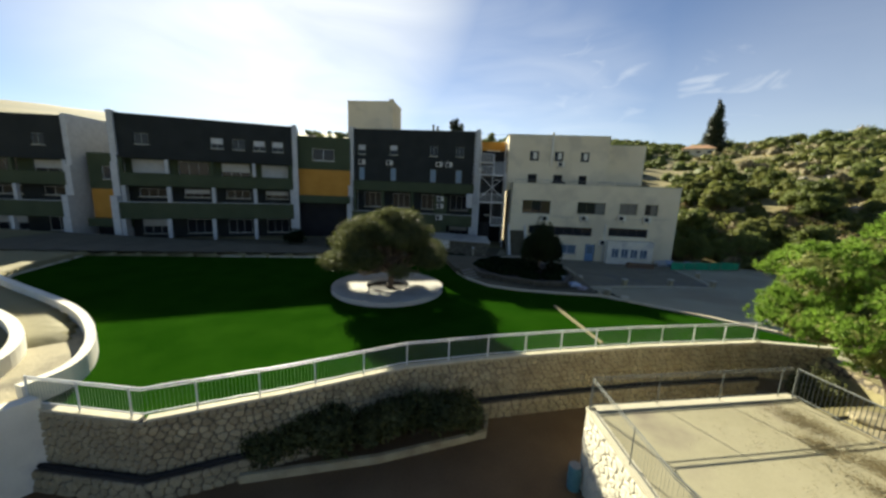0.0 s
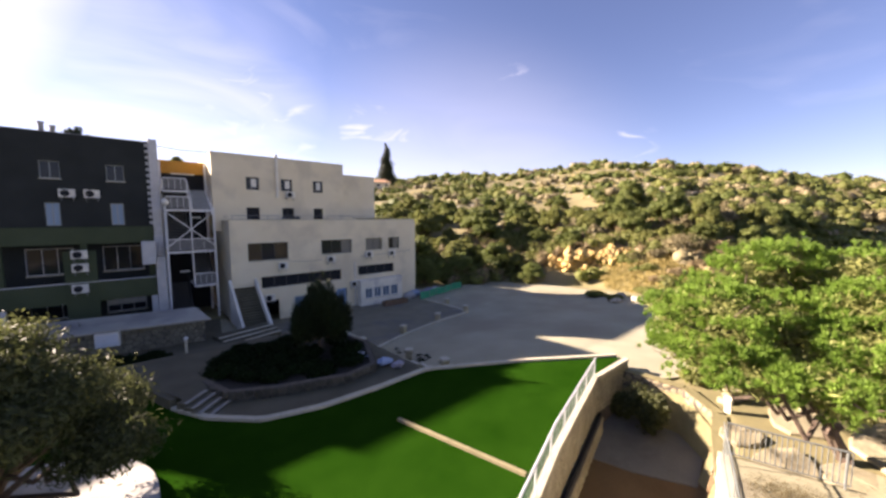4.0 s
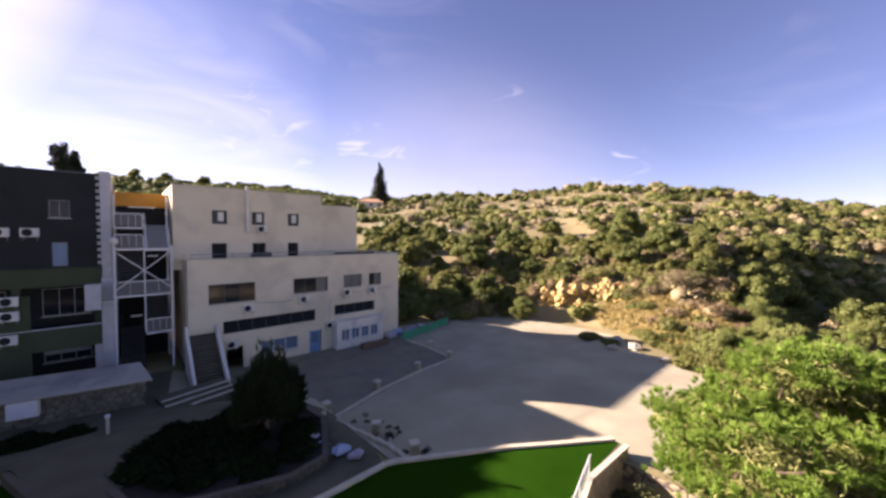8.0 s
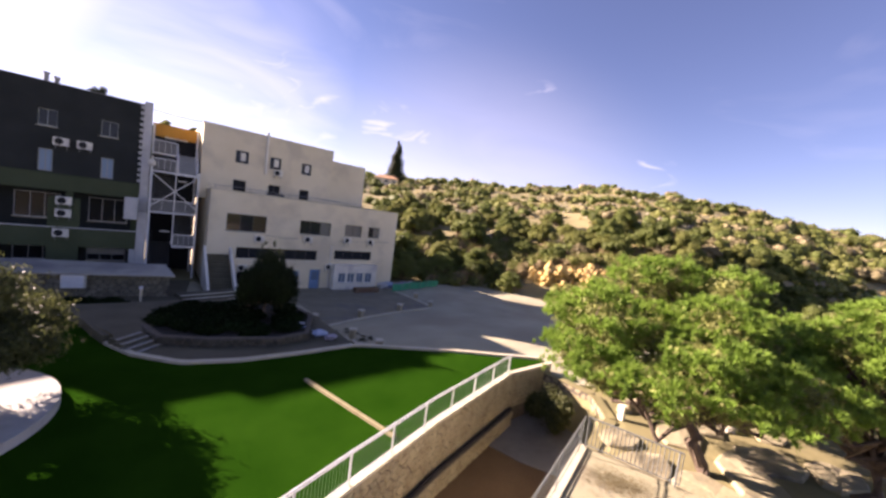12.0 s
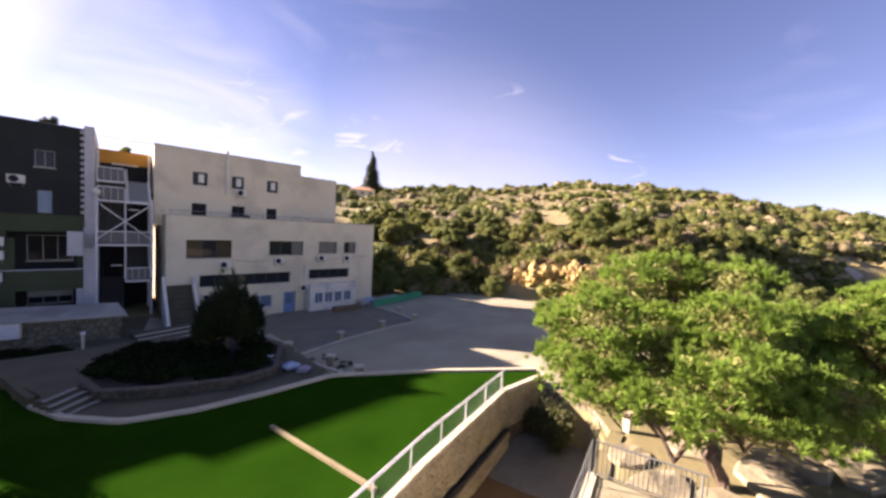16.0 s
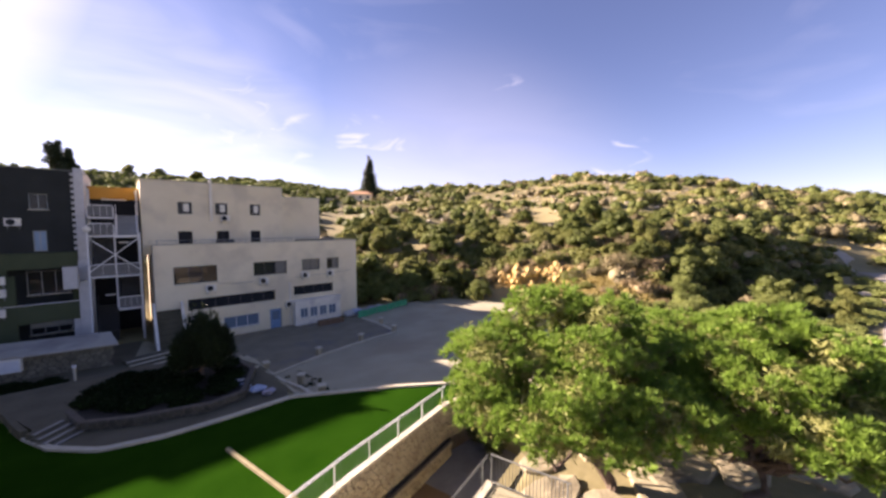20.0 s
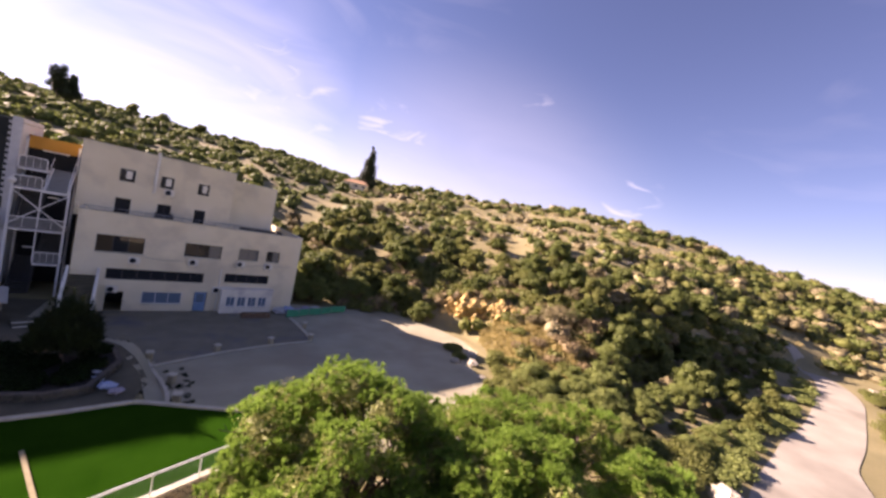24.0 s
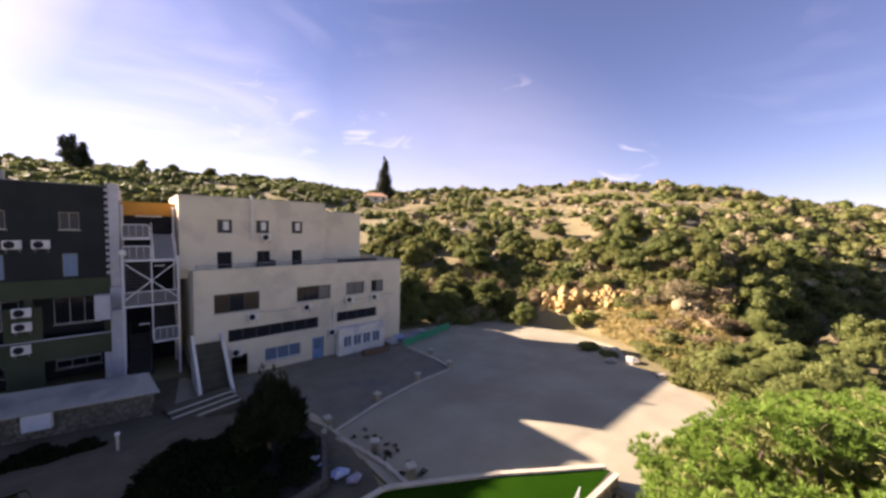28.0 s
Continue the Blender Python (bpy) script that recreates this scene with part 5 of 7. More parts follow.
part("edge_core", strip(IL[:7], -0.26, 0.0, 0.0, 1.3), M_MORTAR, isle)

steps = thing("garden_steps", pose(1.0, 25.35, -0.05), "four short grey concrete garden steps beside the planting bed", "steps")
for k in range(4):
    ob = part("step", Geo().box(-0.72 + 0.13 * k, k * 0.4, -0.3, 0.85, (k + 1) * 0.4 + 0.03, 0.105 * (k + 1), 0.012), M_PLAZA, steps)
    ob.matrix_basis = pose(0, 0, 0, 0, 0, 45)
    nose = part("nosing", Geo().box(-0.72 + 0.13 * k, k * 0.4 - 0.025, 0.105 * (k + 1) - 0.04, 0.85, k * 0.4 + 0.13, 0.105 * (k + 1) + 0.004, 0.01), M_STEP, steps, "pale concrete nosing")
    nose.matrix_basis = pose(0, 0, 0, 0, 0, 45)
wide = thing("entrance_steps", pose(3.2, 36.75, float(gz(4.5, 37.6)) - 0.5), "three wide low grey steps before the outdoor stair", "steps")
for k in range(3):
    ob = part("step", Geo().box(0, k * 0.6, 0, 4.0, 2.3, 0.5 + 0.14 * (k + 1), 0.015), M_PLAZA, wide)
    ob.matrix_basis = pose(0, 0, 0, 0, 0, 15)
    nose = part("nosing", Geo().box(0, k * 0.6 - 0.03, 0.5 + 0.14 * (k + 1) - 0.05, 4.0, k * 0.6 + 0.17, 0.504 + 0.14 * (k + 1), 0.012), M_KERB, wide, "pale worn nosing")
    nose.matrix_basis = pose(0, 0, 0, 0, 0, 15)

tagged(sheet("forecourt", np.arange(4, 26, 0.35), np.arange(29, 45, 0.35), inside([(5.5, 44.3), (5.5, 38), (8.6, 32.2), (11.1, 31.0), (15.4, 32.7), (20.1, 33.7), (24.1, 34.1), (24.4, 41.6), (24.2, 44.3)]), 0.05, mat("forecourt_asphalt", (0.155, 0.142, 0.095), (0.225, 0.207, 0.143), scale=0.6, fine=16, bump=0.2, stain=(0.12, 0.12, 0.12), stain_scale=0.25)), "worn grey asphalt forecourt before the beige building", "pavement", kind="structure")
lk = thing("lot_kerb", Matrix(), "pale concrete kerb round the forecourt", "kerb", kind="structure")
for line in ([(11.2, 22.6), (11.4, 25.2), (11.2, 28.0), (10.6, 30.8)], [(11.0, 30.9), (15.4, 32.6), (20.1, 33.6), (24.2, 34.0)], [(24.3, 34.1), (24.6, 37.5), (24.4, 41.4)]):
    run_blocks(lk, "kerb_stone", line, -0.12, 0.12, lambda x, y: float(gz(x, y)) - 0.3, lambda x, y: float(gz(x, y)) + 0.16, M_KERB, 0.9)
bol = thing("stone_bollard", Matrix(), "short tan stone bollard with a pale cap on the kerb", "bollard", "stone bollards")
part("shaft", Geo().box(-0.2, -0.2, -0.1, 0.2, 0.2, 0.62, 0.03), M_STONE, bol)
part("cap", Geo().box(-0.25, -0.25, 0.624, 0.25, 0.25, 0.74, 0.03), M_KERB, bol)
for i, (x, y) in enumerate([(10.7, 31.3), (15.4, 32.9), (20.1, 33.95), (24.2, 34.3), (11.75, 27.0), (24.9, 38.0), (11.7, 23.4)]):
    m = pose(x, y, float(gz(x, y)) + 0.03, 0, 0, 12 * i)
    if i == 0:
        bol.matrix_world = m
    else:
        copy_thing(bol, m)

# raised terrace before the dark block
ter = thing("raised_terrace", pose(2.2, 38.9, -1.1), "rough stone wall carrying a pale sloping slab roof", "terrace")
TL = [(0, 0), (-0.4, 2.6), (-15.5, 5.3), (-15.6, 2.6)]
part("core", Geo().prism([TL[0], TL[1], TL[2], TL[3]], 0, 1.68), M_MORTAR, ter)
slab = part("slab", Geo().prism([(0.3, -0.45), (-0.2, 2.7), (-15.5, 5.5), (-15.6, 2.15)], [1.72, 2.02, 2.02, 1.72], [1.82, 2.14, 2.14, 1.82]), M_ROOF, ter, "pale grey slab roof")
box = thing("wall_cabinet", pose(-2.9, 39.72, -0.3, 0, 0, -9.5), "white metal cabinet fixed to the stone wall", "cabinet")
part("body", Geo().box(-0.6, -0.45, 0, 0.6, -0.06, 0.88, 0.02), M_WHITE, box)
part("door", Geo().box(-0.54, -0.47, 0.06, 0.54, -0.453, 0.82), M_METAL, box)

lamp = thing("globe_lamp", pose(0.75, 45.7, -1.1), "white globe lamp on a slim pale post", "lamp")
part("post", Geo().tube([(0, 0, 0), (0, 0, 10.05)], [0.07, 0.05], 8), M_METAL, lamp)
gl = Geo()
gv = [(0.28 * math.sin(math.pi * i / 6) * math.cos(2 * math.pi * j / 10), 0.28 * math.sin(math.pi * i / 6) * math.sin(2 * math.pi * j / 10), 10.3 - 0.28 * math.cos(math.pi * i / 6)) for i in range(7) for j in range(10)]
part("globe", gl.add(gv, [(i * 10 + j, i * 10 + (j + 1) % 10, (i + 1) * 10 + (j + 1) % 10, (i + 1) * 10 + j) for i in range(6) for j in range(10)]), M_WHITE, lamp)
post2 = thing("lamp_post", pose(0.6, 33.3, float(gz(0.6, 33.3))), "short pale bollard lamp beside the plaza path", "lamp")
part("post", Geo().tube([(0, 0, 0), (0, 0, 0.85)], 0.07, 8), M_KERB, post2)
part("head", Geo().box(-0.1, -0.1, 0.853, 0.1, 0.1, 0.98, 0.02), M_METAL, post2)

# green mesh barrier, bins and bags by the beige building
M_GREENNET = mat("green_netting", (0.01, 0.22, 0.11), (0.03, 0.34, 0.18), scale=2, fine=40, rough=0.7)
net = thing("green_barrier", pose(24.0, 41.8, -1.9), "bright green netting barrier across the lot's edge", "barrier")
pl = [(0, 0), (1.6, 0.2), (3.1, 0.75), (4.8, 0.9), (6.5, 1.6), (8.8, 2.0)]
for a, b in zip(pl, pl[1:]):
    part("net", Geo().prism([a, b, (b[0], b[1] + 0.03), (a[0], a[1] + 0.03)], 0.08, [1.0, 0.92, 0.92, 1.0]), M_GREENNET, net)
for p in pl:
    part("stake", Geo().tube([(p[0], p[1] - 0.03, 0), (p[0], p[1] - 0.03, 1.1)], 0.025, 6), M_GREY, net)
M_BAG = [mat("white_sack", (0.36, 0.36, 0.34), (0.48, 0.48, 0.46), scale=4, fine=12), mat("grey_sack", (0.24, 0.23, 0.27), (0.34, 0.33, 0.38), scale=4, fine=12), mat("blue_sack", (0.2, 0.28, 0.42), (0.4, 0.47, 0.58), scale=4, fine=12)]


def blob(rng, rx, ry, rz, n=8, m=6, rough=0.16):
    g = Geo()
    vs = []
    for i in range(m + 1):
        for j in range(n):
            t, p = math.pi * i / m, 2 * math.pi * j / n
            k = 1 + rough * rng.normal()
            vs.append((rx * k * math.sin(t) * math.cos(p), ry * k * math.sin(t) * math.sin(p), rz * (1 - math.cos(t) * (1 if i in (0, m) else k))))
    return g.add(vs, [(i * n + j, i * n + (j + 1) % n, (i + 1) * n + (j + 1) % n, (i + 1) * n + j) for i in range(m) for j in range(n)])


rb = np.random.default_rng(9)
for k, (x, y, s) in enumerate([(23.6, 43.4, 0.8), (24.9, 43.9, 0.7), (25.9, 43.3, 0.65), (27.2, 44.1, 0.7), (28.6, 44.5, 0.6), (8.0, 25.6, 0.36), (8.5, 24.7, 0.42), (8.9, 24.0, 0.36), (7.9, 26.3, 0.4)]):
    ob = solo("filled_sack", blob(rb, s, s * 0.8, s * 0.5), M_BAG[(k * 2 + k // 3) % 3], "crumpled filled sack lying on the ground", "sack", "filled sacks")
    ob.location = (x, y, float(gz(x, y)) + 0.03)
pb = thing("brown_planter_box", pose(20.6, 42.0, -1.85), "low brown timber box beside the white front", "planter box")
part("box", Geo().box(-1.5, -0.35, 0, 1.5, 0.35, 0.5, 0.02), mat("brown_timber", (0.12, 0.07, 0.045), (0.2, 0.13, 0.08), scale=3, fine=20), pb)
part("soil", Geo().box(-1.4, -0.28, 0.503, 1.4, 0.28, 0.53), M_ALLEY, pb)

# boulders and rocks
M_ROCK = mat("pale_limestone", (0.30, 0.27, 0.20), (0.46, 0.42, 0.33), scale=1.2, fine=10, bump=0.7)
M_CLIFF = mat("ochre_rock", (0.36, 0.235, 0.07), (0.62, 0.47, 0.20), scale=1.3, fine=5, bump=1.0, stain=(0.20, 0.13, 0.055), stain_scale=0.7)
for x, y, s in [(31.9, 1.6, 0.9), (29.4, -0.9, 1.15), (40.0, 0.9, 1.3), (36.2, 2.0, 0.9), (27.0, 2.6, 0.7), (35.0, 3.0, 0.8), (21.6, 8.6, 0.5), (36.0, 24.0, 0.6), (37.2, 22.5, 0.7), (40.0, 25.2, 0.6), (35.4, 19.5, 0.5), (26.0, 13.2, 0.6), (24.3, 12.6, 0.5)]:
    ob = solo("boulder", blob(rb, s, s * 0.8, s * 0.55, 10, 7, 0.12), M_ROCK, "pale weathered limestone boulder on bare earth", "boulder", "boulders")
    ob.location = (x, y, float(gz(x, y)) - 0.15)
    ob.rotation_euler = (0, 0, float(rb.uniform(0, 6)))


def cliff_point(u, v, back=0.0):
    """A place on the quarried face: u along it, v up it, back over its top into the slope."""
    x, y = 47.2 + 5.2 * u + 0.5 * math.sin(u * 13), 40.0 - 12.0 * u
    z0 = float(gz(x, y)) - 0.5
    top = 5.2 * max(0.0, math.sin(math.pi * (0.06 + 0.88 * u))) ** 0.5 * (0.86 + 0.35 * noise.noise((u * 9, 1, 0)))
    z = z0 + v * top
    q = Vector((x, y, z))
    d = noise.voronoi(q * 0.95 + Vector((0.3, 0.1, 0.0)))[0]
    e = noise.voronoi(q * 2.1)[0]
    hollow = float(smooth((noise.noise(q * 0.55) - 0.12) * 5))
    out = 0.75 * min(1.0, (d[1] - d[0]) * 2.0) + 0.3 * min(1.0, (e[1] - e[0]) * 2.0) + 0.6 * noise.noise(q * 0.3) + 0.25 * noise.noise(q * 3.1) - 1.0 * hollow
    depth = v * 1.7 + back - out * math.sin(math.pi * min(v * 0.9 + 0.1, 0.95))
    x, y = x + 0.91 * depth, y + 0.41 * depth
    if back:
        z = z + (max(z, float(gz(x, y)) - 0.4) - z) * min(1.0, back / 9) + 0.3 * noise.noise((x, y, 3))
    return x, y, z


def cliff():
    """A rough quarried face above the lot, broken in blocks and hollows."""
    nu, nv, nb = 150, 48, 8
    vs = []
    for i in range(nu + 1):
        vs += [cliff_point(i / nu, j / nv) for j in range(nv + 1)] + [cliff_point(i / nu, 1.0, 1.3 * k) for k in range(1, nb + 1)]
    n = nv + nb + 1
    return Geo().add(vs, [(i * n + j, (i + 1) * n + j, (i + 1) * n + j + 1, i * n + j + 1) for i in range(nu) for j in range(n - 1)])


tagged(part("rock_face", cliff(), M_CLIFF), "broken ochre rock face cut into the hillside", "rock face", kind="structure")

# road down the valley
ROAD = [(21, -6.0), (32, -4.5), (45, -3.4), (55, -3.4), (62, -3.2), (72, -4.2), (84, -4.7), (97, -4.9), (107, -3.8), (114, -1.6), (119, 1.6), (120, 5.0)]
RW = [4.0, 3.8, 3.6, 3.2, 2.6, 2.5, 2.5, 2.6, 2.2, 2.0, 1.8, 1.6]


def road_sheet():
    pts, _ = along(rounded(ROAD), 1.5)
    g = Geo()
    vs = []
    for x, y, a, s in pts:
        w = float(np.interp(x, [p[0] for p in ROAD], RW))
        for k in range(-4, 5):
            px, py = x - math.sin(a) * w * k / 4, y + math.cos(a) * w * k / 4
            vs.append((px, py, float(gz(px, py)) + 0.07))
    n = len(pts)
    return g.add(vs, [(i * 9 + k, (i + 1) * 9 + k, (i + 1) * 9 + k + 1, i * 9 + k + 1) for i in range(n - 1) for k in range(8)])


tagged(part("road", road_sheet(), mat("pale_worn_asphalt", (0.25, 0.23, 0.185), (0.35, 0.325, 0.265), scale=0.3, fine=9, bump=0.2, stain=(0.22, 0.20, 0.16), stain_scale=0.12)), "pale worn asphalt road winding down the valley", "road", kind="structure")
APRON = [(24, -9.4), (32, -8.0), (45, -6.8), (53, -6.0), (54, -10.0), (51, -14.0), (47, -16.5), (34, -15.0), (24, -13.0)]
tagged(sheet("roadside_apron", np.arange(22, 62, 0.8), np.arange(-18, -5, 0.8), inside(APRON), 0.05, M_LOT, outline=APRON), "pale gravel apron beside the road", "pavement", kind="structure")
ww = thing("boundary_wall", pose(28.4, -4.6, float(gz(30, -6)) - 0.1, 0, 0, -46), "short white plastered wall with a sloping top", "wall")
part("wall", Geo().add([(0, -0.15, 0), (4.2, -0.15, 0), (4.2, 0.15, 0), (0, 0.15, 0), (0, -0.15, 1.5), (4.2, -0.15, 0.7), (4.2, 0.15, 0.7), (0, 0.15, 1.5)], [(0, 3, 2, 1), (4, 5, 6, 7), (0, 1, 5, 4), (1, 2, 6, 5), (2, 3, 7, 6), (3, 0, 4, 7)]), M_WHITE, ww)
pb = thing("plastered_block", pose(29.2, 1.75, float(gz(30, 1)) - 0.1, 0, 0, -32), "white plastered block wall beside the road", "wall")
part("wall", Geo().box(0, -0.2, 0, 3.3, 0.2, 1.5, 0.03), M_WHITE, pb)
part("coping", Geo().box(-0.04, -0.24, 1.503, 3.34, 0.24, 1.57, 0.015), M_KERB, pb)
br = thing("rusty_barrel", pose(31.0, -0.7, float(gz(31, -0.7)) - 0.03), "brown rusty steel barrel standing by the white wall", "barrel")
M_RUST = mat("rusty_steel", (0.14, 0.07, 0.04), (0.24, 0.14, 0.08), scale=3, fine=14)
part("shell", Geo().tube([(0, 0, 0), (0, 0, 0.38), (0, 0, 0.42), (0, 0, 0.46), (0, 0, 0.82), (0, 0, 0.86), (0, 0, 0.9), (0, 0, 1.25)], [0.4, 0.4, 0.425, 0.4, 0.4, 0.425, 0.4, 0.4], 16), M_RUST, br)
part("lid", Geo().tube([(0, 0, 1.253), (0, 0, 1.28)], [0.41, 0.39], 16), M_GREY, br, "grey steel lid")
car = thing("parked_trailer", pose(37.2, -11.0, float(gz(37.2, -11.0)) + 0.05, 0, 0, -60), "low rusty flatbed trailer parked beside the road", "trailer")
part("bed", Geo().box(-1.6, -0.8, 0.45, 1.6, 0.8, 0.62, 0.02), M_RUST, car)
part("side_board", Geo().box(-1.6, -0.8, 0.624, 1.6, -0.74, 0.95), M_GREY, car)
part("side_board", Geo().box(-1.6, 0.74, 0.624, 1.6, 0.8, 0.95), M_GREY, car)
for x in (-0.6, 0.6):
    for y in (-0.84, 0.84):
        part("wheel", Geo().tube([(x, y - 0.09, 0.3), (x, y + 0.09, 0.3)], 0.3, 12), M_SHADE, car)


# plain and hills at the far end of the valley, haze put into their colour
fd = []
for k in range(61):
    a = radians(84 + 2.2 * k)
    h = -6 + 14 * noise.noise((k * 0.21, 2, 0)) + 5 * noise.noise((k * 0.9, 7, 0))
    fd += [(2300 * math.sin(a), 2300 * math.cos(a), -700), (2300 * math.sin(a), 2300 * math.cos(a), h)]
tagged(part("backdrop", Geo().add(fd, [(2 * k, 2 * k + 2, 2 * k + 3, 2 * k + 1) for k in range(60)]), mat("haze_tinted_hills", (0.16, 0.20, 0.27), (0.20, 0.25, 0.33), scale=0.004, fine=0.02, bump=0)), "far hills beyond the valley, tinted blue-grey for haze", "backdrop", kind="structure")

# far houses on the hill
def far_house(x, y, rz, w, d, h, label, tile=True):
    z = float(gz(x, y)) - 0.6
    th = thing("far_house", pose(x, y, z, 0, 0, rz), label, "house", "far houses")
    ops = [(w * (k + 0.3) / 3, h * 0.42, w * (k + 0.7) / 3, h * 0.75) for k in range(3)]
    fw = part("wall", wall_geo(w, 0, h, ops, 0.3), M_BEIGE, th)
    fw.matrix_basis = pose(-w / 2, -d / 2, 0)
    for o in ops:
        window(fw, o, panes=1, sill=False)
    part("body", Geo().box(-w / 2, -d / 2 + 0.31, 0, w / 2, d / 2, h - 0.004), M_BEIGE, th)
    if tile:
        o = 0.5
        part("roof", Geo().add([(-w / 2 - o, -d / 2 - o, h), (w / 2 + o, -d / 2 - o, h), (w / 2 + o, d / 2 + o, h), (-w / 2 - o, d / 2 + o, h), (-w / 4, 0, h + d * 0.22), (w / 4, 0, h + d * 0.22)],
                               [(0, 3, 2, 1), (0, 1, 5, 4), (1, 2, 5), (2, 3, 4, 5), (3, 0, 4)]), M_TILE, th)
    else:
        part("roof", Geo().box(-w / 2 - 0.2, -d / 2 - 0.2, h, w / 2 + 0.2, d / 2 + 0.2, h + 0.3), M_ROOF, th)


def polar(az, r):
    return 3 + r * math.sin(radians(az)), 8 + r * math.cos(radians(az))


far_house(*polar(29.6, 176), -30, 11, 8, 3.2, "pale hillside house with a tiled roof below the cypress")
# ---- plants ----
def limb(g, a, b, r0, r1, rng, bend=0.25, sides=7):
    a, b = Vector(a), Vector(b)
    d = b - a
    pts = [a + d * f + Vector(rng.normal(size=3)) * bend * d.length * 0.18 * math.sin(math.pi * f) for f in np.linspace(0, 1, 6)]
    g.tube(pts, [r0 + (r1 - r0) * f for f in np.linspace(0, 1, 6)], sides)
    return pts


def tree(name, m, label, category, group, rng, lobes, trunk_top, r_trunk, n_leaf, size, leaf_material, lean=(0, 0), flat=0.35, shell=0.45, bark=None, split=False, needles=None, thin=1.0, solid=False):
    """A trunk with limbs towards the lobes of its crown, and a crown of many small leaves."""
    th = thing(name, m, label, category, group)
    g = Geo()
    top = Vector((lean[0], lean[1], trunk_top))
    limb(g, (0, 0, -0.15), top, r_trunk, r_trunk * 0.7, rng, 0.35, 9)
    part("trunk", g, bark or M_BARK, th)
    lb = Geo()
    for c, r in lobes:
        lb = Geo() if split else lb
        limb(lb, top * rng.uniform(0.8, 1.0), Vector(c) - Vector((0, 0, r[2] * 0.3)), r_trunk * 0.45, 0.03, rng, 0.5, 5)
        if split:
            part("limb", lb, bark or M_BARK, th)
    if not split:
        part("branchwork", lb, bark or M_BARK, th)
    cs, rs_ = [c for c, r in lobes], [r for c, r in lobes]
    if solid:
        v, f = bushes(rng, cs, rs_, n_leaf / len(cs), size)
    else:
        v, f = tufts(rng, cs, rs_, n_leaf, *needles) if needles else leaves(rng, cs, rs_, n_leaf, size, flat, shell, thin)
    ob = new("crown", np_mesh("crown", v, f, leaf_material))
    ob.parent = th
    return th


def umbrella(rng, cx, cy, cz, radius, height, n, size=(0.22, 0.36), flatten=0.62):
    """Lobes of a broad pine crown: a dome with a ragged underside."""
    out = []
    for k in range(n):
        a, q = k * 2.399 + rng.uniform(-0.3, 0.3), math.sqrt((k + 0.5) / n)
        r = radius * q * 0.86
        s = rng.uniform(*size) * radius
        z = cz + height * 0.5 * (1 - 1.35 * q * q) + rng.uniform(-0.4, 0.4) * height * 0.5
        out.append(((cx + r * math.cos(a), cy + r * math.sin(a), z), (s, s, s * flatten)))
    return out


rng = np.random.default_rng(11)
LITTER = ((12.2, 5.4, 1.0, 0.22, 2600), (13.2, 3.4, 0.9, 0.2, 2400), (12.6, 2.6, 0.7, 0.22, 2200), (13.0, 4.4, 0.5, 0.2, 1200), (13.6, 2.0, 0.6, 0.18, 1400), (12.3, 7.4, 0.5, 0.25, 900), (11.8, 9.4, 0.5, 0.3, 800), (11.3, 8.2, 0.3, 0.2, 400), (12.4, 6.5, 2.6, 1.4, 1200))
PINES = [
    ((16.4, 8.2, -0.45), (-0.5, 1.2, 4.3), 4.4, 3.8, 22, 260000, 2.1, 0.24),
    ((18.6, 4.4, -0.5), (0.7, 0.1, 4.45), 3.45, 3.4, 18, 200000, 2.0, 0.18),
    ((23.6, 8.6, -0.6), (0.3, 0.2, 3.3), 3.8, 3.0, 15, 120000, 1.7, 0.18),
    ((27.4, 2.6, -0.9), (0.2, 0.1, 3.2), 2.7, 2.6, 11, 90000, 1.7, 0.16),
    ((22.0, 12.9, -0.8), (0.0, 0.0, 2.1), 2.0, 2.2, 8, 45000, 0.9, 0.1),
    ((30.2, 7.6, -1.0), (0.0, 0.0, 2.9), 3.2, 3.2, 11, 70000, 1.5, 0.14),
]


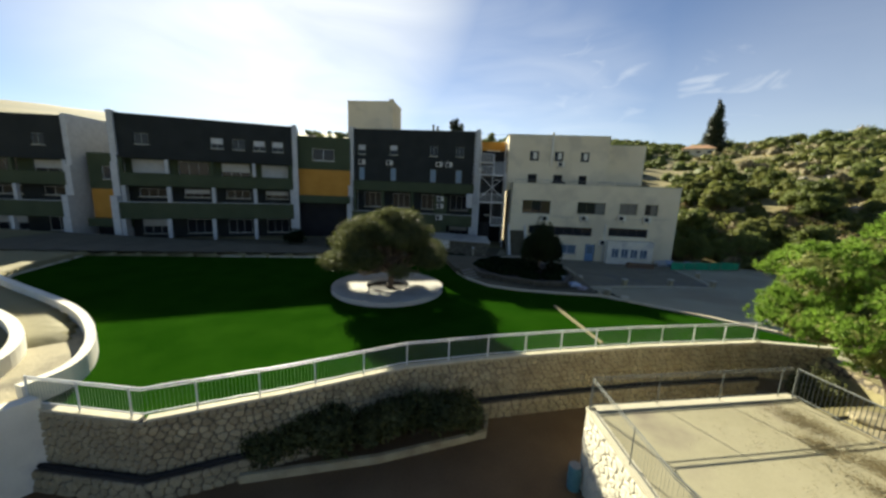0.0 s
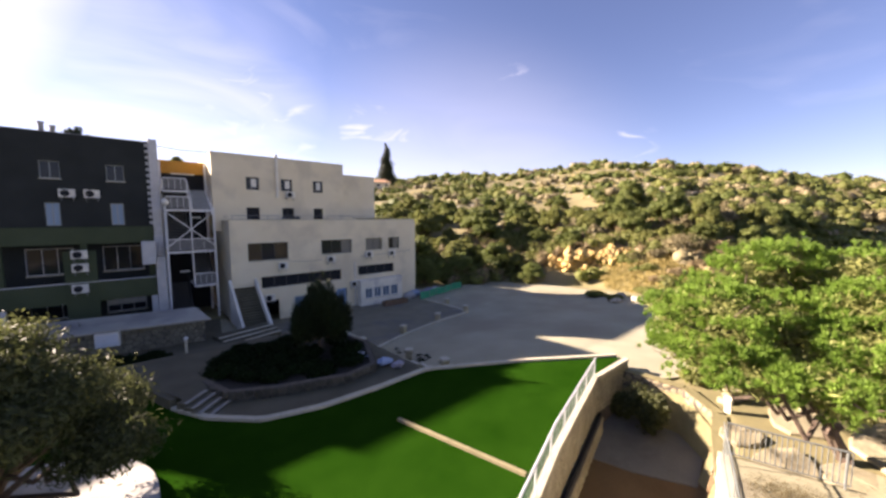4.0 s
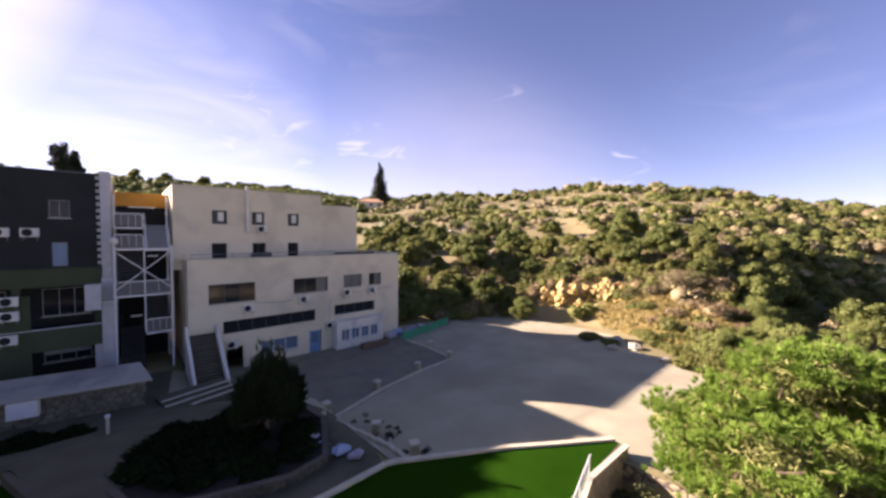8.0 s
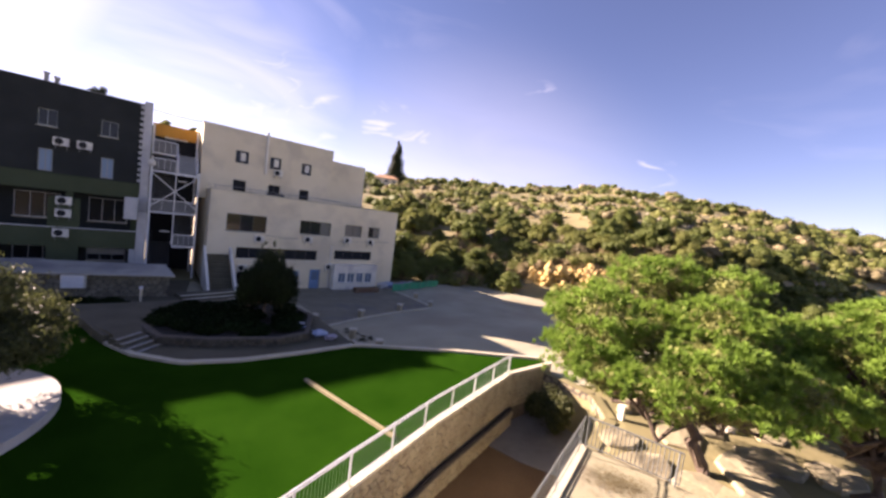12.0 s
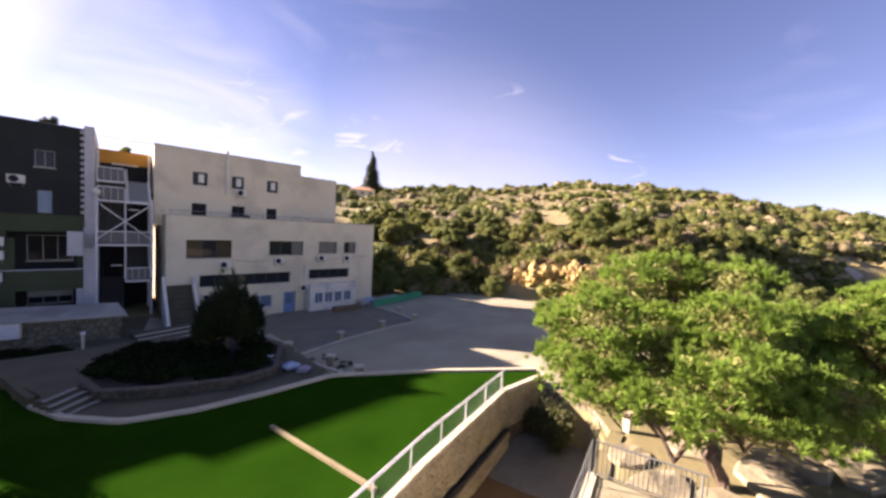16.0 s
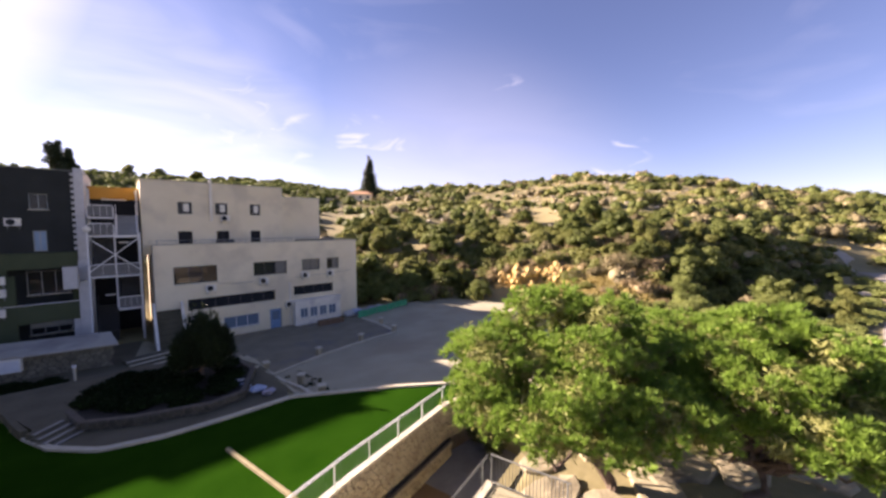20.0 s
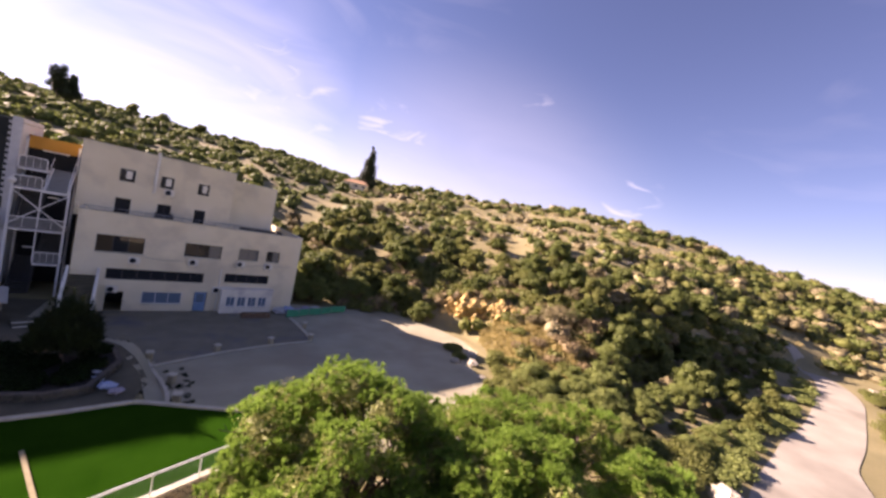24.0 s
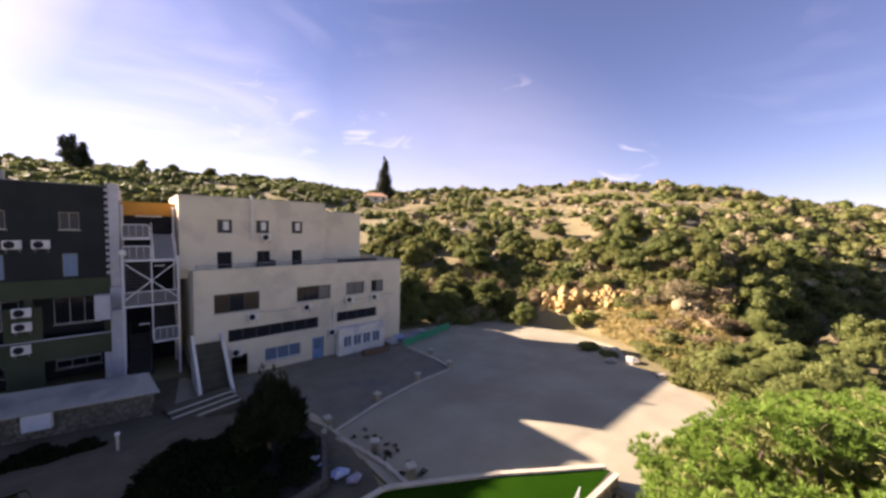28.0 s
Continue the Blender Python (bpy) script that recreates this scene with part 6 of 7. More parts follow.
def pine(base, c, rad, hgt, pads, n_needle, trunk_top, r_trunk):
    """An umbrella pine: pads of foliage on the ends of its boughs, each a heap of small clumps of needles, with bare twigs under them."""
    boughs = umbrella(rng, *c, rad, hgt, int(pads * 1.5), (0.19, 0.28), 0.8)
    boughs += [((c[0] + rad * 0.86 * math.cos(a), c[1] + rad * 0.86 * math.sin(a), c[2] - hgt * 0.17 + rng.uniform(-0.3, 0.3)), (rad * 0.2, rad * 0.2, rad * 0.13)) for a in np.linspace(2.2, 5.2, 6 if pads > 14 else 3)]
    boughs += [((c[0] + rad * 0.66 * math.cos(a), c[1] + rad * 0.66 * math.sin(a), c[2] - hgt * 0.25 + rng.uniform(-0.2, 0.2)), (rad * 0.19, rad * 0.19, rad * 0.12)) for a in np.linspace(1.9, 5.0, 5 if pads > 14 else 3)]
    if r_trunk > 0.2:
        # long low boughs reaching out over the alley
        boughs += [((x, y, z), (0.95, 0.95, 0.55)) for x, y, z in ((-4.6, 2.0, 3.7), (-4.4, 0.5, 4.0), (-4.0, 3.3, 3.7), (-3.6, -0.9, 3.8))]
        boughs += [((x, y, z), (1.15, 1.15, 0.9)) for x, y, z in ((-3.2, 3.9, 5.1), (-3.8, 2.7, 5.2), (-2.3, 4.7, 4.9))]
    th = thing("pine_tree", pose(*base), "broad umbrella pine with bright green needles on dry ground", "tree", "pine trees")
    g, top = Geo(), Vector((c[0] * 0.6, c[1] * 0.6, trunk_top))
    limb(g, (0, 0, -0.15), top, r_trunk, r_trunk * 0.7, rng, 0.35, 9)
    part("trunk", g, M_BARK, th)
    cs, rs_ = [], []
    for b, r in boughs:
        g = Geo()
        hub = Vector(b) - Vector((0, 0, r[2] * 0.5))
        limb(g, top * rng.uniform(0.8, 1.0), hub, r_trunk * 0.42, 0.035, rng, 0.5, 6)
        for _ in range(5):
            d = Vector(rng.normal(size=3))
            limb(g, hub, hub + Vector((d.x * r[0] * 0.5, d.y * r[1] * 0.5, abs(d.z) * r[2] * 0.6)), 0.03, 0.01, rng, 0.4, 4)
        part("limb", g, M_BARK, th)
        m = max(7, int(17 * r[0] * r[0] / 1.2))
        for q in range(m):
            d = rng.normal(size=3)
            d[2] = abs(d[2]) - 0.45
            d /= np.linalg.norm(d)
            s = rng.uniform(0.24, 0.46)
            cs.append(tuple(np.array(b) + d * np.array(r) * rng.uniform(0.75, 1.05)))
            rs_.append((s, s, s * 0.8))
    v, f = tufts(rng, cs, rs_, n_needle, 0.2, 0.017, 30, 0.25, 0.75, 0.55)
    ob = new("crown", np_mesh("crown", v, f, M_PINE))
    ob.parent = th
    # last years' browned needles and twigs inside the pads
    v, f = leaves(rng, [b for b, r in boughs], [tuple(0.8 * q for q in r) for b, r in boughs], n_needle // 7, 0.11, shell=0.2, thin=0.35)
    ob = tagged(new("inner_foliage", np_mesh("inner_foliage", v, f, M_PINE_DRY)), "olive brown twigs inside the crown")
    ob.parent = th


for spec in PINES:
    pine(*spec)

tree("olive_tree", pose(-4.9, 21.2, 0.1), "old olive tree with grey-green leaves inside the round bench", "tree", "", rng, umbrella(rng, -0.2, -0.1, 2.75, 4.1, 3.5, 52, (0.16, 0.28)), 1.2, 0.26, 130000, 0.085, M_OLIVE, lean=(0.2, 0.1), flat=0.2, split=True, thin=0.4)


def shrub(name, x, y, z, r, h, label, category, group, rng, n, size, material, lobes=6):
    th = thing(name, pose(x, y, z), label, category, group)
    g = Geo()
    ls = []
    for k in range(lobes):
        a = rng.uniform(0, 6.3)
        q = rng.uniform(0.1, 0.6) * r
        s = rng.uniform(0.4, 0.62)
        c = (q * math.cos(a), q * math.sin(a), h * rng.uniform(0.35, 0.72))
        ls.append((c, (r * s, r * s, h * s * 0.6)))
        limb(g, (0, 0, -0.1), c, 0.05, 0.015, rng, 0.5, 5)
        part("stem", g, M_BARK, th)
        g = Geo()
    v, f = leaves(rng, [c for c, q in ls], [q for c, q in ls], n, size)
    v[:, 2] = np.maximum(v[:, 2], 0.02)
    ob = new("foliage", np_mesh("foliage", v, f, material))
    ob.parent = th
    return th


# dark column bush on the island
tree("column_conifer", pose(6.4, 28.1, 0.2), "tall dense dark green conifer bush on the planted island", "bush", "", rng,
     [((1.25 * math.sqrt(k / 27) * math.cos(k * 2.4), 1.25 * math.sqrt(k / 27) * math.sin(k * 2.4), q), (0.42, 0.42, q * 0.9)) for k, q in enumerate(2.15 - 0.75 * np.sqrt(np.arange(28) / 27) + rng.uniform(-0.35, 0.2, 28))], 1.2, 0.12, 80000, 0.1, M_CYPRESS, split=True, needles=(0.42, 0.02, 20, 0.4, 1.2, 0.4))
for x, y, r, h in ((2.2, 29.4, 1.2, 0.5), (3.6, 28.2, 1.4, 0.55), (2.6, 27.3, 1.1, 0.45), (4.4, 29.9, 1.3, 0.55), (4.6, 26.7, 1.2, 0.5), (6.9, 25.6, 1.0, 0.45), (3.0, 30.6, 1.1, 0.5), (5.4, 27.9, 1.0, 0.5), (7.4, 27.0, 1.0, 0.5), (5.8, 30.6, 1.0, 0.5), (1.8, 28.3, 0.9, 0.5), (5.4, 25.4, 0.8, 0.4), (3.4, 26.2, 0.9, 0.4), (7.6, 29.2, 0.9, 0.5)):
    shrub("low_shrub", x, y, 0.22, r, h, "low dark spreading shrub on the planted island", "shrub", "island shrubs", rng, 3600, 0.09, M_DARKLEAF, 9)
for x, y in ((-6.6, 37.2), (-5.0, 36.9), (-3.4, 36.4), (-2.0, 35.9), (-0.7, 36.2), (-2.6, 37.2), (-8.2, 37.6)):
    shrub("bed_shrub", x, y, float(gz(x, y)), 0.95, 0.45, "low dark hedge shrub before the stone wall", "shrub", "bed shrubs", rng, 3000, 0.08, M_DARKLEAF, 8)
for k, (x, y) in enumerate([(-5.4, 8.2), (-4.5, 8.6), (-3.6, 9.0), (-2.7, 9.4), (-1.8, 9.8), (-0.9, 10.2), (0.0, 10.6), (0.9, 11.0)]):
    shrub("alley_shrub", x, y, -2.4, 1.05, 1.45 + 0.25 * (k % 3), "dark hedge shrub against the retaining wall", "shrub", "alley shrubs", rng, 3200, 0.08, M_OLIVE)
for x, y, r, h in ((-13.5, 33.2, 1.8, 1.9), (-10.6, 34.4, 1.7, 2.0), (-16.4, 43.2, 1.6, 2.0), (-22.5, 40.5, 1.5, 1.8)):
    shrub("plaza_shrub", x, y, float(gz(x, y)), r, h, "dark rounded shrub beside the plaza path", "shrub", "plaza shrubs", rng, 1800, 0.13, M_DARKLEAF)
for x, y, r, h in ((39.0, 27.6, 1.6, 1.2), (40.6, 28.4, 1.3, 1.0), (37.5, 24.8, 1.2, 1.0), (34.8, 17.8, 1.2, 1.1), (20.0, 13.4, 1.0, 0.7), (25.8, 11.6, 1.3, 1.2), (29.2, 12.2, 1.4, 1.3), (32.0, 12.8, 1.5, 1.3), (33.6, 14.2, 1.6, 1.6), (35.4, 15.6, 1.8, 1.9), (36.6, 17.6, 1.6, 1.5), (38.2, 19.4, 1.8, 1.8), (39.6, 21.4, 1.6, 1.6), (41.4, 22.8, 1.7, 1.7), (43.2, 24.0, 1.5, 1.4), (37.8, 15.8, 1.8, 2.0), (40.2, 18.2, 1.9, 2.1), (42.4, 20.6, 1.8, 1.8), (44.6, 19.0, 1.9, 2.0), (34.6, 12.2, 1.7, 1.8)):
    shrub("edge_shrub", x, y, float(gz(x, y)), r * 0.85, h * (0.6 if y > 16.5 else 0.9), "olive green wild shrub at the lot's edge", "shrub", "edge shrubs", rng, 1300, 0.12, M_SCRUB)
for x, y, r, h in ((36.5, 3.4, 2.0, 2.6), (38.6, 2.4, 1.8, 2.2), (33.8, 4.4, 1.9, 2.8), (41.0, 2.6, 1.7, 2.0), (43.6, 3.0, 1.9, 2.3), (46.4, 2.6, 1.6, 1.9), (37.0, 6.0, 2.0, 2.6), (40.4, 5.4, 2.1, 2.6), (49.5, 2.6, 1.5, 1.7), (32.0, 1.4, 1.3, 1.5), (78.0, -11.2, 2.2, 2.4), (83.5, -10.8, 2.4, 2.6), (90.0, -11.4, 2.2, 2.4), (100.0, -10.6, 2.2, 2.4), (106.0, -9.8, 2.0, 2.2)):
    shrub("verge_shrub", x, y + 1.1, float(gz(x, y + 1.1)), r, h * 0.62, "green wild shrub on the verge above the road", "shrub", "verge shrubs", rng, 4200, 0.1, M_SCRUB, 8)
for k in range(20):
    # low growth along the edge of the road
    x = 43.0 + 3.0 * k + float(rng.uniform(-0.8, 0.8))
    y = float(np.interp(x, [p[0] for p in ROAD], [p[1] for p in ROAD]) + np.interp(x, [p[0] for p in ROAD], RW)) + float(rng.uniform(1.3, 2.0))
    shrub("roadside_shrub", x, y, float(gz(x, y)), float(rng.uniform(1.3, 1.9)), float(rng.uniform(0.6, 1.0)), "low olive green shrub along the road's edge", "shrub", "roadside shrubs", rng, 2400, 0.11, M_GREENLEAF, 7)
for x, y, r, h in ((17.2, 14.5, 0.9, 2.3), (17.4, 16.0, 0.8, 1.4)):
    shrub("pit_shrub", x, y, -2.56, r, h, "leafy shrub growing in the shaded end of the alley", "shrub", "pit shrubs", rng, 4000, 0.08, M_OLIVE)
tuft = rng.uniform([11.4, 23.2], [12.9, 30.4], (20, 2))
tv, tf = leaves(rng, np.c_[tuft, gz(tuft[:, 0], tuft[:, 1]) + 0.08], np.tile([0.2, 0.2, 0.08], (20, 1)), 1500, 0.04)
tagged(new("weeds", np_mesh("weeds", tv, tf, M_DARKLEAF)), "scattered dark weeds along the lot kerb", "weeds", kind="stuff")


def cypress(x, y, h, r, label):
    z = float(gz(x, y)) - 0.3
    ls = []
    for k in range(10):
        f = (k + 0.5) / 10
        w = r * (1.02 - f) ** 0.8 * (0.65 if k == 0 else 1) + 0.12
        ls.append(((rng.uniform(-0.12, 0.12) * r, rng.uniform(-0.12, 0.12) * r, h * f), (w, w, h * 0.095)))
    tree("cypress_tree", pose(x, y, z), label, "tree", "cypress trees", rng, ls, h * 0.5, 0.25, 9000, 0.4, M_CYPRESS, flat=0.1)


cx, cy = polar(31.0, 186)
cypress(cx, cy, 21.5, 5.2, "tall dark cypress on the skyline beside a house")
cx, cy = polar(85.0, 152)
cypress(cx, cy, 6.5, 0.9, "slim dark cypress on the hillside")

# dry bank beside the rock face, with little but grass on it
GOLD = inside([(40.5, 18.5), (43.5, 25), (47.5, 31), (53.5, 31.5), (58.5, 24), (57.5, 17), (49, 14)])
# hillside trees: a few kinds built once, then copied
KINDS = []
for h, r, material, words in ((4.2, 2.6, M_SCRUB, "dense olive green oak on the dry hillside"), (5.0, 2.7, M_OAK, "dark green oak on the dry hillside"), (2.8, 1.9, M_SCRUB, "small olive green bush on the dry hillside"),
                              (3.6, 2.2, M_OAK, "small dark green oak on the dry hillside"), (2.4, 1.8, M_GREYLEAF, "half-dry grey-brown bush on the hillside"), (3.4, 2.4, M_SCRUB, "spreading olive green oak on the dry hillside")):
    KINDS.append(tree("hillside_tree", Matrix(), words, "tree", "hillside trees", rng, umbrella(rng, 0, 0, h * 0.47, r, h * 0.7, 17, (0.22, 0.4), 0.85), h * 0.3, 0.14, 3400, 0.16, material, solid=True))
for h, r, words in ((3.4, 2.2, "leafy grey-green wild olive above the road"), (2.9, 1.9, "open grey-green wild shrub tree above the road")):
    KINDS.append(tree("hillside_tree", Matrix(), words, "tree", "hillside trees", rng, umbrella(rng, 0, 0, h * 0.5, r, h * 0.75, 24, (0.2, 0.34), 0.8), h * 0.3, 0.12, 15000, 0.1, M_GREENLEAF, thin=0.55))
near = [(27.6, 50.0), (28.2, 54.2), (30.2, 48.8), (31.2, 52.4), (33.0, 48.4), (34.4, 51.4), (36.2, 47.8), (37.8, 50.0), (39.6, 46.4), (41.8, 45.4), (29.2, 57.4), (32.4, 56.2), (44.0, 43.0), (43.4, 39.6)]
TRIES = 0
while len(near) < 205 and TRIES < 20000:
    TRIES += 1
    az = rng.uniform(12, 108)
    lo = float(np.interp(az, [p[0] for p in START], [p[1] for p in START]))
    lo = min(lo, 62.0) if az > 76 else lo
    r = lo + 3.0 + abs(rng.normal()) * 26
    x, y = polar(az, r)
    if GOLD(x, y) or (52 < az < 74 and r < lo + 9 and 24 < y < 45) or any((x - q[0]) ** 2 + (y - q[1]) ** 2 < 6.5 for q in near):
        continue
    if any(math.hypot(x - px, y - py) < w + 2.4 for (px, py), w in zip(ROAD, RW)) or abs(y - np.interp(x, [p[0] for p in ROAD], [p[1] for p in ROAD])) < 6.8 or (x < 31 and y > 40 and r < 56):
        continue
    near.append((x, y))
VALLEY = inside([(33, 7.5), (44, 4), (62, 1.5), (84, 0.5), (100, 6), (104, 14), (78, 24), (54, 26), (47, 22), (38, 16)])
TRIES = 0
while TRIES < 6000 and len(near) < 335:
    TRIES += 1
    x, y = rng.uniform(32, 105), rng.uniform(0, 27)
    if VALLEY(x, y) and not GOLD(x, y) and y - np.interp(x, [p[0] for p in ROAD], [p[1] for p in ROAD]) > np.interp(x, [p[0] for p in ROAD], RW) + 2.6 and not any((x - q[0]) ** 2 + (y - q[1]) ** 2 < 6.0 for q in near):
        near.append((x, y))
RIDGE_END = len(near)
while len(near) < RIDGE_END + 100:
    x, y = polar(rng.uniform(-14, 33), rng.uniform(168, 228))
    if all((x - q[0]) ** 2 + (y - q[1]) ** 2 > 16 for q in near):
        near.append((x, y))
SOUTH = inside([(49, -18), (56, -13.5), (63, -11.5), (73, -10), (100, -10), (120, -25), (90, -45), (55, -34)])
TRIES = 0
while TRIES < 3000 and len(near) < RIDGE_END + 100 + 50:
    TRIES += 1
    x, y = rng.uniform(48, 120), rng.uniform(-45, -9)
    if SOUTH(x, y) and all((x - q[0]) ** 2 + (y - q[1]) ** 2 > 8 for q in near):
        near.append((x, y))
near.sort(key=lambda p: math.hypot(p[0] - 3, p[1] - 5))
far_wood, near = near[290:], near[:290]
far_wood += [polar(rng.uniform(-26, 31), rng.uniform(150, 229)) for _ in range(170)]
lobes = [(x + rng.uniform(-1.3, 1.3), y + rng.uniform(-1.3, 1.3), float(gz(x, y)) + rng.uniform(0.0, 1.3)) for x, y in far_wood for _ in range(6)]
v, f = bushes(rng, lobes, rng.uniform(0.8, 1.7, (len(lobes), 1)) * np.array([[1, 1, 0.8]]), 24, 0.3)
tagged(new("far_woods", np_mesh("far_woods", v, f, M_OAK)), "scattered dark green oaks along the far slopes and ridge", "trees", kind="stuff")
NEAR = 36
for i, (x, y) in enumerate(near):
    m = pose(x, y, float(gz(x, y)) - 0.2, 0, 0, float(rng.uniform(0, 360))) @ Matrix.Scale(float(rng.uniform(0.6, 1.15)) * (0.52 if 30 < x < 100 and y < 7.5 else 1.0), 4)
    src = KINDS[i % 6 if i >= NEAR else 6 + i % 2]
    if (NEAR <= i < NEAR + 6) or i < 2:
        src.matrix_world = m
    else:
        c = copy_thing(src, m)
        c.scale = m.to_scale()
for az, r, h, w in ((-5.6, 195, 14.5, 3.6), (-4.6, 198, 12.5, 3.2), (0.5, 222, 6, 3), (3.4, 224, 5, 3.4), (7.5, 222, 5, 3.2)):
    x, y = polar(az, r)
    tree("skyline_tree", pose(x, y, float(gz(x, y)) - 0.3), "tall dark conifer on the skyline behind the roofs", "tree", "skyline trees", rng, [((rng.uniform(-w * 0.4, w * 0.4), rng.uniform(-w * 0.4, w * 0.4), h * (0.3 + 0.07 * k)), (w * (0.75 - 0.05 * k), w * (0.75 - 0.05 * k), h * 0.12)) for k in range(9)], h * 0.4, 0.25, 3000, 0.4, M_CYPRESS if h > 9 else M_SCRUB)

# brown and olive scrub along the foot of the hill
foot = []
while len(foot) < 430:
    az = rng.uniform(26, 82) if len(foot) < 180 else rng.uniform(28, 62)
    r = float(np.interp(az, [p[0] for p in START], [p[1] for p in START])) + rng.uniform(-3.0, 15)
    x, y = polar(az, r)
    if inside(LOT)(x, y) or (x < 32 and y < 60) or (43 < x < 51.5 and 22 < y < 41) or (GOLD(x, y) and rng.random() < 0.8):
        continue
    foot.append((x, y))
foot = np.array(foot)
frad = rng.uniform(0.7, 1.7, (len(foot), 1)) * np.array([[1, 1, 0.8]])
fcen = np.c_[foot, gz(foot[:, 0], foot[:, 1]) + frad[:, 2] * 0.45]
# bushes over the lip of the rock face and on the bank behind it
lip = [cliff_point(rng.uniform(0, 1), 1.0, rng.uniform(0.2, 8.5)) for _ in range(75)]
fcen = np.r_[fcen, np.array(lip) + [0, 0, 0.3]]
bank = np.c_[rng.uniform(55, 64, 60), rng.uniform(18, 34, 60)]
fcen = np.r_[fcen, np.c_[bank, gz(bank[:, 0], bank[:, 1]) + 0.5]]
frad = np.r_[frad, rng.uniform(0.6, 1.3, (135, 1)) * np.array([[1, 1, 0.8]])]
M_BROWN = leaf_mat("dry_brown_leaves", (0.16, 0.12, 0.06), (0.30, 0.23, 0.12), scale=0.3, trans=0.25)
dry = np.arange(len(fcen)) % 5 < 2
for pick, material, nm in ((dry, M_BROWN, "dry_bushes"), (~dry, M_SCRUB, "green_bushes")):
    v, f = bushes(rng, fcen[pick], frad[pick] * 0.95, 120, 0.17, core=0.72)
    tagged(new(nm, np_mesh(nm, v, f, material)), "tangled scrub at the foot of the hill" if nm == "green_bushes" else "dry brown bushes at the foot of the hill", "scrub", kind="stuff")

# scrub, rocks and dry grass over the far hill
N = 3900
pts = []
while len(pts) < N:
    az = rng.uniform(-28, 128) if len(pts) < 2850 else rng.uniform(72, 128)
    lo = float(np.interp(az, [p[0] for p in START], [p[1] for p in START]))
    r = math.sqrt(rng.uniform((lo + 3) ** 2, 250 ** 2))
    x, y = polar(az, r)
    bare = 0.31 * smooth((r - 105) / 70) * smooth((az - 30) / 10) * smooth((84 - az) / 12)
    if noise.noise((x * 0.035, y * 0.035, 0)) + 0.5 * noise.noise((x * 0.11, y * 0.11, 5)) + rng.uniform(-0.35, 0.45) < -0.16 + 1.1 * bare:
        continue
    if abs(y - np.interp(x, [p[0] for p in ROAD], [p[1] for p in ROAD])) < 6 and x < 130 or (26.5 < az < 32.5 and 160 < r < 190):
        continue
    pts.append((x, y, r))
while len(pts) < N + 170:
    # the slope where the road ends
    x, y = rng.uniform(104, 140), rng.uniform(2.5, 34)
    if y > np.interp(x, [p[0] for p in ROAD], [p[1] for p in ROAD]) + 3.2:
        pts.append((x, y, math.hypot(x - 3, y - 8)))
N = len(pts)
pts = np.array(pts)
rad = (0.75 + 1.9 * rng.random((N, 1)) ** 1.7) * (0.62 + pts[:, 2:3] / 240) * np.array([[1, 1, 0.8]])
# low cover on the ridge behind the roofs
rad *= np.where((pts[:, 2:3] > 165) & (np.arctan2(pts[:, :1] - 3, pts[:, 1:2] - 8) < 0.5), 0.55, 1.0)
cen = np.c_[pts[:, :2], gz(pts[:, 0], pts[:, 1]) + rad[:, 2] * 0.35]
# each bush is a few lobes of uneven size
which = np.repeat(np.arange(N), 3)
cen3 = cen[which] + rng.normal(size=(3 * N, 3)) * rad[which] * [0.55, 0.55, 0.12]
rad3 = rad[which] * rng.uniform(0.45, 0.85, (3 * N, 1))
tone = rng.random(N)
# the ridge behind the roofs is darker oak scrub
tone = np.where(np.arctan2(pts[:, 0] - 3, pts[:, 1] - 8) < 0.5, 0.36 + 0.42 * tone, tone)[which]
for lo, hi, material, nm, words in ((0.0, 0.42, M_SCRUB, "hill_scrub", "olive green scrub covering the hillside"), (0.42, 0.80, M_OAK, "dark_scrub", "dark green bushes scattered over the hillside"), (0.80, 1.0, M_GREYLEAF, "dry_scrub", "half-dry grey-brown bushes on the hillside")):
    pick = (tone >= lo) & (tone < hi)
    v, f = bushes(rng, cen3[pick], rad3[pick], 24, 0.30)
    tagged(new(nm, np_mesh(nm, v, f, material)), words, "scrub", kind="stuff")
M_DRY = leaf_mat("dry_grass_blades", (0.32, 0.26, 0.10), (0.48, 0.40, 0.18), scale=0.1, trans=0.15)
N = 2600
ang, rr = rng.uniform(30, 108, N), np.sqrt(rng.uniform(46 ** 2, 245 ** 2, N))
gx, gy = 3 + rr * np.sin(np.radians(ang)), 8 + rr * np.cos(np.radians(ang))
ok = rr > np.interp(ang, [p[0] for p in START], [p[1] for p in START]) + 1
cen = np.c_[gx, gy, gz(gx, gy) + 0.15][ok]
v, f = leaves(rng, cen, np.tile([0.9, 0.9, 0.4], (len(cen), 1)), 90000, 0.30, thin=0.2, flat=-0.2)
tagged(new("dry_grass", np_mesh("dry_grass", v, f, M_DRY)), "tufts of dry golden grass between the scrub", "grass", kind="stuff")
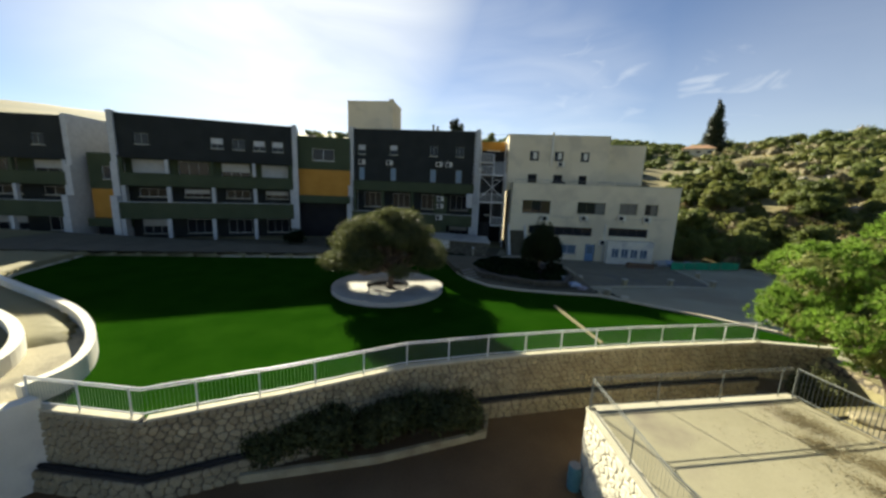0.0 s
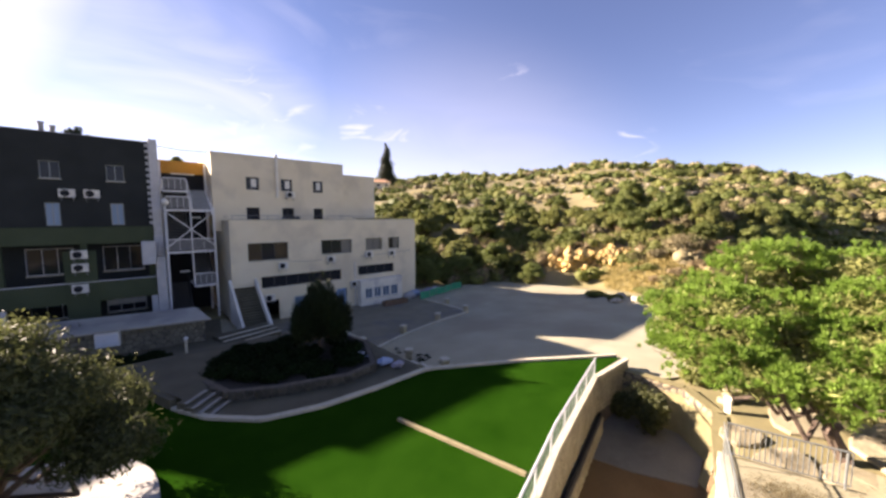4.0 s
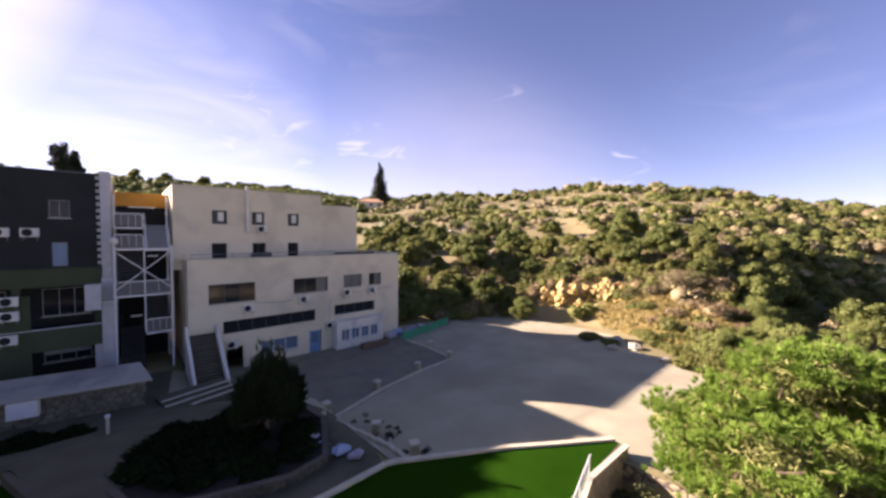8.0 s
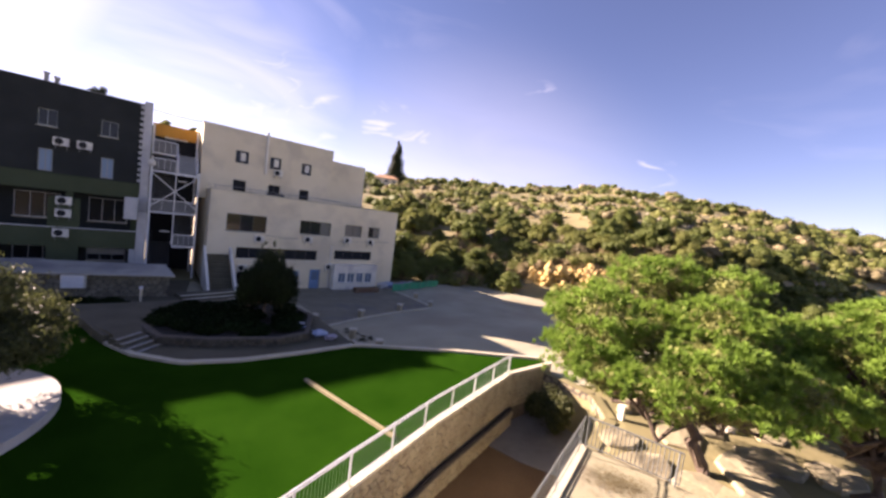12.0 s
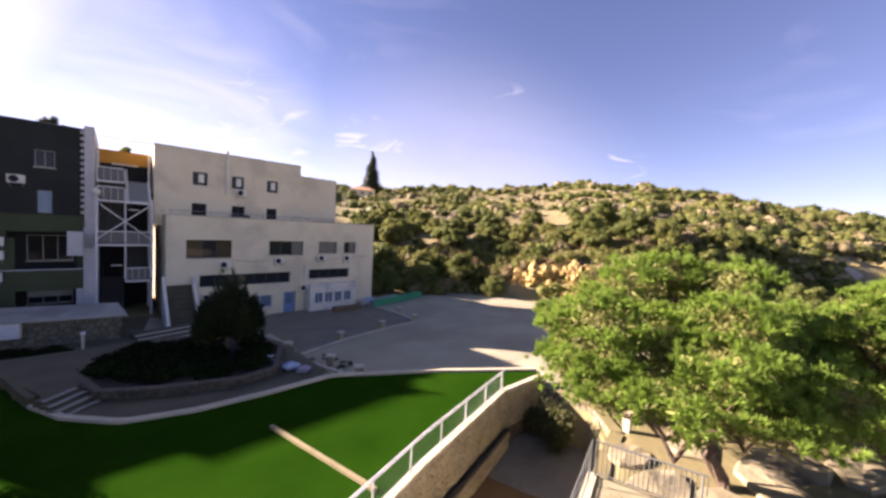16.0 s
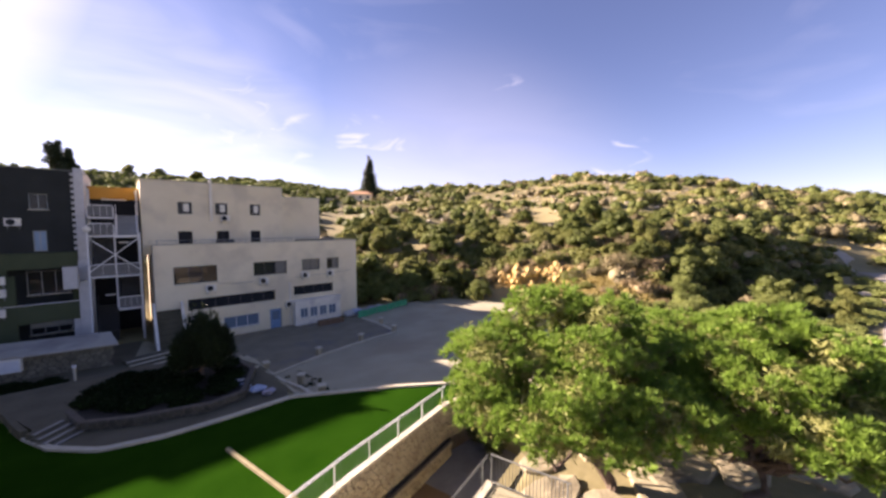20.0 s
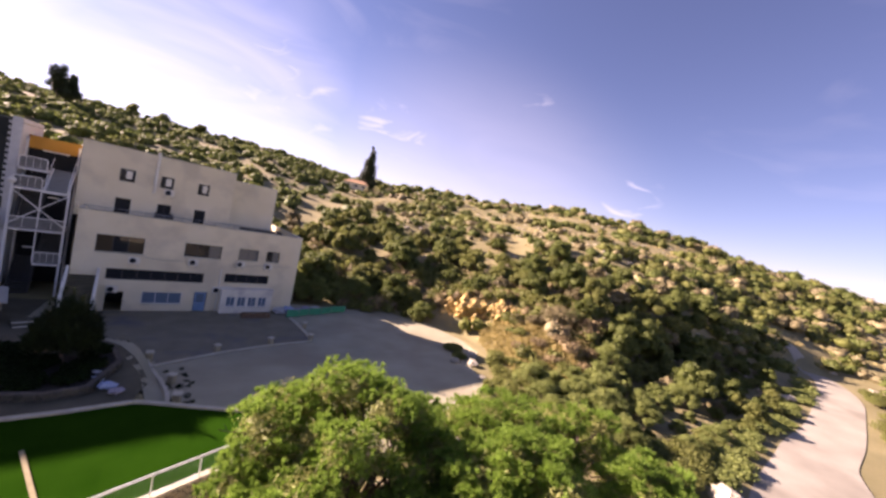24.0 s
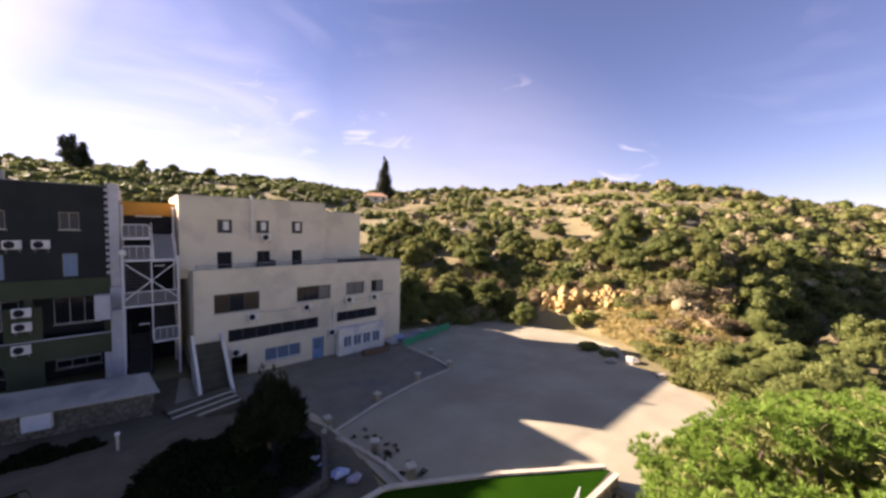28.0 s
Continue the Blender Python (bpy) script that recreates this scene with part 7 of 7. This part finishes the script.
# a dense golden patch beside the rock face
gx, gy = rng.uniform(40, 59, 2600), rng.uniform(14, 32, 2600)
ok = GOLD(gx, gy) & (rng.random(2600) < 0.5)
cen = np.c_[gx, gy, gz(gx, gy) + 0.2][ok]
v, f = leaves(rng, cen, np.tile([0.6, 0.6, 0.4], (len(cen), 1)), 34000, 0.3, thin=0.16, flat=-0.3)
tagged(new("golden_grass", np_mesh("golden_grass", v, f, leaf_mat("tall_straw", (0.25, 0.198, 0.066), (0.37, 0.30, 0.11), scale=0.3, trans=0.2))), "tall straw-coloured grass on the dry bank", "grass", kind="stuff")
for x, y, r, h, material, words in ((54.5, 23.4, 2.4, 3.2, M_GREYLEAF, "large grey half-dry bush on the dry bank"), (51.5, 20.4, 1.3, 1.3, M_BROWN, "brown dry bush on the dry bank"), (47.5, 19.2, 1.2, 1.0, M_BROWN, "brown dry bush on the dry bank"), (49.6, 25.6, 1.1, 1.1, M_SCRUB, "small olive green bush on the dry bank"), (53.4, 17.6, 1.4, 1.5, M_BROWN, "brown dry bush on the dry bank"), (56.4, 20.0, 1.5, 1.7, M_BROWN, "brown dry bush on the dry bank"), (45.4, 21.6, 1.0, 0.9, M_SCRUB, "small olive green bush on the dry bank"), (52.2, 28.4, 1.4, 1.5, M_GREYLEAF, "grey half-dry bush on the dry bank"), (49.0, 22.4, 1.1, 1.1, M_BROWN, "brown dry bush on the dry bank"), (52.6, 25.6, 1.3, 1.5, M_GREYLEAF, "grey half-dry bush on the dry bank"), (56.2, 22.2, 1.7, 2.2, M_OAK, "dark green bush at the back of the dry bank"), (50.6, 16.6, 1.4, 1.4, M_BROWN, "brown dry bush on the dry bank"), (47.0, 23.8, 0.9, 0.8, M_BROWN, "brown dry bush on the dry bank")):
    shrub("bank_shrub", x, y, float(gz(x, y)), r, h, words, "shrub", "bank shrubs", rng, 3600, 0.11, material, 9)
rg2 = Geo()
for k in range(420):
    az = rng.uniform(40, 100)
    x, y = polar(az, rng.uniform(70, 232))
    if abs(y - np.interp(x, [p[0] for p in ROAD], [p[1] for p in ROAD])) < 4.5:
        continue
    s = rng.uniform(0.3, 1.1)
    q = blob(rng, s, s * 0.8, s * 0.4, 6, 4, 0.15)
    z = float(gz(x, y)) - 0.1
    rg2.add([(a + x, b + y, c + z) for a, b, c in q.v], q.f)
tagged(part("hill_rocks", rg2, M_ROCK), "pale limestone outcrops scattered over the hill", "rocks", kind="stuff")

# fallen pine needles drifted over the terrace
M_LITTER = mat("fallen_needles", (0.10, 0.078, 0.035), (0.17, 0.135, 0.065), scale=2, fine=20, bump=0, island=0.3)
lit = []
for x, y, sx, sy, n in LITTER:
    n *= 2
    q = rng.normal(size=(n, 2)) * [sx, sy]
    a = radians(-57)
    lit.append(np.c_[x + q[:, 0] * math.cos(a) - q[:, 1] * math.sin(a), y + q[:, 0] * math.sin(a) + q[:, 1] * math.cos(a)])
lit = np.concatenate(lit)
lit = lit[in_deck(lit[:, 0], lit[:, 1])]
n = len(lit)
ang, ln = rng.uniform(0, 6.3, n), rng.uniform(0.02, 0.05, n)
dx, dy = np.cos(ang) * ln, np.sin(ang) * ln
zz = np.full(n, 0.283) + rng.uniform(0, 0.02, n)
v = np.stack([np.c_[lit[:, 0] - dx, lit[:, 1] - dy, zz], np.c_[lit[:, 0] - dy * 0.25, lit[:, 1] + dx * 0.25, zz + 0.012], np.c_[lit[:, 0] + dx, lit[:, 1] + dy, zz], np.c_[lit[:, 0] + dy * 0.25, lit[:, 1] - dx * 0.25, zz + 0.012]], 1).reshape(-1, 3)
tagged(new("needle_litter", np_mesh("needle_litter", v, np.arange(4 * n).reshape(-1, 4), M_LITTER)), "brown fallen pine needles drifted on the terrace", "litter", kind="stuff")

# ---- wall stones, last ----
rs = np.random.default_rng(21)
lay_stones(rw, offset(WALL_LINE, -0.42), -1.85, -0.01, rs, 0.27, M_STONE, 0.06, 0.02, (-8.5, 2.5))
lay_stones(rw, offset(WALL_LINE[:-1], -0.75), -2.65, -1.86, rs, 0.34, M_STONE, 0.06, 0.02, (99, 100))
lay_stones(deckb, [DECK[7], DECK[0]], -2.75, 0.19, rs, 0.36, M_STONE_PALE, 0.03, 0.014, (99, 100))
lay_stones(deckb, DECK[:5], -2.75, 0.19, rs, 0.32, M_STONE_PALE, 0.03, 0.014, None, skip=lambda x, y, z: abs(math.hypot(x - 6.38, y - 3.2)) < 0.62 and z < -0.55)
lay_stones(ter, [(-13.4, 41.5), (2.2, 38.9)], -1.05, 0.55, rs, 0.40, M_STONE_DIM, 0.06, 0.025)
lay_stones(pw, [(x, y) for x, y in PIT_EDGE[::-1]], -2.6, -0.45, rs, 0.40, M_STONE, 0.06, 0.025, (99, 100))
lay_stones(isle, offset(ISLE[:7], -0.26), -0.25, 0.40, rs, 0.34, mat("dirty_stone", (0.05, 0.046, 0.034), (0.095, 0.088, 0.065), scale=1.8, fine=14, bump=0.5, rnd=0.2), 0.06, 0.025)
